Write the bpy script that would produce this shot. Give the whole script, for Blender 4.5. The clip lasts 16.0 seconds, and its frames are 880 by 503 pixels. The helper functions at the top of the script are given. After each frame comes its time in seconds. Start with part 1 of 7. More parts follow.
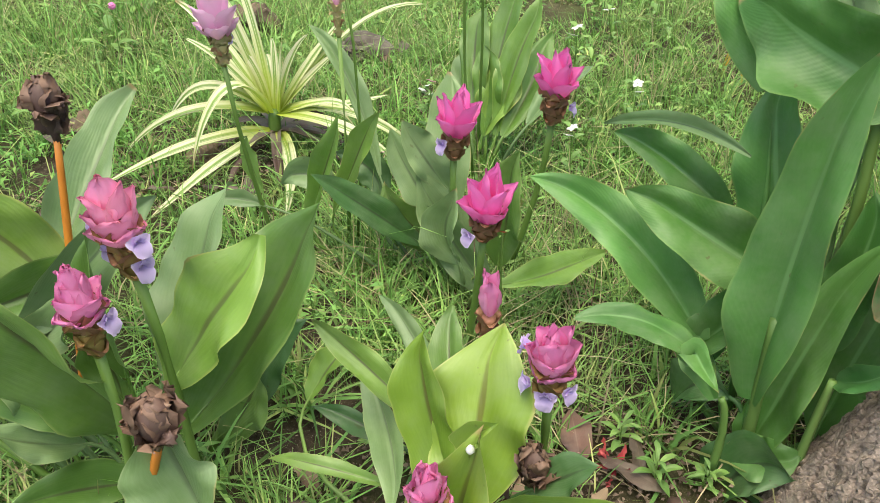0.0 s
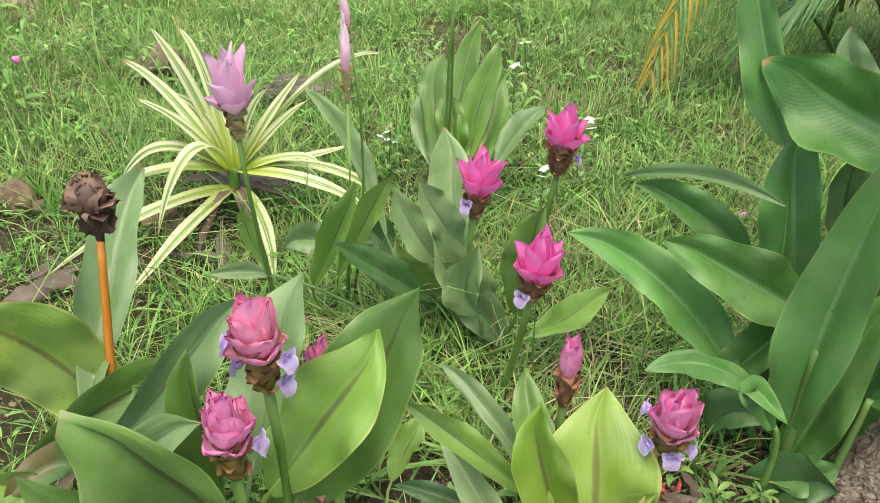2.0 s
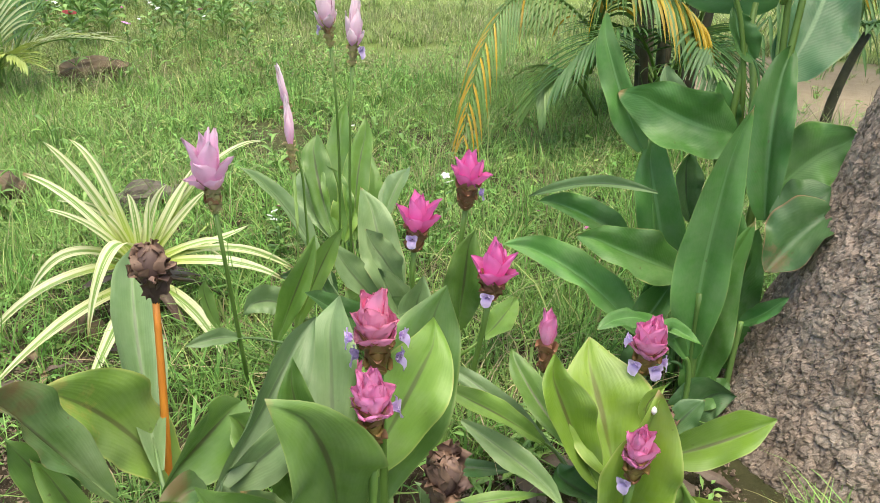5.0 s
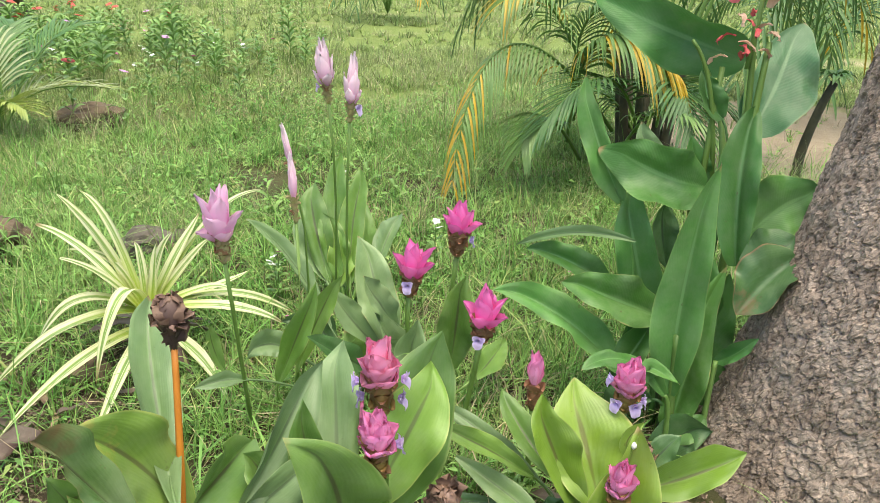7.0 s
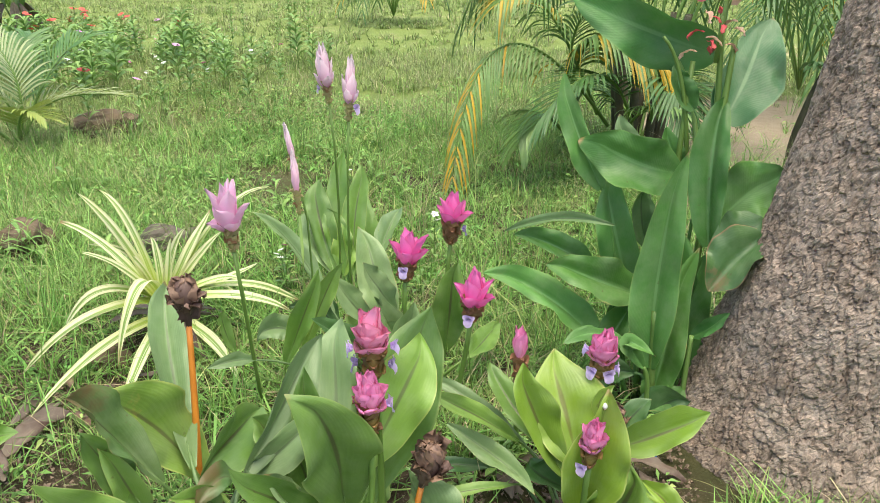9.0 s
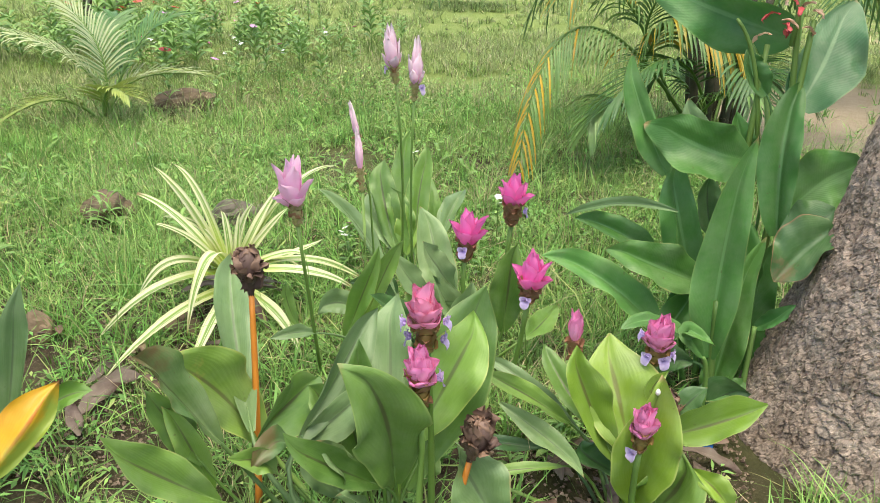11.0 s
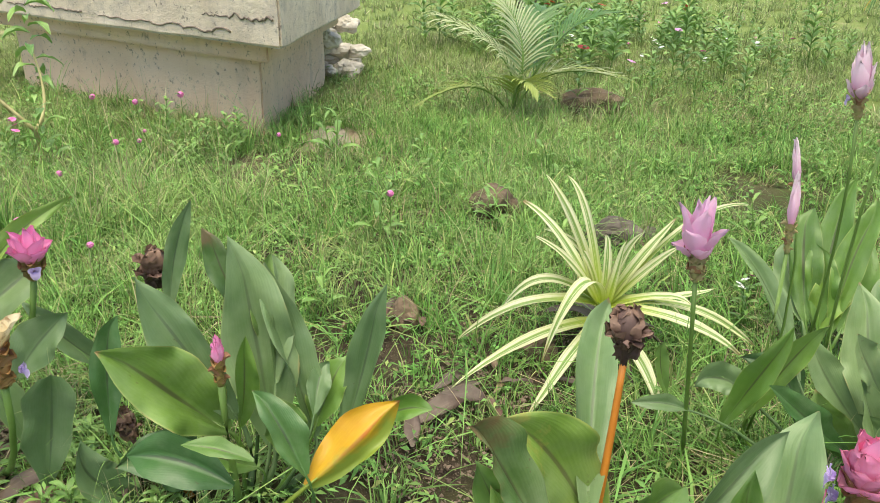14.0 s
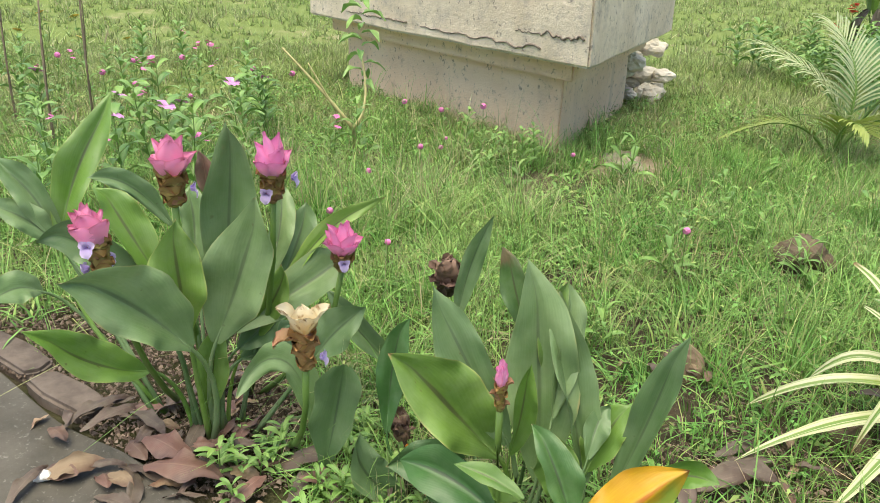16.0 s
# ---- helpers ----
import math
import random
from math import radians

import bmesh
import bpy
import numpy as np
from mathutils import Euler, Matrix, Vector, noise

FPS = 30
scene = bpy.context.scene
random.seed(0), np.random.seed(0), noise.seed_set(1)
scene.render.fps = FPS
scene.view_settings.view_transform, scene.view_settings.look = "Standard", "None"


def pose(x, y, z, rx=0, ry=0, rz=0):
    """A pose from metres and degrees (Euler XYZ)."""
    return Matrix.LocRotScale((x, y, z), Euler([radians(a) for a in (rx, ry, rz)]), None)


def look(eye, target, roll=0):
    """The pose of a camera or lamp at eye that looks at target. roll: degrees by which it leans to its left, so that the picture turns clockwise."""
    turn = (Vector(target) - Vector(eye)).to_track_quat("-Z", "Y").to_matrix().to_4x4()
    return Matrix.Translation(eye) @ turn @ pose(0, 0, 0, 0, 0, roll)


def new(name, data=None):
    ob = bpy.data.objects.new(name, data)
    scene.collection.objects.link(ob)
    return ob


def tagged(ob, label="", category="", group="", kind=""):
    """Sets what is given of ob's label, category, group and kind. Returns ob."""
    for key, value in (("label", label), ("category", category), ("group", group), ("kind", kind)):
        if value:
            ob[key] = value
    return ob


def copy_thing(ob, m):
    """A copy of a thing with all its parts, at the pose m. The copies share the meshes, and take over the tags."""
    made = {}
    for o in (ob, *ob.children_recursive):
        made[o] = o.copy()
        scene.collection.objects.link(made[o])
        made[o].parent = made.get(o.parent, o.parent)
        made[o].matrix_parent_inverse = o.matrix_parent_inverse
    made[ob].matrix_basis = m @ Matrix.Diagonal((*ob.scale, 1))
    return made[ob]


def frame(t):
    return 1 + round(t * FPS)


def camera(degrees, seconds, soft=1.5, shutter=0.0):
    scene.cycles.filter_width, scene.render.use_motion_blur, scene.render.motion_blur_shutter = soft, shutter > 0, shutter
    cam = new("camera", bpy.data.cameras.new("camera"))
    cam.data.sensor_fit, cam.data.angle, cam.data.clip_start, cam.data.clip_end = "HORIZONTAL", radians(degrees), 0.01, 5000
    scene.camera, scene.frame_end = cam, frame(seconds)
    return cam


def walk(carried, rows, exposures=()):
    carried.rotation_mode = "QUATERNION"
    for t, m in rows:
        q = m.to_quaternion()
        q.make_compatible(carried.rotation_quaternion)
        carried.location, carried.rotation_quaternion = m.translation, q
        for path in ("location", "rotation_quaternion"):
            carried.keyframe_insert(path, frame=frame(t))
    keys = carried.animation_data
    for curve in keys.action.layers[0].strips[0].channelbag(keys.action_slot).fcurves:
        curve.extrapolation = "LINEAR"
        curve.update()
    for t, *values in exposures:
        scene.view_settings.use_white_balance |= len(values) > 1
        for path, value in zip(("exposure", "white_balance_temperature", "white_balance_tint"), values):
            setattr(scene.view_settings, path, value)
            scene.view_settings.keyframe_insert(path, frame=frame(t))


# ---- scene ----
cam = camera(59.41, 16.0, 0.75)
PATH = [
    (0, (0.620, 0.584, 0.972), (-0.294, 1.975, -0.136), 1.13),
    (0.5, (0.520, 0.600, 0.984), (-0.263, 2.041, -0.161), 0.75),
    (1, (0.458, 0.591, 1.004), (-0.248, 2.092, -0.114), 1.49),
    (1.5, (0.395, 0.553, 1.025), (-0.252, 2.081, -0.092), 3.41),
    (2, (0.319, 0.463, 1.045), (-0.272, 2.045, -0.027), 3.12),
    (2.5, (0.274, 0.381, 1.036), (-0.259, 1.998, -0.013), -0.16),
    (3, (0.244, 0.306, 1.020), (-0.186, 1.979, 0.012), 0.06),
    (3.5, (0.200, 0.210, 1.024), (-0.152, 1.929, 0.063), 0.62),
    (4, (0.132, 0.165, 1.024), (-0.086, 1.930, 0.109), 1.62),
    (4.5, (0.038, 0.120, 1.033), (-0.060, 1.918, 0.163), 1.55),
    (6.8, (-0.003, 0.028, 1.095), (0.023, 1.884, 0.352), 1.49),
    (7, (0.000, 0.000, 1.107), (0.000, 1.857, 0.365), 1.69),
    (7.5, (0.025, -0.056, 1.106), (-0.011, 1.810, 0.385), 1.43),
    (8, (0.036, -0.102, 1.120), (0.014, 1.760, 0.390), 0.53),
    (8.2, (0.036, -0.115, 1.126), (0.013, 1.749, 0.400), 0.45),
    (10.3, (0.081, -0.158, 1.123), (-0.018, 1.685, 0.353), 0.16),
    (10.5, (0.078, -0.162, 1.120), (-0.045, 1.680, 0.350), 0.28),
    (11, (0.074, -0.157, 1.119), (-0.135, 1.675, 0.344), 0.02),
    (11.5, (0.060, -0.127, 1.117), (-0.233, 1.682, 0.317), 0.19),
    (12, (0.020, -0.060, 1.113), (-0.388, 1.732, 0.326), 0.67),
    (12.5, (-0.030, -0.005, 1.114), (-0.564, 1.749, 0.315), 1.03),
    (13, (-0.076, 0.037, 1.112), (-0.758, 1.736, 0.308), 1.17),
    (13.5, (-0.072, 0.079, 1.101), (-0.890, 1.729, 0.321), 0.43),
    (14, (-0.067, 0.121, 1.092), (-1.142, 1.616, 0.312), 0.86),
    (14.5, (-0.094, 0.157, 1.082), (-1.381, 1.483, 0.316), 1.59),
    (15, (-0.119, 0.148, 1.078), (-1.577, 1.281, 0.311), 1.55),
    (15.5, (-0.143, 0.131, 1.083), (-1.651, 1.212, 0.337), 1.67),
    (16, (-0.177, 0.127, 1.085), (-1.725, 1.147, 0.335), 1.54),
]
walk(cam, [(t, look(eye, target, roll)) for t, eye, target, roll in PATH], [(0.0, 0.78), (4.5, 0.80), (7.0, 0.87), (11.0, 0.85), (13.0, 0.70), (14.5, 0.66), (16.0, 0.69)])

# ---------------------------------------------------------------- light
world = bpy.data.worlds.new("sky")
scene.world = world
world.use_nodes = True
wn = world.node_tree.nodes
sky = wn.new("ShaderNodeTexSky")
sky.sky_type = "NISHITA"
sky.sun_disc = False
SUN_UP, SUN_ROUND = 76.0, 155.0
sky.sun_elevation, sky.sun_rotation = radians(SUN_UP), radians(SUN_ROUND)
sky.air_density, sky.dust_density, sky.ozone_density = 1.0, 3.0, 1.0
wn["Background"].inputs["Strength"].default_value = 0.15
world.node_tree.links.new(sky.outputs["Color"], wn["Background"].inputs["Color"])
sun = new("sun", bpy.data.lights.new("sun", "SUN"))
sun.data.energy, sun.data.angle, sun.data.color = 2.6, radians(62), (1.0, 0.92, 0.66)
sun_way = Vector((math.sin(radians(SUN_ROUND)) * math.cos(radians(SUN_UP)),
                  math.cos(radians(SUN_ROUND)) * math.cos(radians(SUN_UP)), math.sin(radians(SUN_UP))))
sun.matrix_world = look(sun_way * 30, (0, 0, 0))

# ---------------------------------------------------------------- materials
rnd = random.Random(11)


class Mat:
    """A small helper round a node material."""

    def __init__(self, name):
        self.mat = bpy.data.materials.new(name)
        self.mat.use_nodes = True
        self.tree = self.mat.node_tree
        self.bsdf = self.tree.nodes["Principled BSDF"]
        self.out = self.tree.nodes["Material Output"]

    def node(self, kind, **values):
        n = self.tree.nodes.new(kind)
        for key, value in values.items():
            n.inputs[key.replace("_", " ")].default_value = value
        return n

    def link(self, a, b):
        self.tree.links.new(a, b)

    def math(self, op, a, b=0.0, c=0.0):
        n = self.tree.nodes.new("ShaderNodeMath")
        n.operation = op
        for slot, v in zip(n.inputs, (a, b, c)):
            if isinstance(v, (int, float)):
                slot.default_value = v
            else:
                self.link(v, slot)
        return n.outputs[0]

    def noise(self, scale, detail=4.0, rough=0.6, coord=None, stretch=None):
        n = self.node("ShaderNodeTexNoise", Scale=scale, Detail=detail, Roughness=rough)
        c = coord or self.coords()
        if stretch:
            m = self.node("ShaderNodeMapping")
            m.inputs["Scale"].default_value = stretch
            self.link(c, m.inputs["Vector"])
            c = m.outputs[0]
        self.link(c, n.inputs["Vector"])
        return n.outputs["Fac"]

    def coords(self, kind="Object"):
        return self.node("ShaderNodeTexCoord").outputs[kind]

    def ramp(self, fac, low, high):
        n = self.node("ShaderNodeMapRange")
        n.inputs["From Min"].default_value, n.inputs["From Max"].default_value = low, high
        self.link(fac, n.inputs["Value"])
        return n.outputs["Result"]

    def mix(self, fac, a, b):
        n = self.tree.nodes.new("ShaderNodeMix")
        n.data_type = "RGBA"
        for slot, v in ((n.inputs[0], fac), (n.inputs[6], a), (n.inputs[7], b)):
            if isinstance(v, tuple):
                slot.default_value = (*v, 1)
            elif isinstance(v, (int, float)):
                slot.default_value = v
            else:
                self.link(v, slot)
        return n.outputs[2]

    def bright(self, colour, value, hue=0.5, sat=1.0):
        n = self.node("ShaderNodeHueSaturation")
        for slot, v in (("Value", value), ("Hue", hue), ("Saturation", sat)):
            if isinstance(v, (int, float)):
                n.inputs[slot].default_value = v
            else:
                self.link(v, n.inputs[slot])
        self.link(colour, n.inputs["Color"])
        return n.outputs[0]

    def chance(self):
        return self.tree.nodes.new("ShaderNodeObjectInfo").outputs["Random"]

    def island(self):
        return self.tree.nodes.new("ShaderNodeNewGeometry").outputs["Random Per Island"]

    def bump(self, height, strength, distance=0.002):
        n = self.node("ShaderNodeBump", Strength=strength, Distance=distance)
        self.link(height, n.inputs["Height"])
        self.link(n.outputs[0], self.bsdf.inputs["Normal"])

    def done(self, colour, rough=0.5, through_light=0.0, spec=0.5):
        b = self.bsdf.inputs
        if isinstance(colour, tuple):
            b["Base Color"].default_value = (*colour, 1)
        else:
            self.link(colour, b["Base Color"])
        if isinstance(rough, (int, float)):
            b["Roughness"].default_value = rough
        else:
            self.link(rough, b["Roughness"])
        b["Specular IOR Level"].default_value = spec
        if through_light:
            t = self.node("ShaderNodeBsdfTranslucent")
            if isinstance(colour, tuple):
                t.inputs["Color"].default_value = (*colour, 1)
            else:
                self.link(colour, t.inputs["Color"])
            m = self.tree.nodes.new("ShaderNodeMixShader")
            m.inputs[0].default_value = through_light
            self.link(self.bsdf.outputs[0], m.inputs[1])
            self.link(t.outputs[0], m.inputs[2])
            self.link(m.outputs[0], self.out.inputs["Surface"])
        return self.mat


def leaf_material(name, dark, light, rib, rib_width=0.06, rib_blend=0.62, blotch=None, blotch_from=0.6, rough=0.42, margin=None, light_through=0.18, half=None, veins_along=52.0, veins_across=66.0, relief=0.32, pale=0.10):
    """A leaf blade: lateral veins sweep from the midrib towards the tip as fine pleats."""
    m = Mat(name)
    uv = m.node("ShaderNodeSeparateXYZ")
    m.link(m.coords("UV"), uv.inputs[0])
    across = m.math("ABSOLUTE", m.math("MULTIPLY_ADD", uv.outputs[0], 2.0, -1.0))
    along = uv.outputs[1]
    chance = m.chance()
    patch = m.noise(7.0, 3.0)
    fine = m.noise(60.0, 3.0)
    drift = m.math("MULTIPLY", m.noise(9.0, 2.0), 7.0)
    phase = m.math("ADD", m.math("SUBTRACT", m.math("MULTIPLY", across, veins_across), m.math("MULTIPLY", along, veins_along)), drift)
    veins = m.math("MULTIPLY_ADD", m.math("SINE", phase), 0.5, 0.5)
    threads = m.math("MULTIPLY_ADD", m.math("SINE", m.math("MULTIPLY", phase, 3.7)), 0.5, 0.5)
    colour = m.mix(m.ramp(patch, 0.3, 0.7), dark, light)
    colour = m.mix(m.math("MULTIPLY", m.ramp(veins, 0.55, 1.0), 0.06), colour, dark)
    colour = m.mix(m.math("MULTIPLY", m.ramp(threads, 0.5, 1.0), 0.07), colour, light)
    colour = m.mix(m.math("MULTIPLY", m.ramp(fine, 0.6, 0.75), 0.18), colour, dark)
    crease = m.noise(1.0, 3.0, 0.6, m.coords("UV"), (22.0, 2.2, 1.0))
    mottle = m.noise(26.0, 4.0, 0.7)
    colour = m.mix(m.math("MULTIPLY", m.ramp(mottle, 0.45, 0.7), 0.30), colour, dark)
    colour = m.mix(m.math("MULTIPLY", m.ramp(crease, 0.5, 0.72), 0.26), colour, light)
    scratch = m.noise(1.0, 4.0, 0.65, m.coords("UV"), (70.0, 3.0, 1.0))
    colour = m.mix(m.math("MULTIPLY", m.ramp(scratch, 0.56, 0.7), 0.30), colour, light)
    colour = m.mix(m.math("MULTIPLY", m.ramp(scratch, 0.44, 0.32), 0.28), colour, dark)
    bloom = m.math("MULTIPLY", m.ramp(m.noise(11.0, 4.0, 0.7), 0.42, 0.72), pale * 2.4)
    colour = m.mix(bloom, colour, (0.34, 0.40, 0.27))
    rib_edge = m.math("MULTIPLY_ADD", patch, 0.05, rib_width - 0.025)
    taper = m.math("MULTIPLY", m.ramp(along, 0.06, 0.42), m.ramp(along, 0.97, 0.62))
    rib_edge = m.math("MULTIPLY", rib_edge, m.math("MULTIPLY_ADD", taper, 0.85, 0.15))
    on_rib = m.math("MULTIPLY", m.ramp(m.math("SUBTRACT", rib_edge, across), -0.03, 0.012), m.math("MULTIPLY", m.math("MULTIPLY_ADD", taper, 0.75, 0.25), rib_blend))
    colour = m.mix(on_rib, colour, rib)
    if margin:
        edge = m.math("MULTIPLY", m.ramp(across, 0.93, 1.0), 0.8)
        colour = m.mix(edge, colour, margin)
    spot = m.ramp(m.noise(55.0, 2.0), 0.70, 0.74)
    colour = m.mix(m.math("MULTIPLY", spot, m.math("MULTIPLY", m.ramp(m.noise(6.0), 0.45, 0.6), 0.55)), colour, (0.10, 0.075, 0.03))
    dry = m.math("MULTIPLY", m.ramp(m.math("ADD", along, m.math("MULTIPLY", m.noise(18.0), 0.16)), 1.055, 1.085), m.math("GREATER_THAN", chance, 0.35))
    colour = m.mix(m.math("MULTIPLY", dry, 0.85), colour, (0.34, 0.24, 0.11))
    nibbled = m.math("MULTIPLY", m.ramp(m.math("ADD", across, m.math("MULTIPLY", m.noise(16.0, 3.0), 0.35)), 1.17, 1.22), m.math("GREATER_THAN", chance, 0.5))
    colour = m.mix(m.math("MULTIPLY", nibbled, 0.7), colour, (0.36, 0.30, 0.12))
    if blotch:
        where = m.ramp(m.math("ADD", m.noise(4.0, 6.0, 0.7), m.math("MULTIPLY", along, 0.25)), blotch_from, blotch_from + 0.12)
        colour = m.mix(where, colour, blotch)
    if half:
        beyond = m.ramp(m.math("ADD", uv.outputs[0], m.math("MULTIPLY_ADD", m.noise(8.0, 4.0, 0.7), 0.8, -0.4)), 0.40, 0.66)
        colour = m.mix(m.math("MULTIPLY", beyond, m.ramp(along, 0.98, 0.8)), colour, half)
        colour = m.mix(m.math("MULTIPLY", m.ramp(m.math("ADD", along, m.math("MULTIPLY", m.noise(25.0, 3.0), 0.12)), 1.0, 1.04), 0.9), colour, (0.30, 0.14, 0.04))
    colour = m.bright(colour, m.math("MULTIPLY_ADD", chance, 0.4, 0.8), m.math("MULTIPLY_ADD", chance, -0.02, 0.51))
    height = m.math("ADD", m.math("MULTIPLY_ADD", crease, 3.0, m.math("MULTIPLY", veins, 1.6)), m.math("ADD", m.math("MULTIPLY_ADD", fine, 0.5, m.math("MULTIPLY", threads, 0.35)), m.math("MULTIPLY", m.noise(14.0, 3.0), 2.4)))
    m.bump(height, 0.3 * relief, 0.0015)
    return m.done(colour, m.math("MULTIPLY_ADD", patch, 0.22, rough - 0.12), light_through, 0.5)


GREEN = leaf_material("tulip_leaf_green", (0.095, 0.195, 0.032), (0.185, 0.315, 0.065), (0.07, 0.045, 0.035), 0.05, margin=(0.3, 0.38, 0.12))
COOL = leaf_material("tulip_leaf_bluish", (0.12, 0.215, 0.072), (0.225, 0.335, 0.15), (0.065, 0.085, 0.05), 0.045, 0.5, margin=(0.25, 0.33, 0.15))
FRESH = leaf_material("tulip_leaf_fresh", (0.125, 0.255, 0.034), (0.22, 0.37, 0.072), (0.08, 0.07, 0.04), 0.05, margin=(0.35, 0.42, 0.12))
LIME = leaf_material("tulip_leaf_lime", (0.175, 0.295, 0.027), (0.26, 0.39, 0.053), (0.12, 0.10, 0.03), 0.05, 0.7, margin=(0.42, 0.48, 0.15))
# darkened copy of the green leaf: shade inside the clumps put into its colour
DARK = leaf_material("leaf_shade_tone", (0.045, 0.12, 0.032), (0.09, 0.20, 0.055), (0.04, 0.05, 0.03), 0.05)
BROWNED = leaf_material("leaf_browned", (0.05, 0.12, 0.03), (0.11, 0.19, 0.05), (0.06, 0.05, 0.03), 0.05, blotch=(0.14, 0.11, 0.045), blotch_from=0.64)
BLOTCHED = leaf_material("leaf_blotched", (0.12, 0.23, 0.035), (0.21, 0.34, 0.07), (0.08, 0.06, 0.035), 0.05, blotch=(0.40, 0.31, 0.09), blotch_from=0.68, margin=(0.35, 0.4, 0.12))
YELLOWED = leaf_material("leaf_yellowed", (0.50, 0.25, 0.01), (0.66, 0.43, 0.025), (0.50, 0.17, 0.02), 0.06, 0.9, half=(0.23, 0.31, 0.045), pale=0.0)
CANNA = leaf_material("canna_leaf", (0.055, 0.165, 0.03), (0.10, 0.25, 0.05), (0.16, 0.33, 0.11), 0.05, 0.8, margin=(0.16, 0.3, 0.08), rough=0.5, veins_along=210.0, veins_across=55.0, relief=0.3)
CANNA_LIGHT = leaf_material("canna_leaf_light", (0.075, 0.215, 0.048), (0.125, 0.31, 0.075), (0.21, 0.40, 0.15), 0.05, 0.8, margin=(0.2, 0.35, 0.1), rough=0.5, veins_along=210.0, veins_across=55.0, relief=0.3)
BLUISH = leaf_material("canna_leaf_bluish", (0.06, 0.165, 0.07), (0.10, 0.23, 0.105), (0.25, 0.40, 0.22), 0.05, 0.7, margin=(0.2, 0.32, 0.16), rough=0.46, veins_along=210.0, veins_across=55.0, relief=0.5)
SCORCHED = leaf_material("leaf_scorched", (0.05, 0.13, 0.04), (0.09, 0.18, 0.06), (0.12, 0.22, 0.09), 0.05, 0.6, blotch=(0.26, 0.13, 0.09), blotch_from=0.69, margin=(0.4, 0.2, 0.12))


def striped_material():
    m = Mat("striped_strap_leaf")
    uv = m.node("ShaderNodeSeparateXYZ")
    m.link(m.coords("UV"), uv.inputs[0])
    across = m.math("ABSOLUTE", m.math("MULTIPLY_ADD", uv.outputs[0], 2.0, -1.0))
    wob = m.math("MULTIPLY", m.noise(9.0), 0.12)
    lines = m.noise(1.0, 2.0, 0.5, m.coords("UV"), (13.0, 0.5, 1.0))
    core = m.math("MULTIPLY", m.ramp(m.math("ADD", across, wob), 0.46, 0.34), m.ramp(lines, 0.36, 0.46))
    thin = m.math("MULTIPLY", m.ramp(lines, 0.52, 0.58), m.ramp(across, 0.98, 0.9))
    cream = m.mix(m.noise(12.0), (0.72, 0.70, 0.34), (0.84, 0.84, 0.66))
    colour = m.mix(m.math("MULTIPLY", core, 0.9), cream, (0.15, 0.31, 0.045))
    colour = m.mix(m.math("MULTIPLY", thin, 0.55), colour, (0.34, 0.47, 0.10))
    colour = m.mix(m.math("MULTIPLY", m.ramp(across, 0.9, 1.0), 0.5), colour, (0.40, 0.46, 0.12))
    colour = m.mix(m.ramp(uv.outputs[1], 0.42, 0.02), colour, (0.40, 0.50, 0.045))
    dry = m.math("MULTIPLY", m.ramp(m.math("ADD", uv.outputs[1], m.math("MULTIPLY", m.noise(20.0), 0.2)), 1.0, 1.1), m.math("GREATER_THAN", m.chance(), 0.5))
    colour = m.mix(dry, colour, (0.36, 0.25, 0.12))
    colour = m.bright(colour, m.math("MULTIPLY_ADD", m.chance(), 0.3, 0.8))
    m.bump(m.noise(30.0, stretch=(6, 6, 1)), 0.15)
    return m.done(colour, 0.4, 0.3)


STRIPED = striped_material()


def petal_material(name, base, top, edge, through_light=0.3, spots=None):
    m = Mat(name)
    uv = m.node("ShaderNodeSeparateXYZ")
    m.link(m.coords("UV"), uv.inputs[0])
    across = m.math("ABSOLUTE", m.math("MULTIPLY_ADD", uv.outputs[0], 2.0, -1.0))
    streak = m.noise(30.0, 3.0, coord=m.coords("UV"), stretch=(3.0, 0.25, 1.0))
    grain = m.noise(70.0, 3.0)
    colour = m.mix(m.math("ADD", uv.outputs[1], m.math("MULTIPLY_ADD", streak, 0.4, -0.2)), base, top)
    colour = m.mix(m.math("MULTIPLY", m.ramp(across, 0.8, 1.0), 0.55), colour, edge)
    colour = m.mix(m.math("MULTIPLY", m.ramp(uv.outputs[1], 0.9, 1.0), 0.6), colour, edge)
    if spots:
        colour = m.mix(m.ramp(m.noise(40.0, 5.0), 0.55, 0.65), colour, spots)
    colour = m.bright(colour, m.math("MULTIPLY_ADD", m.chance(), 0.3, 0.85))
    m.bump(m.math("ADD", streak, grain), 0.3, 0.001)
    return m.done(colour, 0.5, through_light, 0.3)


PINK = petal_material("pink_bract", (0.94, 0.50, 0.74), (0.92, 0.29, 0.60), (0.68, 0.16, 0.33))
ROSE = petal_material("rose_bract", (0.94, 0.48, 0.66), (0.92, 0.32, 0.55), (0.64, 0.18, 0.24))
HOT = petal_material("hot_pink_bract", (0.82, 0.14, 0.48), (0.88, 0.24, 0.58), (0.72, 0.15, 0.40))
PALE = petal_material("pale_pink_bract", (0.84, 0.44, 0.66), (0.93, 0.80, 0.86), (0.92, 0.76, 0.82))
BLUSH = petal_material("blush_pink_bract", (0.88, 0.44, 0.70), (0.93, 0.62, 0.82), (0.90, 0.64, 0.78))
CREAM = petal_material("faded_cream_bract", (0.66, 0.52, 0.26), (0.84, 0.76, 0.56), (0.62, 0.44, 0.2), spots=(0.36, 0.2, 0.08))
VIOLET = petal_material("violet_blossom", (0.60, 0.44, 0.82), (0.72, 0.60, 0.88), (0.80, 0.72, 0.92), 0.35)
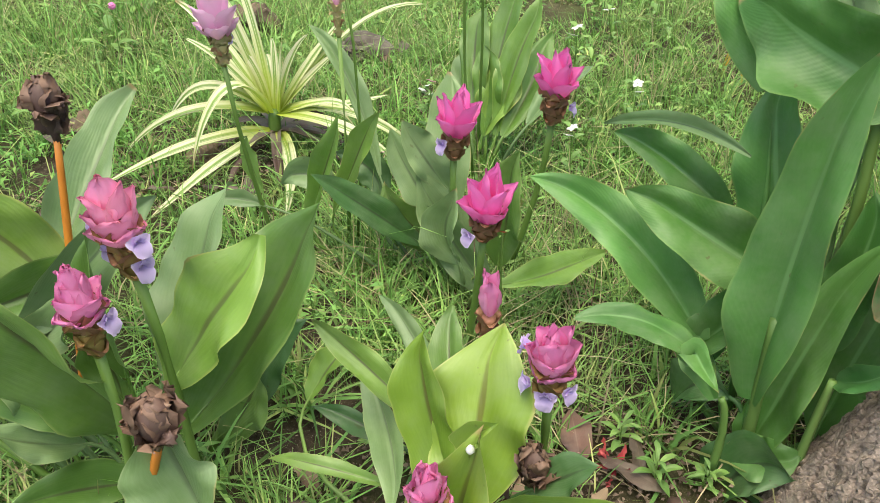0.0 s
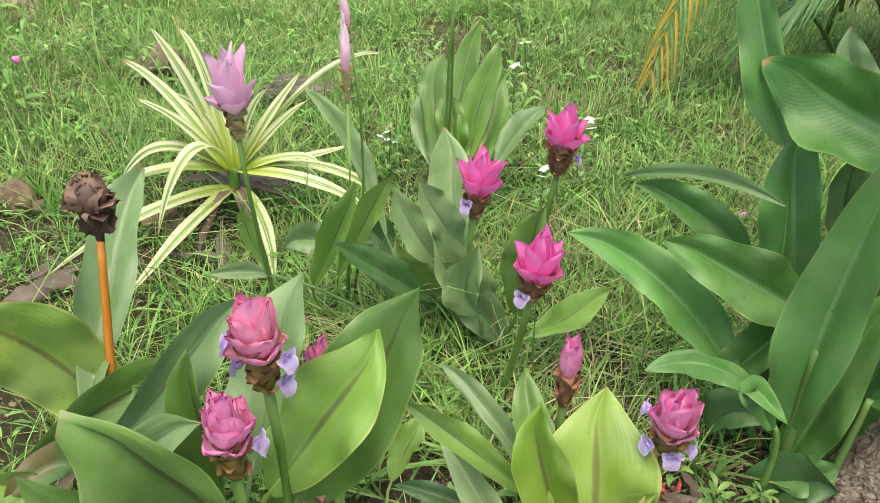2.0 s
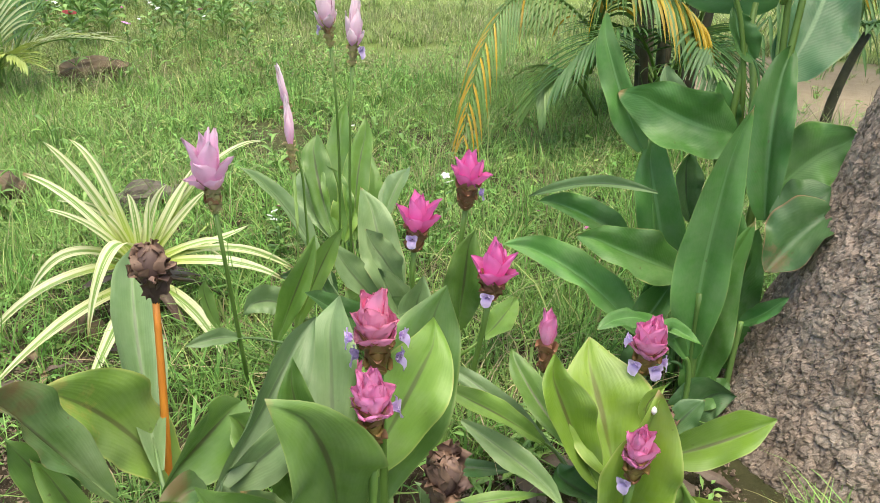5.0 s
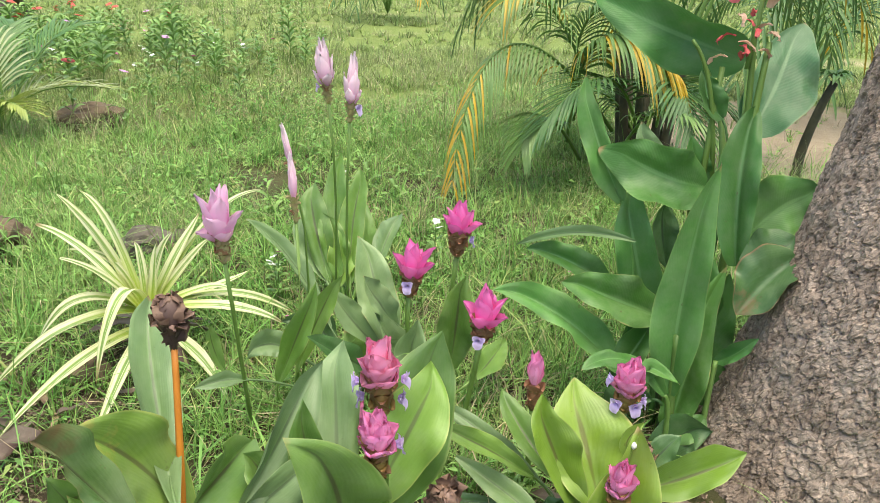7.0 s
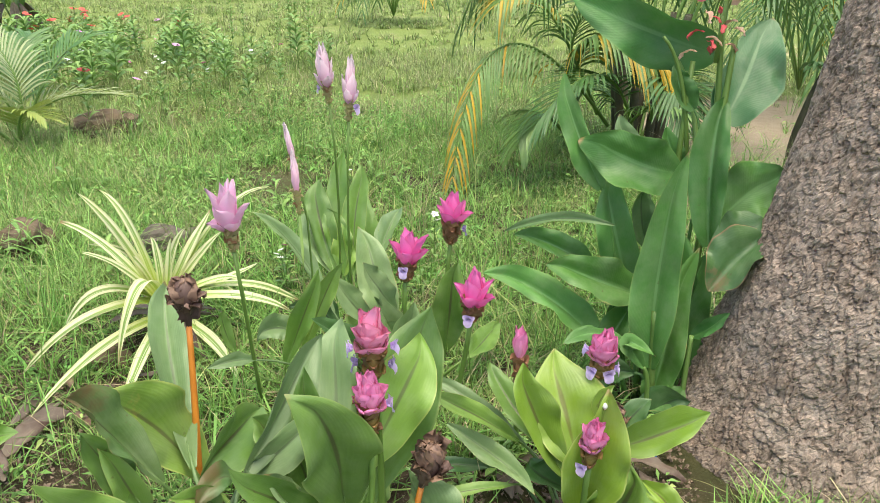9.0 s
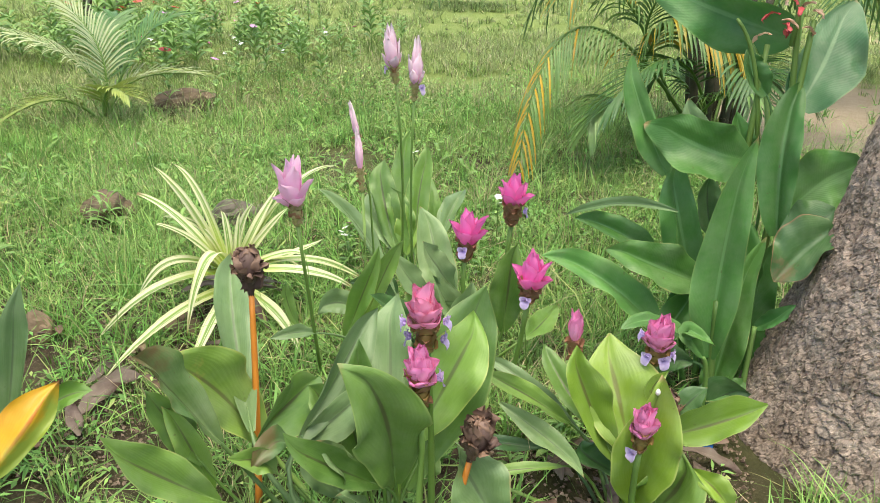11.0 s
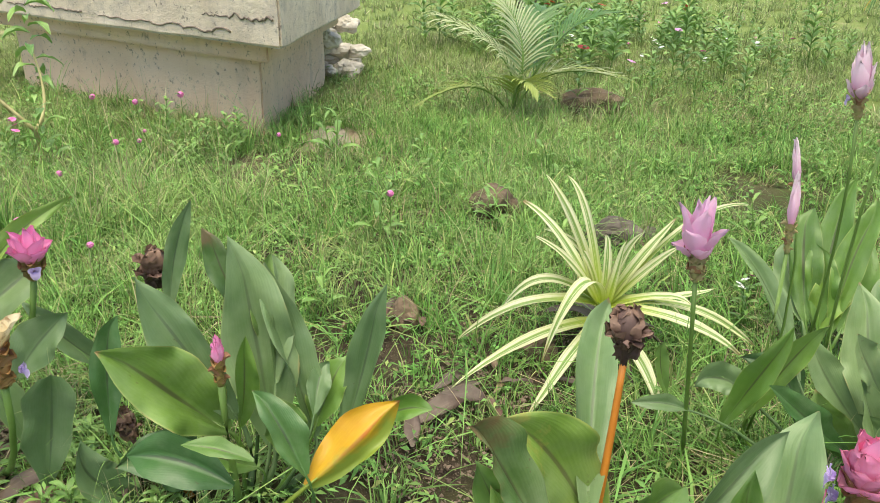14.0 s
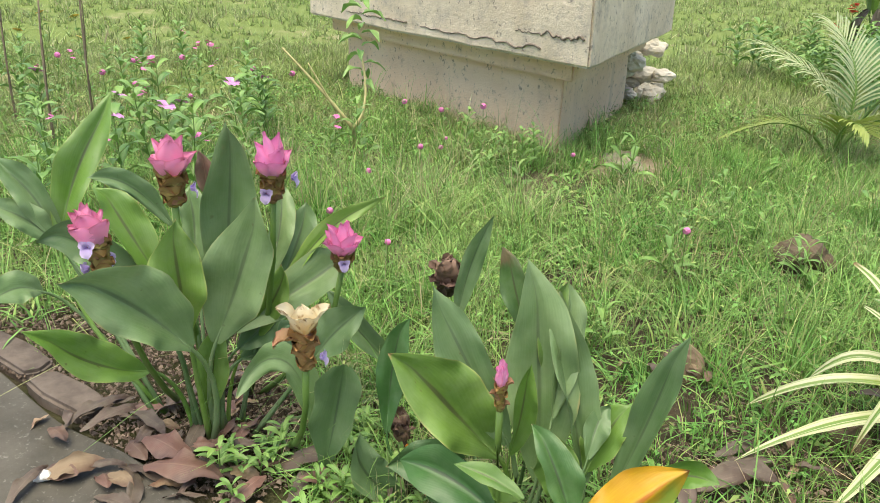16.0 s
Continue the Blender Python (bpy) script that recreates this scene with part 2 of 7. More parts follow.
OLIVE = petal_material("olive_bract", (0.36, 0.33, 0.09), (0.37, 0.23, 0.09), (0.24, 0.075, 0.055), 0.2)
DRY_BRACT = petal_material("drying_bract", (0.42, 0.30, 0.11), (0.46, 0.27, 0.11), (0.30, 0.13, 0.06), 0.2)
SAGE = petal_material("pale_olive_bract", (0.42, 0.44, 0.16), (0.50, 0.42, 0.22), (0.52, 0.34, 0.24), 0.25)
RUSSET = petal_material("russet_bract", (0.31, 0.22, 0.09), (0.36, 0.18, 0.11), (0.38, 0.17, 0.12), 0.2)
WITHERED = petal_material("withered_bract", (0.15, 0.09, 0.065), (0.25, 0.16, 0.115), (0.20, 0.12, 0.08), 0.08, spots=(0.17, 0.10, 0.075))
CHARRED = petal_material("withered_dark_bract", (0.07, 0.043, 0.038), (0.15, 0.095, 0.08), (0.24, 0.15, 0.11), 0.05, spots=(0.04, 0.025, 0.02))


def plain_material(name, a, b, scale=20.0, rough=0.6, bump=0.3, light_through=0.0, vary=0.3, stretch=None, distance=0.002):
    m = Mat(name)
    n = m.noise(scale, 5.0, stretch=stretch)
    colour = m.mix(m.ramp(n, 0.3, 0.7), a, b)
    colour = m.bright(colour, m.math("MULTIPLY_ADD", m.chance(), vary, 1.0 - vary / 2))
    m.bump(n, bump, distance)
    return m.done(colour, rough, light_through)


STALK = plain_material("green_stalk", (0.11, 0.21, 0.035), (0.19, 0.32, 0.075), 14.0, 0.5, 0.15, 0.15, stretch=(1, 1, 0.2))
PALE_STEM = plain_material("pale_canna_stem", (0.13, 0.25, 0.055), (0.22, 0.36, 0.10), 14.0, 0.4, 0.15, 0.15, stretch=(1, 1, 0.2))
ORANGE_STALK = plain_material("orange_stalk", (0.42, 0.13, 0.015), (0.62, 0.24, 0.03), 25.0, 0.5, 0.2, stretch=(1, 1, 0.2))
DRY_STALK = plain_material("dry_stalk", (0.34, 0.30, 0.12), (0.52, 0.46, 0.22), 25.0, 0.6)
WOODY = plain_material("woody_stem", (0.16, 0.12, 0.08), (0.28, 0.22, 0.15), 30.0, 0.8)
DEAD_LEAF = leaf_material("dead_leaf_brown", (0.09, 0.065, 0.05), (0.20, 0.145, 0.11), (0.2, 0.15, 0.11), 0.04, 0.6, blotch=(0.07, 0.04, 0.03), rough=0.6, light_through=0.08)
DEAD_TAN = leaf_material("dead_leaf_tan", (0.22, 0.15, 0.09), (0.40, 0.29, 0.18), (0.3, 0.2, 0.12), 0.04, 0.6, blotch=(0.16, 0.09, 0.055), rough=0.6, light_through=0.08, pale=0.0)
DEAD_RED = leaf_material("dead_leaf_russet", (0.13, 0.075, 0.055), (0.24, 0.13, 0.095), (0.26, 0.17, 0.12), 0.04, 0.6, blotch=(0.10, 0.06, 0.05), rough=0.6, light_through=0.08)
HERB = leaf_material("herb_leaf", (0.15, 0.30, 0.055), (0.26, 0.43, 0.11), (0.2, 0.36, 0.12), 0.06, 0.6)
PALM_GREEN = leaf_material("palm_leaflet", (0.05, 0.14, 0.03), (0.11, 0.24, 0.06), (0.14, 0.26, 0.08), 0.1, 0.5)
PALM_YELLOW = leaf_material("palm_leaflet_yellow", (0.5, 0.30, 0.015), (0.66, 0.45, 0.03), (0.6, 0.4, 0.05), 0.1, 0.5, blotch=(0.2, 0.26, 0.05), blotch_from=0.68)
PALM_GREY = leaf_material("palm_leaflet_silvery", (0.30, 0.37, 0.17), (0.50, 0.55, 0.32), (0.5, 0.52, 0.25), 0.1, 0.5)
PALM_FRESH = leaf_material("palm_leaflet_fresh", (0.10, 0.22, 0.05), (0.20, 0.34, 0.09), (0.22, 0.34, 0.12), 0.1, 0.5)
PALM_LIME = leaf_material("palm_leaflet_lime", (0.24, 0.33, 0.05), (0.42, 0.48, 0.12), (0.45, 0.48, 0.14), 0.1, 0.5)
PALM_WOOD = plain_material("palm_stem", (0.03, 0.035, 0.02), (0.10, 0.09, 0.05), 12.0, 0.8, 0.5)
STONE = plain_material("pale_stone", (0.48, 0.43, 0.34), (0.74, 0.68, 0.58), 9.0, 0.85, 0.6, distance=0.01)
CLOD = plain_material("brown_clod", (0.10, 0.07, 0.045), (0.22, 0.16, 0.10), 14.0, 0.9, 0.8, distance=0.01)
EDGE_STONE = plain_material("edging_stone", (0.085, 0.065, 0.05), (0.19, 0.15, 0.12), 16.0, 0.92, 0.8, distance=0.008)
CRACK = plain_material("plaster_crack", (0.14, 0.11, 0.09), (0.28, 0.23, 0.18), 30.0, 0.95)
PALE_EARTH = plain_material("sunken_stone", (0.22, 0.18, 0.13), (0.38, 0.32, 0.25), 20.0, 0.95, 0.6, distance=0.01)
GREY_CLOD = plain_material("grey_litter", (0.07, 0.06, 0.05), (0.19, 0.16, 0.13), 14.0, 0.9, 0.8, stretch=(1, 1, 0.3), distance=0.01)
WHITE = plain_material("white_petal", (0.78, 0.78, 0.74), (0.85, 0.85, 0.82), 20.0, 0.5, 0.1, 0.25)
MAGENTA = plain_material("magenta_petal", (0.68, 0.12, 0.40), (0.82, 0.30, 0.56), 60.0, 0.6, 0.6, 0.15)
LILAC = plain_material("lilac_petal", (0.66, 0.28, 0.62), (0.78, 0.46, 0.72), 40.0, 0.6, 0.3, 0.2)
RED = plain_material("red_petal", (0.70, 0.07, 0.06), (0.80, 0.16, 0.12), 40.0, 0.6, 0.3, 0.2)
CANNA_PINK = plain_material("canna_petal", (0.74, 0.10, 0.16), (0.84, 0.26, 0.30), 40.0, 0.6, 0.3, 0.25)
FALLEN_RED = petal_material("fallen_red_petal", (0.55, 0.06, 0.08), (0.66, 0.14, 0.14), (0.4, 0.08, 0.08), 0.2)
FADED = plain_material("faded_canna_petal", (0.62, 0.36, 0.26), (0.78, 0.58, 0.42), 40.0, 0.6, 0.3, 0.25)
YELLOW = plain_material("yellow_petal", (0.75, 0.55, 0.12), (0.82, 0.68, 0.25), 40.0, 0.6, 0.3, 0.2)
BLUE_FOIL = plain_material("blue_foil", (0.02, 0.09, 0.40), (0.05, 0.22, 0.6), 40.0, 0.25, 0.6)


def grass_material(name, a, b, c):
    m = Mat(name)
    chance = m.island()
    colour = m.mix(m.ramp(m.noise(0.9, 3.0), 0.35, 0.65), a, b)
    colour = m.mix(m.math("MULTIPLY", m.ramp(m.noise(3.5, 3.0), 0.5, 0.66), 0.28), colour, c)
    colour = m.mix(m.ramp(chance, 0.84, 0.98), colour, c)
    colour = m.bright(colour, m.math("MULTIPLY_ADD", m.math("FRACT", m.math("MULTIPLY", chance, 7.31)), 1.0, 0.5), m.math("MULTIPLY_ADD", chance, -0.03, 0.512), 0.94)
    return m.done(colour, 0.6, 0.28, 0.22)


GRASS = grass_material("grass_blades", (0.160, 0.355, 0.058), (0.25, 0.435, 0.105), (0.44, 0.46, 0.19))
LAWN = grass_material("far_grass_blades", (0.21, 0.32, 0.075), (0.32, 0.40, 0.15), (0.52, 0.47, 0.29))
SEEDY = grass_material("seed_stalks", (0.36, 0.38, 0.17), (0.47, 0.45, 0.24), (0.42, 0.33, 0.20))

STRAW = grass_material("dry_straw", (0.40, 0.33, 0.18), (0.55, 0.47, 0.28), (0.25, 0.18, 0.10))
HERB_STUFF = grass_material("broad_weed_leaves", (0.14, 0.32, 0.06), (0.22, 0.42, 0.10), (0.36, 0.46, 0.14))


def crumb_material():
    m = Mat("soil_crumbs")
    colour = m.mix(m.island(), (0.08, 0.055, 0.04), (0.32, 0.245, 0.185))
    return m.done(colour, 0.95, 0, 0.2)


CRUMB = crumb_material()


def ground_material():
    m = Mat("soil_and_thatch")
    pos = m.coords()
    flat = m.node("ShaderNodeVectorMath")
    flat.operation = "LENGTH"
    m.link(pos, flat.inputs[0])
    soil = m.mix(m.ramp(m.noise(40.0, 6.0, 0.7), 0.3, 0.7), (0.030, 0.022, 0.015), (0.11, 0.083, 0.056))
    soil = m.mix(m.ramp(m.noise(220.0, 2.0), 0.62, 0.7), soil, (0.34, 0.29, 0.22))
    thatch = m.mix(m.noise(25.0, 6.0, 0.7), (0.026, 0.034, 0.012), (0.10, 0.092, 0.042))
    near = m.mix(m.ramp(m.noise(2.2, 4.0), 0.42, 0.58), soil, thatch)
    lawn = m.mix(m.noise(6.0, 6.0, 0.7), (0.13, 0.20, 0.04), (0.25, 0.30, 0.10))
    lawn = m.mix(m.ramp(m.noise(0.35, 5.0, 0.65), 0.56, 0.7), lawn, (0.42, 0.36, 0.22))
    colour = m.mix(m.ramp(m.math("ADD", flat.outputs["Value"], m.math("MULTIPLY", m.noise(1.5), 2.0)), 4.5, 7.5), near, lawn)
    earth = m.mix(m.noise(12.0, 6.0, 0.7), (0.26, 0.20, 0.13), (0.46, 0.38, 0.27))
    for wx, wy, wide in ((2.4, 4.9, 1.5), (-2.95, 3.2, 0.32), (-3.3, 3.9, 0.3)):
        off = m.node("ShaderNodeVectorMath")
        off.operation = "DISTANCE"
        m.link(pos, off.inputs[0])
        off.inputs[1].default_value = (wx, wy, 0)
        worn = m.ramp(m.math("ADD", off.outputs["Value"], m.math("MULTIPLY_ADD", m.noise(3.0, 5.0), wide, -0.5 * wide)), wide * 1.05, wide * 0.75)
        colour = m.mix(worn, colour, earth)
    m.bump(m.noise(60.0, 6.0, 0.7), 0.8, 0.02)
    return m.done(colour, 0.95, 0, 0.2)


def bark_material():
    m = Mat("rugged_bark")
    c = m.coords()
    warp = m.node("ShaderNodeVectorMath")
    warp.operation = "MULTIPLY_ADD"
    nz = m.node("ShaderNodeTexNoise", Scale=14.0, Detail=4.0)
    m.link(c, nz.inputs["Vector"])
    m.link(nz.outputs["Color"], warp.inputs[0])
    warp.inputs[1].default_value = (0.06, 0.06, 0.06)
    m.link(c, warp.inputs[2])
    w = warp.outputs[0]

    def cells(scale, stretch, wide):
        v = m.node("ShaderNodeTexVoronoi", Scale=scale)
        v.feature = "DISTANCE_TO_EDGE"
        place = m.node("ShaderNodeMapping")
        place.inputs["Scale"].default_value = stretch
        m.link(w, place.inputs["Vector"])
        m.link(place.outputs[0], v.inputs["Vector"])
        return m.ramp(v.outputs["Distance"], 0.0, wide)

    crack = m.math("MAXIMUM", cells(30.0, (1, 1, 0.34), 0.09), m.ramp(m.noise(10.0, 3.0), 0.48, 0.6))
    flake = cells(100.0, (1, 1, 0.6), 0.12)
    plates = m.node("ShaderNodeTexVoronoi", Scale=60.0)
    lie = m.node("ShaderNodeMapping")
    lie.inputs["Scale"].default_value = (1, 1, 0.55)
    m.link(w, lie.inputs["Vector"])
    m.link(lie.outputs[0], plates.inputs["Vector"])
    shade = m.node("ShaderNodeSeparateColor")
    m.link(plates.outputs["Color"], shade.inputs[0])
    tone = m.noise(5.0, 5.0, 0.65)
    fine = m.noise(150.0, 5.0, 0.7)
    colour = m.mix(m.ramp(tone, 0.35, 0.65), (0.29, 0.222, 0.175), (0.47, 0.385, 0.32))
    colour = m.bright(colour, m.math("MULTIPLY_ADD", shade.outputs[0], 0.5, 0.78))
    colour = m.mix(m.math("MULTIPLY", m.ramp(m.noise(3.2, 4.0), 0.58, 0.7), 0.45), colour, (0.33, 0.18, 0.12))
    colour = m.mix(m.math("MULTIPLY", m.ramp(m.noise(24.0, 4.0), 0.52, 0.64), 0.65), colour, (0.42, 0.355, 0.30))
    colour = m.mix(m.math("MULTIPLY", m.ramp(m.noise(9.0, 5.0, 0.7), 0.62, 0.72), 0.3), colour, (0.30, 0.32, 0.24))
    colour = m.mix(m.math("MULTIPLY", m.ramp(fine, 0.35, 0.65), 0.5), colour, (0.19, 0.14, 0.105))
    colour = m.mix(m.math("MULTIPLY", m.math("SUBTRACT", 1.0, crack), 0.6), colour, (0.085, 0.065, 0.052))
    height = m.math("ADD", m.math("MULTIPLY", crack, 0.4), m.math("ADD", m.math("MULTIPLY", flake, 0.4), m.math("MULTIPLY", fine, 0.9)))
    m.bump(height, 0.6, 0.006)
    return m.done(colour, 0.92, 0, 0.2)


def plaster_material(name, a, b, stain, amount):
    m = Mat(name)
    colour = m.mix(m.ramp(m.noise(2.0, 5.0), 0.3, 0.7), a, b)
    colour = m.mix(m.math("MULTIPLY", m.ramp(m.noise(7.0, 8.0, 0.75), 0.60 - amount, 0.72), 0.8), colour, stain)
    colour = m.mix(m.math("MULTIPLY", m.ramp(m.noise(26.0, 6.0, 0.75), 0.575, 0.65), 0.7), colour, (0.13, 0.11, 0.10))
    streak = m.noise(6.0, 5.0, stretch=(1, 1, 0.12))
    colour = m.mix(m.math("MULTIPLY", m.ramp(streak, 0.55, 0.75), 0.35), colour, (0.40, 0.33, 0.26))
    m.bump(m.math("ADD", m.noise(9.0, 6.0), m.math("MULTIPLY", m.noise(80.0), 0.5)), 0.8, 0.014)
    return m.done(colour, 0.9, 0, 0.2)


def concrete_material():
    m = Mat("damp_concrete")
    colour = m.mix(m.ramp(m.noise(5.0, 6.0, 0.7), 0.3, 0.7), (0.058, 0.054, 0.042), (0.125, 0.113, 0.092))
    colour = m.mix(m.math("MULTIPLY", m.ramp(m.noise(90.0), 0.6, 0.72), 0.5), colour, (0.3, 0.28, 0.25))
    m.bump(m.noise(50.0, 6.0, 0.7), 0.4, 0.004)
    return m.done(colour, 0.8, 0, 0.35)


SOIL, BARK, CONCRETE = ground_material(), bark_material(), concrete_material()
PLASTER = plaster_material("peach_plaster", (0.76, 0.55, 0.38), (0.86, 0.67, 0.50), (0.36, 0.27, 0.2), 0.0)
LIMEWASH = plaster_material("flaking_limewash", (0.62, 0.52, 0.39), (0.82, 0.72, 0.58), (0.30, 0.27, 0.24), 0.10)


# ---------------------------------------------------------------- builders
def mesh_object(name, verts, faces, material, parent=None, label="", uvs=None, smooth=True):
    data = bpy.data.meshes.new(name)
    data.from_pydata([tuple(v) for v in verts], [], faces)
    if uvs is not None:
        layer = data.uv_layers.new(name="UVMap")
        flat = [c for face in faces for i in face for c in uvs[i]]
        layer.data.foreach_set("uv", flat)
    if smooth:
        data.polygons.foreach_set("use_smooth", [True] * len(data.polygons))
    data.materials.append(material)
    ob = new(name, data)
    if parent is not None:
        ob.parent = parent
    return tagged(ob, label)


def thing(name, at_place, label, category, group=""):
    ob = new(name)
    ob.empty_display_size = 0.05
    ob.location = at_place
    return tagged(ob, label, category, group)


def place_of(ob):
    """The world place of a thing's or part's origin."""
    place = Vector(ob.location)
    while ob.parent is not None:
        ob = ob.parent
        place += ob.location
    return place


def sheet(rows, columns):
    return [(i * columns + j, i * columns + j + 1, (i + 1) * columns + j + 1, (i + 1) * columns + j)
            for i in range(rows - 1) for j in range(columns - 1)]


def tube_geometry(points, radii, sides=7):
    pts = [Vector(p) for p in points]
    verts, uvs, faces = [], [], []
    for i, p in enumerate(pts):
        way = (pts[min(i + 1, len(pts) - 1)] - pts[max(i - 1, 0)]).normalized()
        a = way.orthogonal().normalized() if abs(way.z) > 0.999 else way.cross(Vector((0, 0, 1))).normalized()
        b = way.cross(a)
        for k in range(sides):
            c = 2 * math.pi * k / sides
            verts.append(p + (a * math.cos(c) + b * math.sin(c)) * radii[i])
            uvs.append((0.5 + 0.2 * math.cos(c), i / max(1, len(pts) - 1)))
    for i in range(len(pts) - 1):
        for k in range(sides):
            n = (k + 1) % sides
            faces.append((i * sides + k, i * sides + n, (i + 1) * sides + n, (i + 1) * sides + k))
    faces.append(tuple(range(sides))[::-1])
    faces.append(tuple((len(pts) - 1) * sides + k for k in range(sides)))
    return verts, faces, uvs


def bend(a, b, c, t):
    """A curve from a through b, at half way, to c."""
    k = 2 * b - 0.5 * (a + c)
    return (1 - t) ** 2 * a + 2 * t * (1 - t) * k + t * t * c


def tube(name, points, r0, r1, material, parent, label="", sides=7, steps=10):
    """A tapered stem along two points, or along a curve through three."""
    o = place_of(parent)
    pts = [Vector(p) - o for p in points]
    if len(pts) == 2:
        line = [pts[0].lerp(pts[1], i / 4) for i in range(5)]
    elif len(pts) == 3:
        line = [bend(*pts, i / steps) for i in range(steps + 1)]
    else:
        line = pts
    n = len(line) - 1
    verts, faces, uvs = tube_geometry(line, [r0 + (r1 - r0) * i / n for i in range(n + 1)], sides)
    return mesh_object(name, verts, faces, material, parent, label, uvs)


LEAF_WORDS = {}


def blade_geometry(base, mid, tip, width, face, fold, wave, shape, rows=15, columns=7, twist=0.0):
    """Points of a blade along a curve: folded on its midrib, margins waved, one margin now and then rolled."""
    verts, uvs = [], []
    phase = rnd.uniform(0, 6.28)
    lean = rnd.uniform(-0.12, 0.12)
    hook = rnd.uniform(-0.22, 0.22)
    uneven = rnd.uniform(-0.1, 0.1)
    rolled = rnd.choice((0.0, 0.0, 0.0, 0.55, -0.55, 0.8)) if wave else 0.0
    roll_side = rnd.choice((-1, 1))
    bumps = [(rnd.uniform(0.12, 0.9), rnd.uniform(-0.9, 0.9), rnd.uniform(0.10, 0.22), rnd.uniform(-0.045, 0.045)) for _ in range(7)]
    for i in range(rows):
        s = i / (rows - 1)
        p = bend(base, mid, tip, s)
        way = (bend(base, mid, tip, min(1, s + 0.02)) - bend(base, mid, tip, max(0, s - 0.02))).normalized()
        n = (face - face.dot(way) * way).normalized()
        side = way.cross(n)
        if twist:
            q = Matrix.Rotation(twist * (s - 0.5), 3, way)
            n, side = q @ n, q @ side
        if shape == "strap":
            w = width * min(1, s * 5 + 0.45) * (1 - max(0, s - 0.55) / 0.45) ** 0.7
        elif shape == "canna":
            w = width * max(0, math.sin(math.pi * min(1, s * 0.97 + 0.03) ** 0.82)) ** 0.7
        else:
            w = width * max(0, math.sin(math.pi * min(1, s * 0.96 + 0.04) ** 1.08)) ** (0.82 if s < 0.5 else 0.82 + 0.5 * max(0, s - 0.8))
        w = max(w, width * 0.015)
        if wave:
            p = p + side * (hook * width * max(0, s - 0.8) ** 1.5 / 0.09) - n * (0.25 * abs(hook) * width * max(0, s - 0.8) / 0.2)
        for j in range(columns):
            u = 2 * j / (columns - 1) - 1
            if wave:
                u = u * (1 + 0.5 * wave * math.sin(s * 13 + phase * (2 if u > 0 else 3)) + uneven * (1 if u > 0 else -1))
            lift = fold * abs(u) * (1 - 0.45 * abs(u)) * w * 0.5 * 1.4
            ripple = wave * width * (math.sin(s * 11 + phase + (1.7 if u > 0 else 0)) + 0.5 * math.sin(s * 23 + 2 * phase + 2.6 * u)) * u * u * math.sin(math.pi * s)
            if wave:
                for bs, bu, br, high in bumps:
                    ripple += high * width * math.exp(-((s - bs) / br) ** 2 - ((u - bu) / 0.45) ** 2)
                ripple += 0.011 * width * math.sin(abs(u) * 13 - s * 9 + phase) * math.sin(math.pi * s)
            draw = 0.0
            if rolled and u * roll_side > 0.4:
                over = (u * roll_side - 0.4) / 0.6 * math.sin(math.pi * min(1, 0.15 + s * 0.8)) ** 2
                ripple += rolled * 0.30 * w * over ** 1.6
                draw = -roll_side * 0.16 * w * over ** 1.5
            verts.append(p + side * (u * w * 0.5 + draw) + n * (lift + ripple + lean * width * u * s))
            uvs.append((j / (columns - 1), s))
    return verts, uvs



def leaf(plant, kind, base, mid, tip, width, face, root=True, fold=0.72, wave=0.11, shape="", name="leaf"):
    """One leaf blade with its stalk, which rises from the foot of the plant."""
    o = place_of(plant)
    base, mid, tip, face = Vector(base) - o, Vector(mid) - o, Vector(tip) - o, Vector(face)
    if not shape:
        shape = "canna" if kind in (CANNA, CANNA_LIGHT, SCORCHED, BLUISH) else "tulip"
    rows, columns = (25, 13) if wave > 0.05 and width > 0.045 and root is not None or shape == "canna" else (15, 9)
    verts, uvs = blade_geometry(base, mid, tip, width, face, fold * rnd.uniform(0.6, 1.45), wave, shape, rows, columns, rnd.uniform(-0.5, 0.5))
    faces = sheet(rows, columns)
    if root and base.z > 0.03:
        foot = Vector((base.x * 0.35, base.y * 0.35, -0.01))
        way = (mid - base).normalized()
        elbow = base - way * min(0.4 * (base - foot).length, 0.12)
        line = [foot.lerp(elbow, t).lerp(elbow.lerp(base, t), t) for t in (0, 0.2, 0.4, 0.6, 0.8, 0.92, 1.0)]
        line.append(bend(base, mid, tip, 0.12))
        thick = max(0.003, min(0.0055, width * 0.055))
        tv, tf, tu = tube_geometry(line, [thick * 1.5, thick * 1.35, thick * 1.2, thick, thick * 0.9, thick * 0.8, thick * 0.7, thick * 0.25], 7)
        k = len(verts)
        verts += tv
        uvs += [(0.5 + (u - 0.5) * 0.9 + 0.3, v * 0.1) for u, v in tu]
        faces += [tuple(i + k for i in f) for f in tf]
    return mesh_object(name, verts, faces, kind, plant, LEAF_WORDS.get(kind.name, ""), uvs)


LEAF_WORDS = {"tulip_leaf_lime": "bright lime-green leaf", "leaf_yellowed": "yellowed leaf going brown at the tip", "leaf_blotched": "leaf with yellow-brown blotches", "leaf_browned": "leaf browned at its margin",
              "leaf_scorched": "round leaf with a scorched reddish edge"}


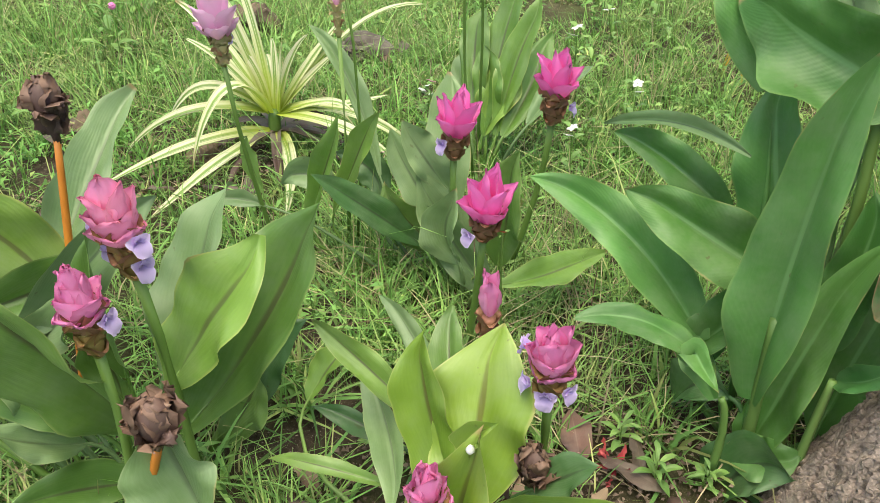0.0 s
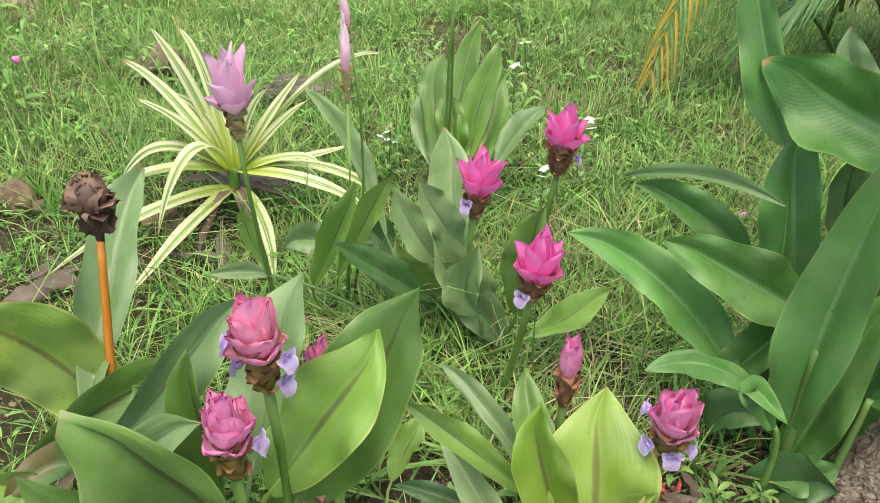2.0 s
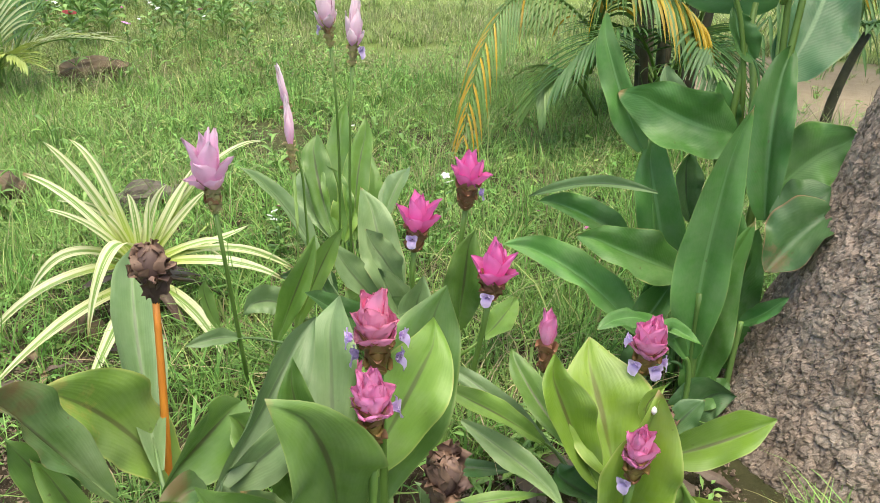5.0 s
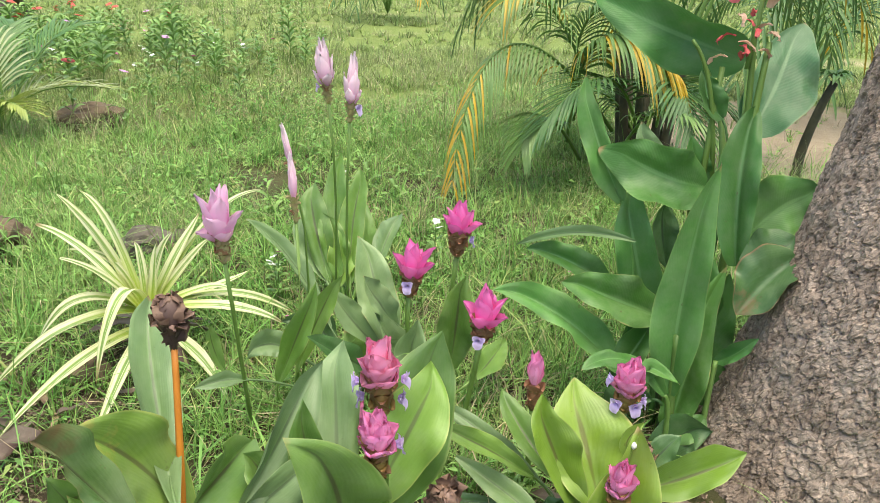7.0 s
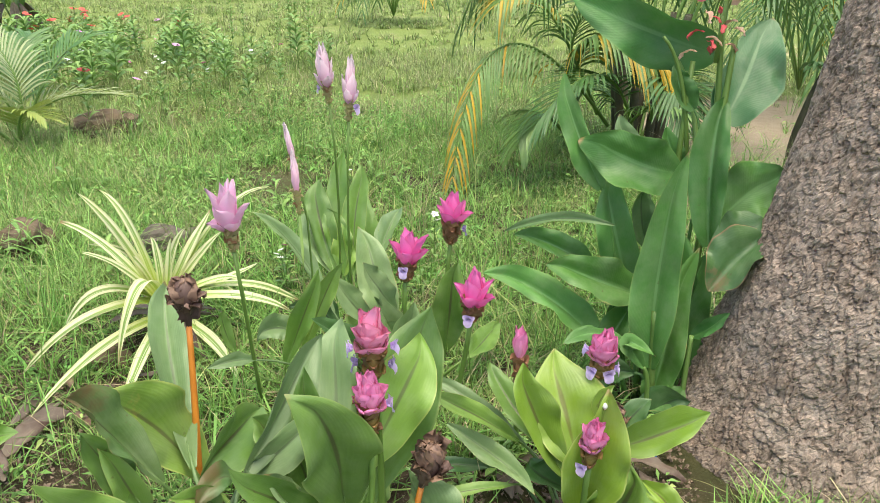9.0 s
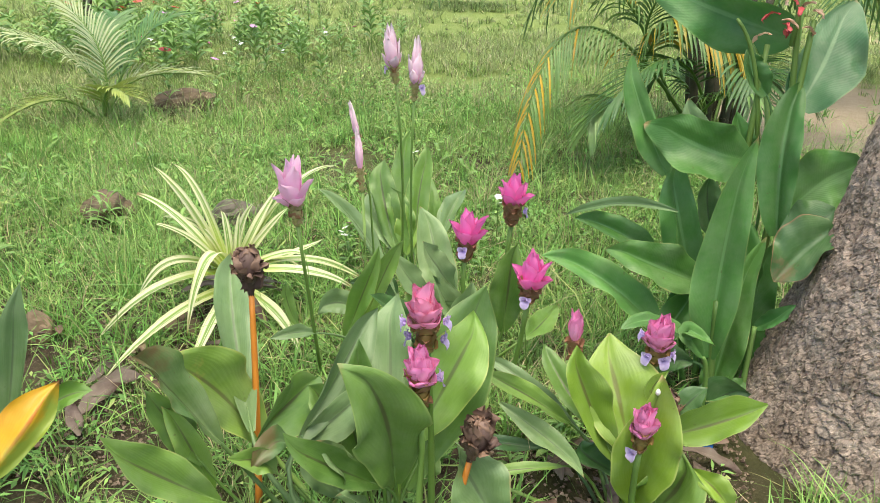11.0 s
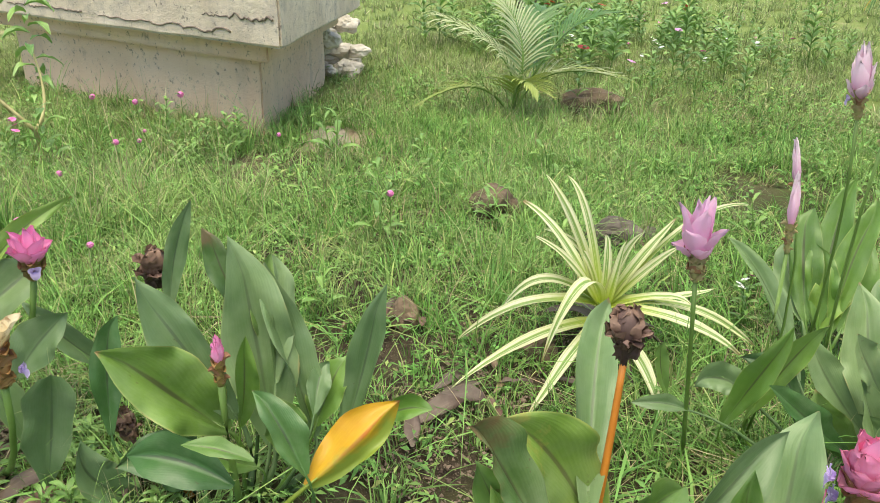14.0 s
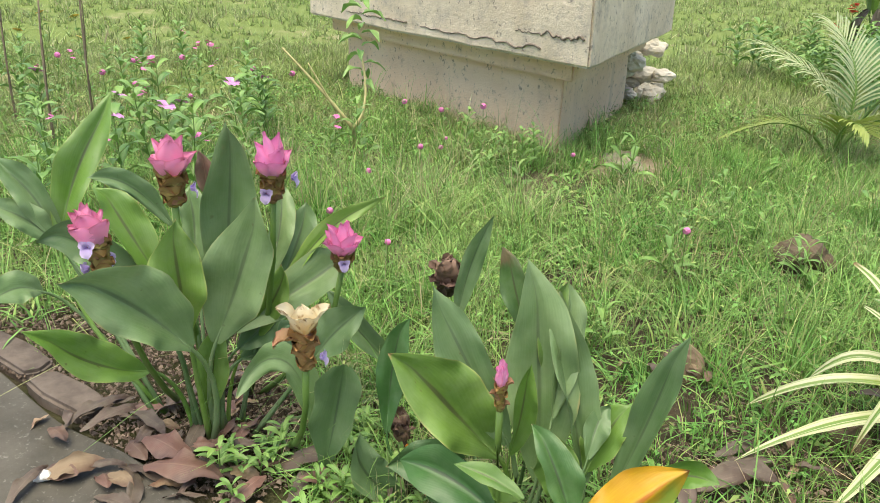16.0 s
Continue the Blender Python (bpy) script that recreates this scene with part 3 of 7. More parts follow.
def petal_geometry(frame_of, azimuth, r0, z0, length, width, flare, cup, rows=7, columns=5, ragged=0.0, blunt=0.6):
    """A petal or bract round the axis of frame_of: flare is its lean outward, in degrees, at foot, middle and tip."""
    verts, uvs = [], []
    r, z = r0, z0
    out, tang = Vector((math.cos(azimuth), math.sin(azimuth), 0)), Vector((-math.sin(azimuth), math.cos(azimuth), 0))
    for i in range(rows):
        s = i / (rows - 1)
        a = radians(flare[0] + (flare[1] - flare[0]) * min(1, 2 * s) + (flare[2] - flare[1]) * max(0, 2 * s - 1))
        if i:
            r += length / (rows - 1) * math.sin(a)
            z += length / (rows - 1) * math.cos(a)
        w = width * max(0.03, math.sin(math.pi * (0.16 + 0.84 * s) ** 1.1)) ** (blunt + 0.35 * max(0, s - 0.6))
        for j in range(columns):
            u = 2 * j / (columns - 1) - 1
            inward = cup * u * u * w * 0.5
            p = out * (r - inward * math.cos(a)) + tang * (u * w * 0.5) + Vector((0, 0, z + inward * math.sin(a)))
            if ragged:
                p += Vector([rnd.uniform(-1, 1) for _ in range(3)]) * ragged * (0.3 + s)
            verts.append(frame_of @ p)
            uvs.append((0.5 + 0.5 * u, s))
    return verts, uvs


def petal(name, parent, frame_of, material, *spec, **more):
    rows, columns = more.get("rows", 7), more.get("columns", 5)
    verts, uvs = petal_geometry(frame_of, *spec, **more)
    return mesh_object(name, verts, sheet(rows, columns), material, parent, "", uvs)


def blossom(parent, frame_of, azimuth, r, z, size):
    """A small violet orchid-like flower that peeps from a bract: a broad ruffled lip and smaller lobes."""
    verts, faces, uvs = [], [], []
    out = Vector((math.cos(azimuth), math.sin(azimuth), 0.12)).normalized()
    own = Matrix.Translation(frame_of @ Vector((math.cos(azimuth) * r, math.sin(azimuth) * r, z)))
    own = own @ (frame_of.to_3x3() @ out).to_track_quat("Z", "Y").to_matrix().to_4x4()
    for turn, big, lean in ((-1.57, 1.15, 62), (0.5, 0.85, 60), (2.64, 0.85, 60), (1.57, 0.8, 28), (0.9, 0.6, 20), (2.2, 0.6, 20)):
        v, uv = petal_geometry(own, turn + rnd.uniform(-0.2, 0.2), 0.0012, 0, size * big, size * 0.95 * big, (8, lean, lean + 40), 0.3, 7, 6, size * 0.05, 0.42)
        faces += [tuple(i + len(verts) for i in f) for f in sheet(7, 6)]
        verts += v
        uvs += uv
    return mesh_object("blossom", verts, faces, VIOLET, parent, "small violet blossom", uvs)


def spike(plant, centre, pink, height, width, green, lean=(0, 0), foot=None, stalk=STALK, blossoms=(), bracts=OLIVE, open_out=0.0, whorls=4, slim=False, thick=0.0065):
    """A flower spike: stalk, pouched scale bracts below, a crown of pointed coloured bracts, and small blossoms."""
    o = place_of(plant)
    axis = Vector((lean[0], lean[1], 1)).normalized()
    turn = axis.to_track_quat("Z", "Y").to_matrix().to_4x4()
    crown = Matrix.Translation(Vector(centre) - o - axis * height * 0.42) @ turn
    below = crown @ Vector((0, 0, -green))
    foot = Vector((*foot, -0.01)) - o if foot else Vector((below.x * 0.4, below.y * 0.4, -0.01))
    line = [foot.lerp(below - axis * 0.4 * (below - foot).length, t).lerp((below - axis * 0.4 * (below - foot).length).lerp(below, t), t) for t in (0, 0.25, 0.5, 0.75, 1)]
    v, f, uv = tube_geometry(line, [thick * 1.25, thick * 1.1, thick, thick * 0.95, thick * 1.05], 8)
    mesh_object("flower_stalk", v, f, stalk, plant, "", uv)
    n = 7
    core = [crown @ Vector((0, 0, -green + green * 1.02 * i / n)) for i in range(n + 1)]
    v, f, uv = tube_geometry(core, [thick + ((0.16 if slim else 0.22) * width - thick) * math.sin(min(1, 1.6 * i / n) * math.pi / 2) for i in range(n + 1)], 9)
    head = mesh_object("flower_spike", v, f, bracts, plant, "spike of olive and russet scale bracts", uv)
    levels = max(2, round(green / 0.0165))
    for k in range(levels):
        z = -green + 0.002 + k * (green + 0.002) / levels
        grow = (0.34 + 0.36 * (k + 1) / levels) if slim else (0.54 + 0.32 * (k + 1) / levels)
        for j in range(3):
            a = j * 2.094 + k * 1.05 + rnd.uniform(-0.15, 0.15)
            petal("scale_bract", head, crown, bracts if rnd.random() < 0.7 else RUSSET, a, 0.19 * width * grow, z + rnd.uniform(-0.002, 0.002), 0.029 * grow + 0.15 * green / levels, 0.74 * width * grow * rnd.uniform(0.9, 1.1),
                  (78, -6 + rnd.uniform(-8, 6), 108), 0.95, ragged=0.0005, rows=10, columns=8, blunt=0.34)
    if pink is not None:
        opened = open_out > 18
        for k in range(whorls):
            count = (3, 3, 3, 3)[k] if slim else (2, 3, 4, 3)[k] if opened else (3, 3, 4, 4)[k]
            for j in range(count):
                a = 2 * math.pi * j / count + k * 0.9 + rnd.uniform(-0.3, 0.3)
                long = height * (0.98, 0.92, 0.72, 0.40)[k] * rnd.uniform(0.86, 1.1)
                f0 = (5, 14, 30, 48)[k] + open_out * (0.15, 0.35, 0.5, 0.6)[k]
                f2 = ((-8, -4, 2, 8) if slim else (-6, 2, 14, 34))[k] + open_out * (0.3, 0.7, 1.1, 1.3)[k] + rnd.uniform(-8, 12)
                broad = (0.5, 0.56, 0.6, 0.54)[k] if opened or slim else (0.58, 0.66, 0.72, 0.66)[k]
                petal("bract", head, crown, pink, a, (0.08 if slim else 0.12) * width + 0.002 * k, 0.006 - 0.005 * k, long, width * broad * rnd.uniform(0.88, 1.1),
                      (f0 + 10, (f0 + f2) / 2 - 7, f2), 0.72, ragged=0.0017, blunt=0.84 if opened or slim else 0.66, rows=11, columns=9)
    for a, z, size in blossoms:
        blossom(head, crown, radians(a), (0.43 if z > -0.02 else 0.35) * width, z + 0.012, size * 1.12)
    return head


def dead_spike(plant, centre, size, foot, lean=(0, 0), thick=0.0065):
    """A withered spike on an orange stalk."""
    o = place_of(plant)
    axis = Vector((lean[0], lean[1], 1)).normalized()
    own = Matrix.Translation(Vector(centre) - o) @ axis.to_track_quat("Z", "Y").to_matrix().to_4x4()
    below = own @ Vector((0, 0, -size * 1.35))
    tube("flower_stalk", ((*foot, -0.01), (Vector((*foot, 0)) + below + o) / 2 + Vector((0.003, 0, 0)), below + o), thick * 1.3, thick * 0.85, ORANGE_STALK, plant, "orange drying stalk")
    v, f, uv = tube_geometry([own @ Vector((0, 0, size * (-1.5 + 0.25 * i))) for i in range(9)], [thick * 0.8, thick, size * 0.2, size * 0.3, size * 0.38, size * 0.42, size * 0.42, size * 0.34, size * 0.1], 9)
    head = mesh_object("dead_flower_spike", v, f, CHARRED, plant, "withered brown flower spike", uv)
    for k in range(4):
        for j in range(3):
            a = j * 2.094 + k * 1.3 + rnd.uniform(-0.6, 0.6)
            low = k < 2
            petal("withered_bract", head, own, CHARRED if low and rnd.random() < 0.6 else WITHERED, a, size * (0.14, 0.24, 0.36, 0.3)[k], size * (-1.15, -0.8, -0.45, -0.3)[k],
                  size * rnd.uniform(0.75, 1.15), size * rnd.uniform(0.62, 0.95),
                  (30, rnd.uniform(0, 25), rnd.uniform(30, 100)) if low else (rnd.uniform(10, 60), rnd.uniform(-40, 30), rnd.uniform(-150, 40)), rnd.uniform(-0.4, 0.7), ragged=size * 0.10, blunt=0.3, rows=9, columns=8)
    for j in range(4):
        petal("withered_bract", head, own, WITHERED, 1.57 * j + rnd.uniform(-0.4, 0.4), size * 0.2, size * -0.1, size * rnd.uniform(0.5, 0.75), size * rnd.uniform(0.45, 0.7), (20, rnd.uniform(-20, 5), rnd.uniform(-100, -40)), 0.3, ragged=size * 0.09, blunt=0.3, rows=8, columns=6)
    return head


def rock(name, place, size, material, label, category, seed, flat=0.6, group=""):
    bm = bmesh.new()
    bmesh.ops.create_icosphere(bm, subdivisions=3, radius=1.0)
    for v in bm.verts:
        d = 1 + 0.45 * noise.noise(v.co * 1.1 + Vector((seed, 0, 0))) + 0.22 * noise.noise(v.co * 3.0 + Vector((0, seed, 0)))
        v.co = Vector((v.co.x * d * size[0], v.co.y * d * size[1], v.co.z * d * size[2]))
    data = bpy.data.meshes.new(name)
    bm.to_mesh(data)
    bm.free()
    data.materials.append(material)
    ob = new(name, data)
    ob.location = (place[0], place[1], place[2])
    ob.rotation_euler = (0, 0, seed * 1.7)
    return tagged(ob, label, category, group)


# ---------------------------------------------------------------- setting
def build_ground():
    steps = [0.0]
    while steps[-1] < 90:
        steps.append(steps[-1] + max(0.06, steps[-1] * 0.09))
    axis = [-v for v in steps[:0:-1]] + steps
    verts = []
    for y in axis:
        for x in axis:
            r = math.hypot(x, y)
            z = 0.018 * noise.noise(Vector((x * 1.7, y * 1.7, 0))) + 0.008 * noise.noise(Vector((x * 6, y * 6, 3)))
            verts.append((x, y, (z - 0.012) * min(1, 12 / (r + 6)) - 0.004))
    ob = mesh_object("ground", verts, sheet(len(axis), len(axis)), SOIL)
    return tagged(ob, "brown soil with thatch under rough garden grass", "ground", kind="structure")


build_ground()


def slab_of(name, corners, z0, z1, material, parent=None, label="", round_off=0.006, rough=0.0):
    """A prism over a plan, its edges slightly rounded."""
    bm = bmesh.new()
    low = [bm.verts.new((x, y, z0)) for x, y in corners]
    high = [bm.verts.new((x, y, z1)) for x, y in corners]
    bm.faces.new(low[::-1])
    bm.faces.new(high)
    for i in range(len(corners)):
        j = (i + 1) % len(corners)
        bm.faces.new((low[i], low[j], high[j], high[i]))
    bmesh.ops.recalc_face_normals(bm, faces=bm.faces)
    bmesh.ops.bevel(bm, geom=bm.edges[:], offset=round_off, segments=2, affect="EDGES")
    if rough:
        bmesh.ops.subdivide_edges(bm, edges=[e for e in bm.edges if e.calc_length() > 0.15], cuts=12, use_grid_fill=True)
        for v in bm.verts:
            v.co += Vector((noise.noise(v.co * 5), noise.noise(v.co * 5 + Vector((9, 0, 0))), noise.noise(v.co * 5 + Vector((0, 9, 0))))) * rough
    data = bpy.data.meshes.new(name)
    bm.to_mesh(data)
    bm.free()
    data.materials.append(material)
    ob = new(name, data)
    if parent is not None:
        ob.parent = parent
    return tagged(ob, label)


# the concrete path on which the camera stands, with a worn edge of bricks
pavement = slab_of("pavement", [(-9.0, -2.1), (-2.4, 0.09), (-1.97, 0.215), (-1.62, 0.38), (-1.3, 0.46), (9.0, 0.6), (9.0, -2.2), (-2.0, -2.0), (-9.0, -4.2)], -0.05, 0.012, CONCRETE, rough=0.012)
tagged(pavement, "damp grey concrete path strewn with dead leaves", "path", kind="structure")
for kx, ky, kturn, klong in ((-2.68, 0.075, 16, 0.30), (-2.36, 0.17, 18, 0.33), (-2.06, 0.265, 20, 0.25)):
    c, s = math.cos(radians(kturn)), math.sin(radians(kturn))
    outline = ((-0.5, -0.045), (-0.1, -0.055), (0.46, -0.04), (0.52, 0.0), (0.44, 0.045), (0.05, 0.05), (-0.42, 0.035), (-0.53, 0.01))
    box = [(kx + c * a * klong - s * b, ky + s * a * klong + c * b) for a, b in outline]
    slab_of("edging_stone", box, -0.03, 0.02, EDGE_STONE, pavement, "worn dull brown edging stone", 0.009, 0.007)

# the plastered pedestal
CORNER = Vector((-3.33, 2.97))
FRONT, SIDE = Vector((math.cos(radians(182)), math.sin(radians(182)))), Vector((math.cos(radians(121)), math.sin(radians(121))))


def pedestal_plan(out):
    k = out / math.sin(radians(61))
    a, b = CORNER - (FRONT + SIDE) * k, FRONT * (2.42 + 2 * k)
    c = SIDE * (1.5 + 2 * k)
    return [tuple(p) for p in (a, a + b, a + b + c, a + c)]


pedestal = thing("pedestal", (0, 0, 0), "peach plastered pedestal with a flaking limewashed top", "pedestal")
slab_of("base", pedestal_plan(0.0), -0.06, 0.425, PLASTER, pedestal, "", 0.01, 0.004)
slab_of("ledge", pedestal_plan(0.1), 0.42, 0.525, PLASTER, pedestal, "", 0.01, 0.004)
slab_of("top_slab", pedestal_plan(0.245), 0.528, 0.98, LIMEWASH, pedestal, "limewashed slab flaking and stained with lichen", 0.014, 0.006)


for k, (z, start, long) in enumerate(((0.585, 0.35, 1.1), (0.66, 0.05, 0.5), (0.60, 1.6, 0.8))):
    corner = Vector(pedestal_plan(0.248)[0])
    line = [Vector((*(corner + FRONT * (start + long * i / 40)), z + 0.03 * noise.noise(Vector((i * 0.22, k * 5, 0))) + 0.012 * noise.noise(Vector((i * 0.9, k, 3))))) for i in range(41)]
    tube("plaster_crack", line, 0.006, 0.003, CRACK, pedestal, "dark wavy edge of flaking plaster", 5)


def build_trunk():
    """A leaning trunk whose bark breaks into small upright plates."""
    heights = [-0.08 + 1.5 * i / 329 for i in range(330)] + [1.42 + 1.1 * i / 60 for i in range(1, 61)]
    rows, columns = len(heights), 500
    verts = []
    for z in heights:
        r = 0.30 + 0.06 * math.exp(-max(z, 0) * 6) - 0.02 * z
        cx, cy = 0.968 + 0.197 * z + 0.03 * max(0, z - 0.2), 1.52 + 0.03 * z
        for j in range(columns):
            a = 2 * math.pi * j / columns
            p = Vector((math.cos(a), math.sin(a), 0))
            q = Vector((p.x * 0.3, p.y * 0.3, z))
            big = 0.020 * noise.noise(q * 2.3) + 0.009 * noise.noise(q * 6.5)
            k = Vector((q.x * 40, q.y * 40, q.z * 19)) + noise.noise_vector(q * 9) * 0.8 + noise.noise_vector(q * 60) * 0.22
            far, seeds = noise.voronoi(k)
            chip_far, chip_seeds = noise.voronoi(k * 2.3)
            crack = min(1.0, (far[1] - far[0]) / 0.13)
            chip = min(1.0, (chip_far[1] - chip_far[0]) / 0.16)
            swell = big + 0.0062 * crack + 0.0075 * noise.noise(seeds[0] * 5.3) + 0.0024 * chip + 0.0036 * noise.noise(chip_seeds[0] * 4.1) + 0.0025 * noise.noise(q * 90)
            verts.append((cx + p.x * (r + swell), cy + p.y * (r + swell), z))
    faces = [(i * columns + j, i * columns + (j + 1) % columns, (i + 1) * columns + (j + 1) % columns, (i + 1) * columns + j)
             for i in range(rows - 1) for j in range(columns)]
    faces.append(tuple((rows - 1) * columns + j for j in range(columns)))
    tree = thing("tree", (0.95, 1.5, 0), "leaning tree trunk with rugged cracked grey-brown bark", "tree")
    mesh_object("trunk", [(x - 0.95, y - 1.5, z) for x, y, z in verts], faces, BARK, tree, smooth=False)
    # limbs and crown, added out of view to finish the trunk, set back high
    r = random.Random(77)
    ends = []
    for mid, tip in (((1.7, 2.5, 3.6), (1.5, 4.0, 4.8)), ((2.3, 2.6, 3.6), (3.0, 4.2, 4.8)), ((2.5, 2.2, 3.6), (3.8, 3.0, 4.8)), ((1.9, 2.6, 3.6), (2.2, 4.4, 4.8)), ((2.1, 2.3, 3.8), (2.9, 3.4, 5.2))):
        tube("limb", ((1.47, 1.58, 2.4), mid, tip), 0.10, 0.03, BARK, tree)
        ends += [bend(Vector((1.47, 1.58, 2.4)), Vector(mid), Vector(tip), t) for t in (0.55, 0.75, 0.9, 1.0)]
    verts, faces, uvs = [], [], []
    for k in range(14):
        heart = r.choice(ends) + Vector((r.gauss(0, 0.35), r.gauss(0, 0.35), r.gauss(0, 0.2)))
        for _ in range(90):
            p = heart + Vector((r.gauss(0, 0.17), r.gauss(0, 0.17), r.gauss(0, 0.12))) - Vector((0.95, 1.5, 0))
            d = Vector((r.uniform(-1, 1), r.uniform(-1, 1), r.uniform(-0.7, 0.2))).normalized() * r.uniform(0.07, 0.12)
            s = d.cross(Vector((r.uniform(-0.4, 0.4), r.uniform(-0.4, 0.4), 1))).normalized() * d.length * 0.22
            n = len(verts)
            verts += [p, p + d * 0.45 + s, p + d, p + d * 0.45 - s]
            uvs += [(0.5, 0), (1, 0.45), (0.5, 1), (0, 0.45)]
            faces.append((n, n + 1, n + 2, n + 3))
    tagged(mesh_object("crown", verts, faces, HERB, tree, "unseen added crown of small green leaves", uvs), kind="stuff")


build_trunk()

# ---------------------------------------------------------------- flowering plants and their leaves
TULIPS = "pink ginger tulips in the bed"
tulip_front = thing("siam_tulip", (-0.16, 0.98, 0), "siam tulip clump with two stacked pink spikes and broad leaves", "flower", TULIPS)
tulip_lime = thing("siam_tulip", (0.33, 1.13, 0), "siam tulip clump with bright lime leaves and pink spikes", "flower", TULIPS)
tulip_middle = thing("siam_tulip", (-0.08, 1.73, 0), "siam tulip clump with hot pink open spikes in grass", "flower", TULIPS)
tulip_far = thing("siam_tulip", (-0.31, 2.2, 0), "siam tulip clump with tall pale pink spikes", "flower", TULIPS)
tulip_yellowing = thing("siam_tulip", (-1.13, 0.93, 0), "siam tulip clump with a closed bud and a yellowed leaf", "flower", TULIPS)
tulip_tall = thing("siam_tulip", (-1.72, 0.53, 0), "siam tulip clump with four pink spikes beside the path", "flower", TULIPS)
canna_lily = thing("canna_lily", (0.56, 1.62, 0), "canna lily with large dark green leaves beside the trunk", "plant")

leaf(tulip_front, BLOTCHED, (-0.432, 1.104, 0.134), (-0.503, 1.058, 0.294), (-0.552, 0.969, 0.409), 0.131, (0.91, -0.33, 0.24))
leaf(tulip_front, BROWNED, (-0.411, 0.859, 0.324), (-0.476, 0.826, 0.452), (-0.489, 0.782, 0.538), 0.078, (0.94, -0.01, 0.34))
leaf(tulip_front, COOL, (-0.432, 1.043, 0.211), (-0.52, 1.222, 0.331), (-0.579, 1.38, 0.438), 0.092, (0.21, -0.48, 0.85))
leaf(tulip_front, GREEN, (-0.13, 1.037, 0.109), (-0.04, 1.174, 0.306), (-0.006, 1.223, 0.465), 0.150, (0.04, -0.89, 0.45))
leaf(tulip_front, FRESH, (-0.111, 1.029, 0.225), (-0.044, 1.074, 0.352), (0.008, 1.126, 0.452), 0.117, (-0.04, -0.91, 0.41))
leaf(tulip_front, GREEN, (-0.139, 0.978, 0.167), (-0.141, 0.905, 0.367), (-0.169, 0.828, 0.513), 0.132, (0.57, -0.77, -0.29))
leaf(tulip_front, COOL, (-0.165, 1.061, 0.2), (-0.174, 1.149, 0.31), (-0.189, 1.229, 0.436), 0.117, (0.15, -0.8, 0.58))
leaf(tulip_front, COOL, (-0.303, 0.93, 0.277), (-0.246, 1.033, 0.371), (-0.196, 1.117, 0.465), 0.081, (0.52, -0.73, 0.43))
leaf(tulip_front, GREEN, (-0.176, 1.009, 0.225), (-0.198, 1.016, 0.33), (-0.214, 1.021, 0.441), 0.073, (0.36, -0.93, 0.11))
leaf(tulip_front, COOL, (-0.315, 0.96, 0.242), (-0.246, 0.969, 0.309), (-0.17, 0.978, 0.382), 0.074, (-0.06, -0.98, 0.19))
leaf(tulip_front, GREEN, (-0.153, 0.934, 0.197), (-0.23, 0.875, 0.279), (-0.291, 0.818, 0.369), 0.069, (0.83, -0.39, 0.4))
leaf(tulip_front, GREEN, (-0.409, 0.822, 0.234), (-0.476, 0.763, 0.328), (-0.525, 0.706, 0.425), 0.072, (0.88, -0.33, 0.33))
leaf(tulip_front, GREEN, (-0.364, 0.895, 0.306), (-0.345, 1.011, 0.302), (-0.316, 1.124, 0.295), 0.095, (0.87, -0.16, 0.47), root=None)
leaf(tulip_front, FRESH, (-0.429, 0.845, 0.237), (-0.453, 0.836, 0.328), (-0.477, 0.821, 0.419), 0.054, (0.7, -0.71, 0.09))
leaf(tulip_front, GREEN, (-0.436, 0.838, 0.294), (-0.476, 0.83, 0.375), (-0.504, 0.815, 0.447), 0.058, (0.73, -0.64, 0.23))
leaf(tulip_front, GREEN, (-0.195, 1.004, 0.137), (-0.213, 1.009, 0.223), (-0.233, 1.003, 0.298), 0.074, (0.45, -0.89, 0.1))
leaf(tulip_front, COOL, (0.054, 0.94, 0.129), (0.007, 0.946, 0.21), (-0.026, 0.944, 0.287), 0.117, (0.46, -0.85, 0.25))
leaf(tulip_front, GREEN, (-0.192, 0.819, 0.131), (-0.175, 0.905, 0.093), (-0.135, 0.997, 0.046), 0.070, (0.67, 0.14, 0.73))
leaf(tulip_front, COOL, (-0.228, 0.961, 0.144), (-0.279, 0.937, 0.225), (-0.297, 0.915, 0.301), 0.060, (0.76, -0.63, 0.15))

leaf(tulip_front, GREEN, (-0.235, 1.01, 0.221), (-0.276, 1.025, 0.296), (-0.303, 1.023, 0.344), 0.067, (0.49, -0.79, 0.36))
leaf(tulip_front, GREEN, (-0.335, 0.894, 0.243), (-0.36, 0.875, 0.281), (-0.391, 0.836, 0.301), 0.050, (0.82, -0.28, 0.51))
leaf(tulip_front, BROWNED, (-0.316, 0.923, 0.281), (-0.337, 0.901, 0.297), (-0.361, 0.849, 0.278), 0.046, (0.46, -0.32, 0.83), root=None)
leaf(tulip_front, COOL, (-0.221, 0.93, 0.167), (-0.228, 0.908, 0.245), (-0.24, 0.866, 0.328), 0.076, (0.99, 0.07, 0.15))
leaf(tulip_front, COOL, (-0.182, 0.928, 0.16), (-0.193, 0.873, 0.203), (-0.205, 0.829, 0.255), 0.057, (0.82, 0.29, 0.49))
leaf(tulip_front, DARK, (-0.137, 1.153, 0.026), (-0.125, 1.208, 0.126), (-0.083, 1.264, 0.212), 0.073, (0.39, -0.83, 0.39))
leaf(tulip_front, GREEN, (-0.146, 1.121, 0.009), (-0.125, 1.162, 0.076), (-0.107, 1.185, 0.14), 0.085, (0.38, -0.87, 0.31))

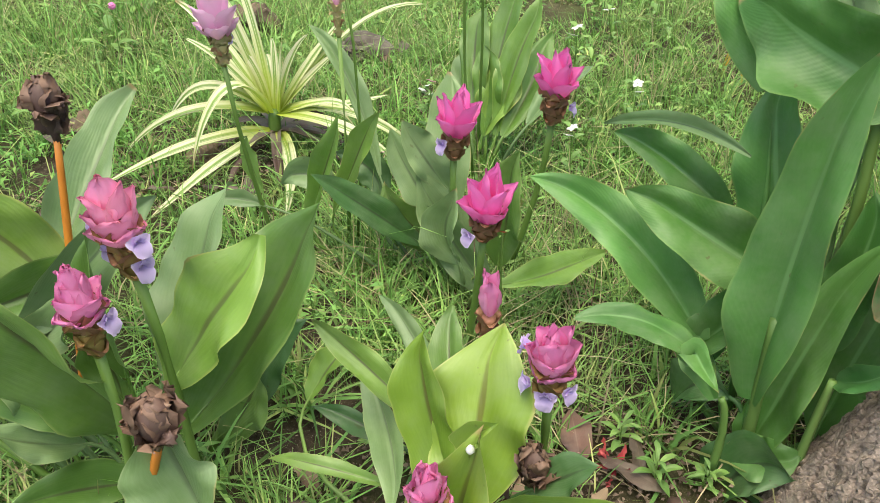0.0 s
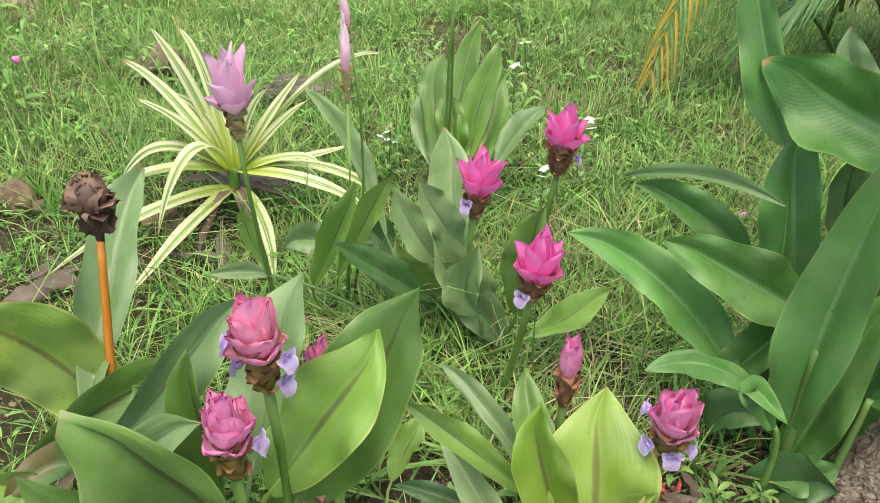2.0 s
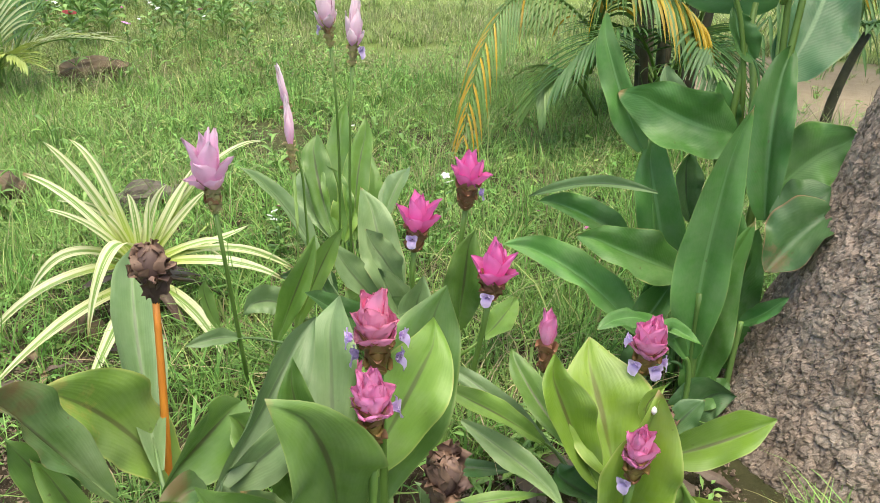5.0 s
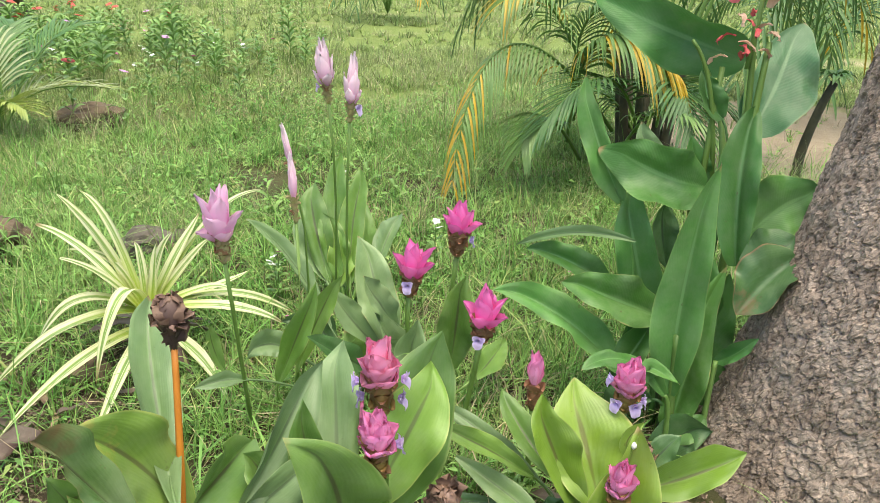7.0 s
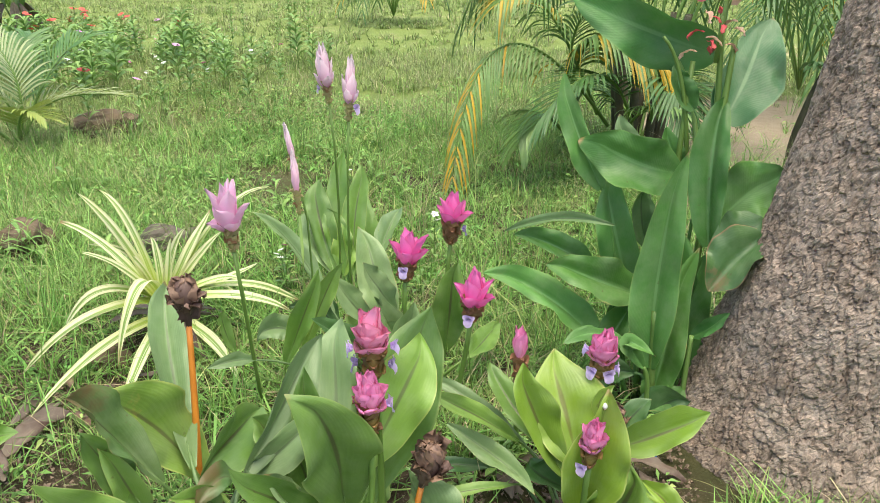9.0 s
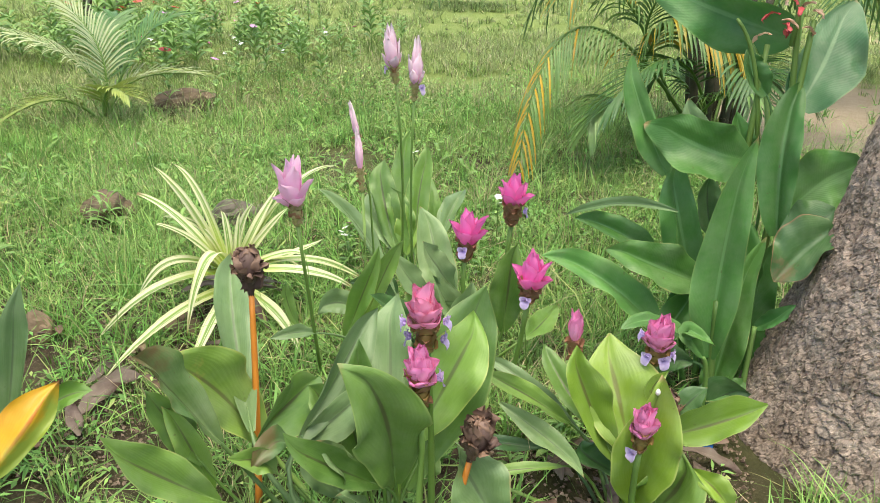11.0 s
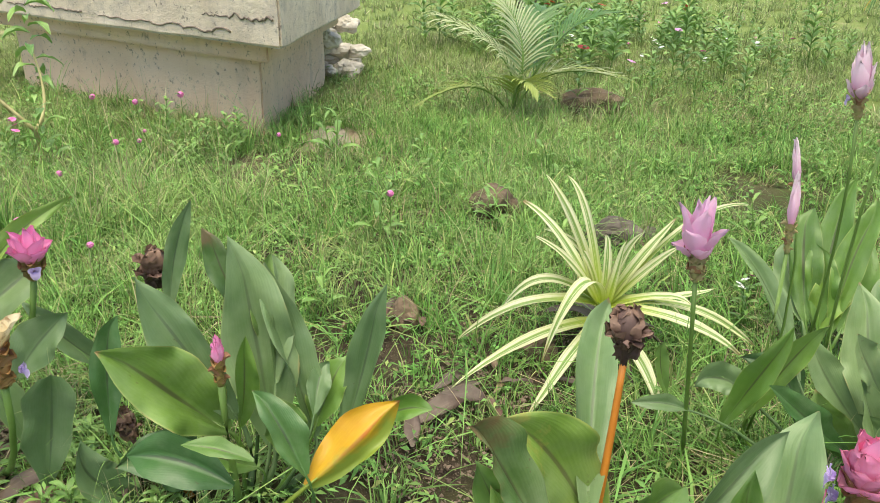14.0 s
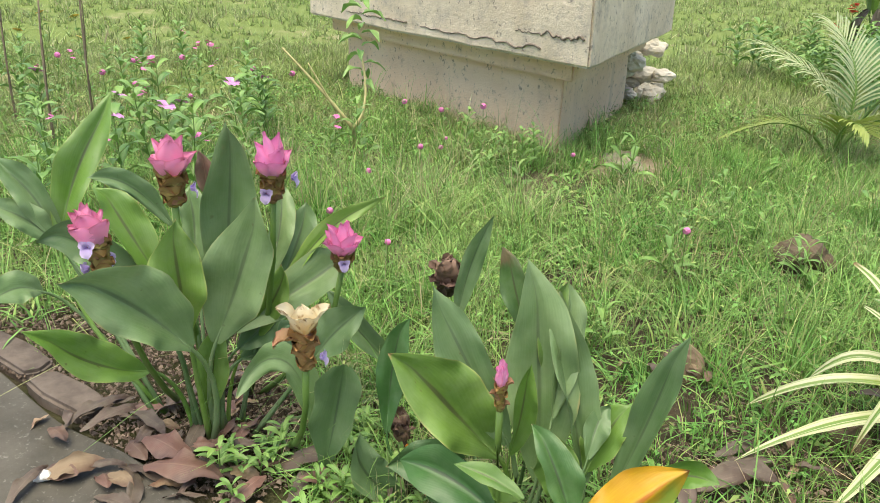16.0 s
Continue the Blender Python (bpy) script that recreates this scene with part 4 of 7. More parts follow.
leaf(tulip_lime, LIME, (0.308, 1.134, 0.152), (0.282, 1.207, 0.242), (0.249, 1.276, 0.343), 0.158, (-0.06, -0.81, 0.58))
leaf(tulip_lime, LIME, (0.33, 1.091, 0.303), (0.329, 1.101, 0.335), (0.355, 1.101, 0.362), 0.031, (-0.38, -0.87, 0.31), root=None)
leaf(tulip_lime, LIME, (0.279, 1.138, 0.133), (0.218, 1.178, 0.251), (0.182, 1.194, 0.351), 0.089, (0.16, -0.94, 0.31))
leaf(tulip_lime, LIME, (0.318, 1.101, 0.06), (0.319, 1.097, 0.2), (0.348, 1.091, 0.36), 0.122, (-0.05, -1, -0.03))
leaf(tulip_lime, LIME, (0.355, 1.125, 0.208), (0.454, 1.124, 0.243), (0.548, 1.128, 0.293), 0.084, (-0.29, -0.66, 0.69))
leaf(tulip_lime, GREEN, (0.361, 1.123, 0.022), (0.399, 1.102, 0.107), (0.409, 1.084, 0.191), 0.148, (-0.65, -0.76, 0.01))
leaf(tulip_lime, LIME, (0.487, 1.052, 0.105), (0.458, 1.062, 0.14), (0.414, 1.074, 0.173), 0.053, (0.21, -0.84, 0.5))
# DARK leaves carry the clump's inner shade in their colour
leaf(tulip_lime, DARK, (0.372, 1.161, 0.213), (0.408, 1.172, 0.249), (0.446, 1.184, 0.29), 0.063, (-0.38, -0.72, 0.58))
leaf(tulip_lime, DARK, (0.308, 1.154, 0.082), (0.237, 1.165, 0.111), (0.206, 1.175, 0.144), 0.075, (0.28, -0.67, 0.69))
leaf(tulip_lime, GREEN, (0.193, 1.227, 0.152), (0.095, 1.210, 0.229), (0.001, 1.196, 0.289), 0.049, (0.02, -0.68, 0.73), fold=0.6)
leaf(tulip_lime, COOL, (0.215, 1.266, 0.111), (0.098, 1.331, 0.178), (-0.004, 1.368, 0.229), 0.044, (0.02, -0.69, 0.72))
leaf(tulip_lime, COOL, (0.043, 1.255, 0.174), (0.140, 1.192, 0.140), (0.224, 1.094, 0.128), 0.050, (-0.00, -0.64, 0.77), root=None)
leaf(tulip_lime, DARK, (0.135, 1.222, 0.090), (0.056, 1.217, 0.098), (-0.009, 1.195, 0.116), 0.035, (0.05, -0.64, 0.77))
leaf(tulip_lime, GREEN, (0.179, 1.145, 0.105), (0.089, 1.115, 0.112), (0.006, 1.084, 0.116), 0.029, (0.03, -0.61, 0.79))
leaf(tulip_lime, FRESH, (-0.007, 1.183, 0.135), (-0.000, 1.224, 0.170), (0.011, 1.264, 0.200), 0.048, (0.08, -0.66, 0.75))
leaf(tulip_lime, GREEN, (0.256, 1.197, 0.144), (0.179, 1.288, 0.206), (0.132, 1.359, 0.267), 0.057, (-0.03, -0.69, 0.72))

leaf(tulip_middle, COOL, (-0.104, 1.728, 0.122), (-0.158, 1.81, 0.263), (-0.201, 1.879, 0.399), 0.102, (0.14, -0.85, 0.51))
leaf(tulip_middle, COOL, (-0.264, 1.696, 0.217), (-0.363, 1.735, 0.378), (-0.466, 1.738, 0.487), 0.047, (0.58, -0.61, 0.53))
leaf(tulip_middle, DARK, (-0.14, 1.689, 0.09), (-0.222, 1.61, 0.188), (-0.291, 1.525, 0.288), 0.065, (0.86, -0.3, 0.41))
leaf(tulip_middle, COOL, (-0.043, 1.751, 0), (-0.099, 1.71, 0.136), (-0.152, 1.657, 0.274), 0.116, (0.84, -0.52, 0.16))
leaf(tulip_middle, COOL, (-0.099, 1.718, 0.217), (-0.146, 1.686, 0.297), (-0.178, 1.657, 0.375), 0.073, (0.83, -0.52, 0.21))
leaf(tulip_middle, GREEN, (0.033, 1.689, 0.114), (0.045, 1.688, 0.249), (0.053, 1.676, 0.375), 0.097, (-0.05, -1, -0.04))
leaf(tulip_middle, FRESH, (0.084, 1.598, 0.14), (0.132, 1.723, 0.117), (0.186, 1.856, 0.117), 0.066, (0.38, -0.07, 0.92))
leaf(tulip_middle, FRESH, (-0.379, 1.598, 0.112), (-0.328, 1.601, 0.245), (-0.273, 1.597, 0.381), 0.059, (-0.11, -0.99, 0.04))
leaf(tulip_middle, FRESH, (-0.34, 1.633, 0.128), (-0.285, 1.652, 0.27), (-0.229, 1.648, 0.385), 0.053, (-0.12, -0.99, 0.11))
leaf(tulip_middle, COOL, (0.019, 1.692, 0.022), (-0.054, 1.681, 0.117), (-0.131, 1.664, 0.218), 0.085, (0.56, -0.76, 0.32))
leaf(tulip_middle, COOL, (-0.085, 1.73, 0.087), (-0.201, 1.735, 0.201), (-0.267, 1.733, 0.308), 0.076, (0.42, -0.83, 0.36))
leaf(tulip_middle, COOL, (-0.033, 1.645, 0.118), (-0.063, 1.64, 0.187), (-0.034, 1.642, 0.268), 0.091, (0.09, -1, -0.02))
leaf(tulip_middle, DARK, (-0.267, 1.695, 0.15), (-0.298, 1.713, 0.208), (-0.387, 1.7, 0.236), 0.069, (0.35, -0.77, 0.53))
leaf(tulip_middle, GREEN, (-0.124, 1.725, 0.07), (-0.188, 1.685, 0.141), (-0.227, 1.651, 0.224), 0.079, (0.72, -0.67, 0.16))
leaf(tulip_middle, FRESH, (-0.502, 1.59, 0.145), (-0.524, 1.585, 0.22), (-0.523, 1.577, 0.278), 0.037, (0.48, -0.88, -0.01))
leaf(tulip_middle, COOL, (-0.433, 1.531, 0.164), (-0.482, 1.503, 0.177), (-0.536, 1.463, 0.178), 0.036, (0.47, -0.57, 0.68))
leaf(tulip_middle, COOL, (-0.36, 1.663, 0.163), (-0.406, 1.641, 0.197), (-0.455, 1.597, 0.193), 0.068, (0.57, -0.55, 0.61))

leaf(tulip_far, GREEN, (-0.342, 2.194, 0.122), (-0.393, 2.272, 0.272), (-0.418, 2.335, 0.394), 0.107, (0.18, -0.85, 0.49))
leaf(tulip_far, FRESH, (-0.305, 2.201, 0.1), (-0.342, 2.25, 0.221), (-0.36, 2.288, 0.317), 0.098, (0.19, -0.89, 0.41))
leaf(tulip_far, FRESH, (-0.277, 2.205, 0.109), (-0.276, 2.294, 0.288), (-0.243, 2.364, 0.441), 0.081, (0.1, -0.9, 0.42))
leaf(tulip_far, FRESH, (-0.314, 2.199, 0.11), (-0.335, 2.31, 0.301), (-0.334, 2.403, 0.481), 0.086, (0.14, -0.86, 0.48))
leaf(tulip_far, FRESH, (-0.259, 2.207, 0.109), (-0.254, 2.337, 0.212), (-0.277, 2.456, 0.317), 0.096, (0.1, -0.63, 0.77))
leaf(tulip_far, COOL, (-0.192, 2.213, 0.159), (-0.176, 2.337, 0.205), (-0.137, 2.462, 0.26), 0.074, (0.21, -0.41, 0.89))
leaf(tulip_far, COOL, (-0.351, 2.193, 0.122), (-0.422, 2.29, 0.204), (-0.457, 2.383, 0.263), 0.087, (0.03, -0.58, 0.81))
leaf(tulip_far, FRESH, (-0.315, 2.199, 0.1), (-0.302, 2.263, 0.197), (-0.289, 2.328, 0.316), 0.103, (0.11, -0.86, 0.5))

leaf(canna_lily, CANNA_LIGHT, (0.549, 1.569, 0.137), (0.545, 1.57, 0.405), (0.557, 1.54, 0.706), 0.109, (-0.28, -0.96, -0.04))
leaf(canna_lily, CANNA_LIGHT, (0.443, 1.641, 0.152), (0.281, 1.659, 0.294), (0.123, 1.606, 0.381), 0.097, (0.48, -0.68, 0.56))
leaf(canna_lily, CANNA, (0.542, 1.672, 0.283), (0.406, 1.654, 0.342), (0.283, 1.626, 0.405), 0.110, (0.37, -0.8, 0.48))
leaf(canna_lily, COOL, (0.445, 1.643, 0.489), (0.316, 1.706, 0.483), (0.184, 1.743, 0.433), 0.031, (-0.4, -0.74, 0.54), root=None)
leaf(canna_lily, CANNA, (0.419, 1.739, 0.337), (0.313, 1.746, 0.395), (0.208, 1.738, 0.433), 0.067, (0.23, -0.84, 0.49))
leaf(canna_lily, CANNA_LIGHT, (0.517, 1.724, 0.282), (0.47, 1.739, 0.433), (0.431, 1.742, 0.588), 0.116, (-0.01, -1, 0.05))
leaf(canna_lily, CANNA_LIGHT, (0.425, 1.742, 0.552), (0.358, 1.752, 0.691), (0.301, 1.75, 0.837), 0.077, (0.08, -0.99, 0.06))
leaf(canna_lily, SCORCHED, (0.785, 1.58, 0.487), (0.715, 1.563, 0.423), (0.66, 1.537, 0.362), 0.136, (-0.31, -0.76, 0.57), root=None)
# low canna leaves in DARK, shade under the plant painted as leaf colour
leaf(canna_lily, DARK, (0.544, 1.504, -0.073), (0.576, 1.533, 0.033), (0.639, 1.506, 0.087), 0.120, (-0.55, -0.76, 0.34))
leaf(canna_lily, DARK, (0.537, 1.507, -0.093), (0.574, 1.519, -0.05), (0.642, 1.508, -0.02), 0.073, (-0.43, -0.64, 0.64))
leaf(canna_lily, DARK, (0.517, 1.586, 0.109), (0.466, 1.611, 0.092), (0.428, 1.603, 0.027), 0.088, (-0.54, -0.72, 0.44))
leaf(canna_lily, CANNA, (0.566, 1.574, 0.035), (0.588, 1.586, 0.193), (0.63, 1.618, 0.446), 0.101, (-0.35, -0.92, 0.15))
leaf(canna_lily, CANNA, (0.547, 1.553, 0.039), (0.602, 1.544, 0.056), (0.641, 1.548, 0.085), 0.070, (-0.35, -0.68, 0.65))
leaf(canna_lily, CANNA, (0.438, 1.644, 0.138), (0.477, 1.656, 0.2), (0.528, 1.675, 0.289), 0.076, (-0.36, -0.85, 0.39))
leaf(canna_lily, CANNA, (0.641, 1.796, 0.51), (0.617, 1.809, 0.611), (0.586, 1.816, 0.696), 0.074, (-0.1, -0.99, 0.08))
leaf(canna_lily, COOL, (0.556, 1.819, 0.547), (0.504, 1.836, 0.646), (0.468, 1.838, 0.718), 0.059, (0.03, -0.99, 0.12))
leaf(canna_lily, CANNA, (0.651, 1.798, 0.743), (0.616, 1.82, 0.794), (0.607, 1.833, 0.847), 0.065, (-0.15, -0.96, 0.26))
leaf(canna_lily, CANNA, (0.648, 1.638, 0.067), (0.664, 1.675, 0.23), (0.688, 1.696, 0.395), 0.105, (-0.33, -0.92, 0.2))
leaf(canna_lily, DARK, (0.566, 1.773, 0.376), (0.544, 1.784, 0.466), (0.541, 1.782, 0.542), 0.074, (-0.13, -0.99, 0.03))
leaf(canna_lily, CANNA, (0.628, 1.591, 0.006), (0.585, 1.576, -0.022), (0.526, 1.561, -0.047), 0.079, (-0.2, -0.64, 0.74))
leaf(canna_lily, CANNA, (0.439, 1.679, 0.07), (0.461, 1.694, 0.17), (0.478, 1.694, 0.258), 0.058, (-0.07, -0.99, 0.1))
leaf(canna_lily, CANNA, (0.617, 1.62, 0.238), (0.621, 1.653, 0.361), (0.618, 1.666, 0.472), 0.083, (-0, -0.98, 0.19))
leaf(canna_lily, CANNA, (0.508, 1.478, 0.189), (0.468, 1.475, 0.257), (0.515, 1.420, 0.249), 0.045, (-0.19, -0.74, 0.65), root=None)
leaf(canna_lily, CANNA_LIGHT, (0.645, 1.571, 0.226), (0.677, 1.539, 0.266), (0.704, 1.514, 0.320), 0.043, (-0.22, -0.57, 0.79), root=None)
leaf(canna_lily, CANNA, (0.461, 1.499, 0.240), (0.379, 1.466, 0.283), (0.303, 1.412, 0.285), 0.057, (-0.11, -0.58, 0.81), root=None)
leaf(canna_lily, BLUISH, (0.751, 1.867, 0.695), (0.823, 1.936, 0.815), (0.880, 2.011, 0.951), 0.178, (-0.34, -0.87, 0.37), root=None, fold=0.2)
leaf(canna_lily, CANNA_LIGHT, (0.724, 1.742, 0.461), (0.810, 1.746, 0.549), (0.875, 1.721, 0.593), 0.147, (-0.37, -0.89, 0.27), root=None, fold=0.3)
leaf(canna_lily, CANNA_LIGHT, (0.719, 1.892, 0.869), (0.543, 1.900, 0.924), (0.349, 1.919, 1.005), 0.172, (-0.25, -0.97, -0.01), root=None, fold=0.35)
leaf(canna_lily, CANNA, (0.607, 1.720, 0.600), (0.487, 1.712, 0.636), (0.371, 1.735, 0.700), 0.161, (-0.24, -0.97, 0.10), root=None, fold=0.5)
leaf(canna_lily, CANNA, (0.686, 1.655, 0.431), (0.692, 1.732, 0.627), (0.722, 1.791, 0.777), 0.096, (-0.55, -0.81, 0.21), root=None, fold=0.9)
leaf(canna_lily, DARK, (0.681, 1.621, 0.455), (0.743, 1.614, 0.488), (0.790, 1.602, 0.513), 0.102, (-0.33, -0.79, 0.52), root=None, fold=0.3)

leaf(tulip_yellowing, COOL, (-1.088, 0.975, 0.108), (-1.136, 0.991, 0.33), (-1.158, 0.982, 0.55), 0.140, (0.78, -0.61, 0.13))
leaf(tulip_yellowing, COOL, (-1.025, 1.029, 0.129), (-1.087, 1.03, 0.295), (-1.143, 1.023, 0.484), 0.094, (0.92, -0.26, 0.3))
leaf(tulip_yellowing, COOL, (-1.134, 0.926, 0.189), (-1.215, 0.883, 0.334), (-1.279, 0.831, 0.483), 0.112, (0.88, -0.33, 0.33))
leaf(tulip_yellowing, GREEN, (-1.146, 0.91, 0.161), (-1.197, 0.815, 0.285), (-1.226, 0.727, 0.41), 0.141, (0.96, -0.01, 0.3))
leaf(tulip_yellowing, COOL, (-0.983, 1.057, 0.106), (-0.96, 1.113, 0.29), (-0.934, 1.133, 0.461), 0.075, (0.45, -0.88, 0.13))
leaf(tulip_yellowing, FRESH, (-1.023, 1.03, 0.156), (-1.024, 1.073, 0.222), (-1.014, 1.117, 0.284), 0.078, (0.46, -0.75, 0.48))
leaf(tulip_yellowing, FRESH, (-1.112, 0.914, 0.182), (-1.094, 0.92, 0.291), (-1.076, 0.912, 0.396), 0.051, (0.82, -0.55, -0.14))
leaf(tulip_yellowing, GREEN, (-1.038, 0.979, 0.101), (-1.05, 0.967, 0.183), (-1.064, 0.941, 0.258), 0.081, (0.91, -0.42, 0.05))
leaf(tulip_yellowing, GREEN, (-1.079, 0.917, 0.098), (-1.113, 0.86, 0.14), (-1.141, 0.804, 0.183), 0.054, (0.82, -0.01, 0.58))
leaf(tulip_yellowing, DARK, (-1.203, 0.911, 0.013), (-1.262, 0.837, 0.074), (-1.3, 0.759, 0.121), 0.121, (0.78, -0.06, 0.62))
leaf(tulip_yellowing, BROWNED, (-1.168, 0.993, 0.363), (-1.222, 0.991, 0.466), (-1.25, 0.989, 0.544), 0.053, (0.79, -0.51, 0.34))
leaf(tulip_yellowing, FRESH, (-0.944, 1.106, 0.152), (-0.891, 1.154, 0.184), (-0.839, 1.172, 0.187), 0.058, (0.19, -0.68, 0.71))
leaf(tulip_yellowing, COOL, (-1.413, 0.992, 0.315), (-1.411, 1.019, 0.436), (-1.389, 1.058, 0.557), 0.049, (0.89, -0.45, 0.03))
leaf(tulip_yellowing, DARK, (-1.36, 0.786, 0.128), (-1.39, 0.817, 0.265), (-1.388, 0.844, 0.37), 0.063, (0.8, -0.56, 0.23))
leaf(tulip_yellowing, COOL, (-1.295, 0.804, -0.022), (-1.334, 0.72, 0.072), (-1.333, 0.708, 0.173), 0.081, (0.98, 0.03, 0.2))
leaf(tulip_yellowing, GREEN, (-1.107, 1.027, 0.285), (-1.142, 1.025, 0.391), (-1.144, 1.049, 0.501), 0.061, (0.74, -0.65, 0.19))
leaf(tulip_yellowing, YELLOWED, (-0.879, 0.859, 0.188), (-0.820, 0.925, 0.265), (-0.792, 1.006, 0.330), 0.098, (0.58, -0.66, 0.48), fold=-1.1, wave=0.07)
leaf(tulip_yellowing, DARK, (-0.877, 0.861, 0.214), (-0.925, 0.858, 0.285), (-0.986, 0.858, 0.349), 0.061, (0.90, -0.28, 0.33), fold=1.3)
leaf(tulip_yellowing, GREEN, (-0.923, 0.790, 0.266), (-0.973, 0.761, 0.284), (-1.028, 0.726, 0.292), 0.035, (0.40, -0.30, 0.86), root=None)
leaf(tulip_yellowing, COOL, (-1.005, 1.010, 0.204), (-1.025, 1.045, 0.248), (-1.037, 1.079, 0.281), 0.047, (0.52, -0.52, 0.68))
leaf(tulip_yellowing, DARK, (-1.000, 0.802, 0.169), (-1.095, 0.761, 0.205), (-1.175, 0.709, 0.206), 0.089, (0.63, -0.42, 0.65), root=None)
leaf(tulip_yellowing, COOL, (-1.076, 0.979, 0.263), (-1.125, 1.038, 0.387), (-1.154, 1.072, 0.489), 0.057, (0.92, -0.16, 0.37), fold=0.9)

leaf(tulip_tall, COOL, (-1.677, 0.552, 0.241), (-1.698, 0.596, 0.54), (-1.657, 0.599, 0.737), 0.110, (0.93, -0.36, -0))
leaf(tulip_tall, COOL, (-1.647, 0.529, 0.276), (-1.611, 0.581, 0.435), (-1.567, 0.62, 0.602), 0.134, (0.81, -0.58, -0.04))
leaf(tulip_tall, COOL, (-1.608, 0.466, 0.298), (-1.595, 0.363, 0.425), (-1.559, 0.252, 0.527), 0.144, (0.87, 0.44, 0.22))
leaf(tulip_tall, FRESH, (-1.642, 0.473, 0.32), (-1.637, 0.465, 0.451), (-1.62, 0.457, 0.573), 0.111, (0.98, -0.19, -0.1))
leaf(tulip_tall, COOL, (-1.735, 0.459, 0.281), (-1.778, 0.439, 0.402), (-1.793, 0.455, 0.493), 0.075, (0.95, -0.16, 0.26))
leaf(tulip_tall, COOL, (-1.741, 0.413, 0.383), (-1.782, 0.335, 0.48), (-1.797, 0.242, 0.53), 0.090, (0.89, 0.1, 0.45))
leaf(tulip_tall, FRESH, (-1.735, 0.463, 0.374), (-1.803, 0.408, 0.509), (-1.84, 0.375, 0.598), 0.088, (0.91, -0.07, 0.4))
leaf(tulip_tall, COOL, (-1.768, 0.529, 0.4), (-1.807, 0.55, 0.502), (-1.835, 0.546, 0.572), 0.078, (0.9, -0.23, 0.37))
leaf(tulip_tall, COOL, (-1.723, 0.683, 0.356), (-1.765, 0.733, 0.47), (-1.799, 0.751, 0.549), 0.065, (0.83, -0.35, 0.45))
leaf(tulip_tall, COOL, (-1.718, 0.693, 0.328), (-1.745, 0.764, 0.429), (-1.771, 0.8, 0.511), 0.080, (0.79, -0.4, 0.46))
leaf(tulip_tall, FRESH, (-1.704, 0.7, 0.317), (-1.699, 0.815, 0.456), (-1.644, 0.941, 0.529), 0.047, (0.71, -0.56, 0.44))
leaf(tulip_tall, COOL, (-1.702, 0.59, 0.261), (-1.682, 0.768, 0.353), (-1.667, 0.851, 0.405), 0.108, (0.7, -0.41, 0.58))
leaf(tulip_tall, COOL, (-1.701, 0.593, 0.218), (-1.696, 0.653, 0.262), (-1.695, 0.699, 0.31), 0.079, (0.72, -0.48, 0.51))
leaf(tulip_tall, DEAD_RED, (-1.757, 0.573, 0.562), (-1.76, 0.571, 0.616), (-1.76, 0.567, 0.665), 0.039, (0.97, -0.23, 0.01), root=None)
leaf(tulip_tall, FRESH, (-1.69, 0.513, 0.072), (-1.686, 0.53, 0.208), (-1.662, 0.539, 0.318), 0.073, (0.92, -0.4, -0.06))
leaf(tulip_tall, COOL, (-1.517, 0.691, 0.104), (-1.539, 0.63, 0.259), (-1.504, 0.513, 0.227), 0.078, (0.83, 0.36, 0.43), root=None, shape="strap")
leaf(tulip_tall, COOL, (-1.435, 0.726, 0.272), (-1.444, 0.711, 0.154), (-1.44, 0.677, 0.021), 0.092, (0.82, -0.56, 0.09), root=None, shape="strap")
leaf(tulip_tall, FRESH, (-1.742, 0.404, 0.195), (-1.722, 0.289, 0.26), (-1.716, 0.194, 0.375), 0.089, (0.82, 0.43, 0.38))
leaf(tulip_tall, COOL, (-1.589, 0.727, 0.206), (-1.56, 0.771, 0.278), (-1.52, 0.82, 0.341), 0.093, (0.54, -0.8, 0.27))
leaf(tulip_tall, COOL, (-1.666, 0.974, 0.079), (-1.72, 0.907, 0.168), (-1.774, 0.851, 0.283), 0.070, (0.91, -0.15, 0.39))
leaf(tulip_tall, FRESH, (-2.119, 0.313, 0.387), (-2.184, 0.383, 0.544), (-2.226, 0.5, 0.708), 0.092, (0.89, -0.19, 0.41))
leaf(tulip_tall, COOL, (-2.118, 0.314, 0.373), (-2.178, 0.27, 0.498), (-2.218, 0.204, 0.575), 0.085, (0.9, 0, 0.44))
leaf(tulip_tall, COOL, (-2.119, 0.295, 0.391), (-2.143, 0.247, 0.449), (-2.16, 0.174, 0.492), 0.074, (0.88, 0.09, 0.46))
leaf(tulip_tall, COOL, (-2.062, 0.248, 0.291), (-2.038, 0.192, 0.321), (-1.995, 0.124, 0.306), 0.082, (0.64, 0.42, 0.64))
leaf(tulip_tall, COOL, (-2.007, 0.547, 0.425), (-2.034, 0.467, 0.529), (-2.032, 0.381, 0.556), 0.064, (0.93, 0.14, 0.35))
leaf(tulip_tall, FRESH, (-1.713, 0.61, 0.207), (-1.688, 0.681, 0.329), (-1.656, 0.697, 0.413), 0.075, (0.73, -0.68, 0.08))
leaf(tulip_tall, COOL, (-1.699, 0.597, 0.189), (-1.72, 0.673, 0.201), (-1.752, 0.743, 0.235), 0.091, (0.63, -0.02, 0.78))
leaf(tulip_tall, DARK, (-1.712, 0.895, -0.288), (-1.684, 0.907, -0.201), (-1.657, 0.91, -0.114), 0.104, (0.64, -0.76, -0.14))

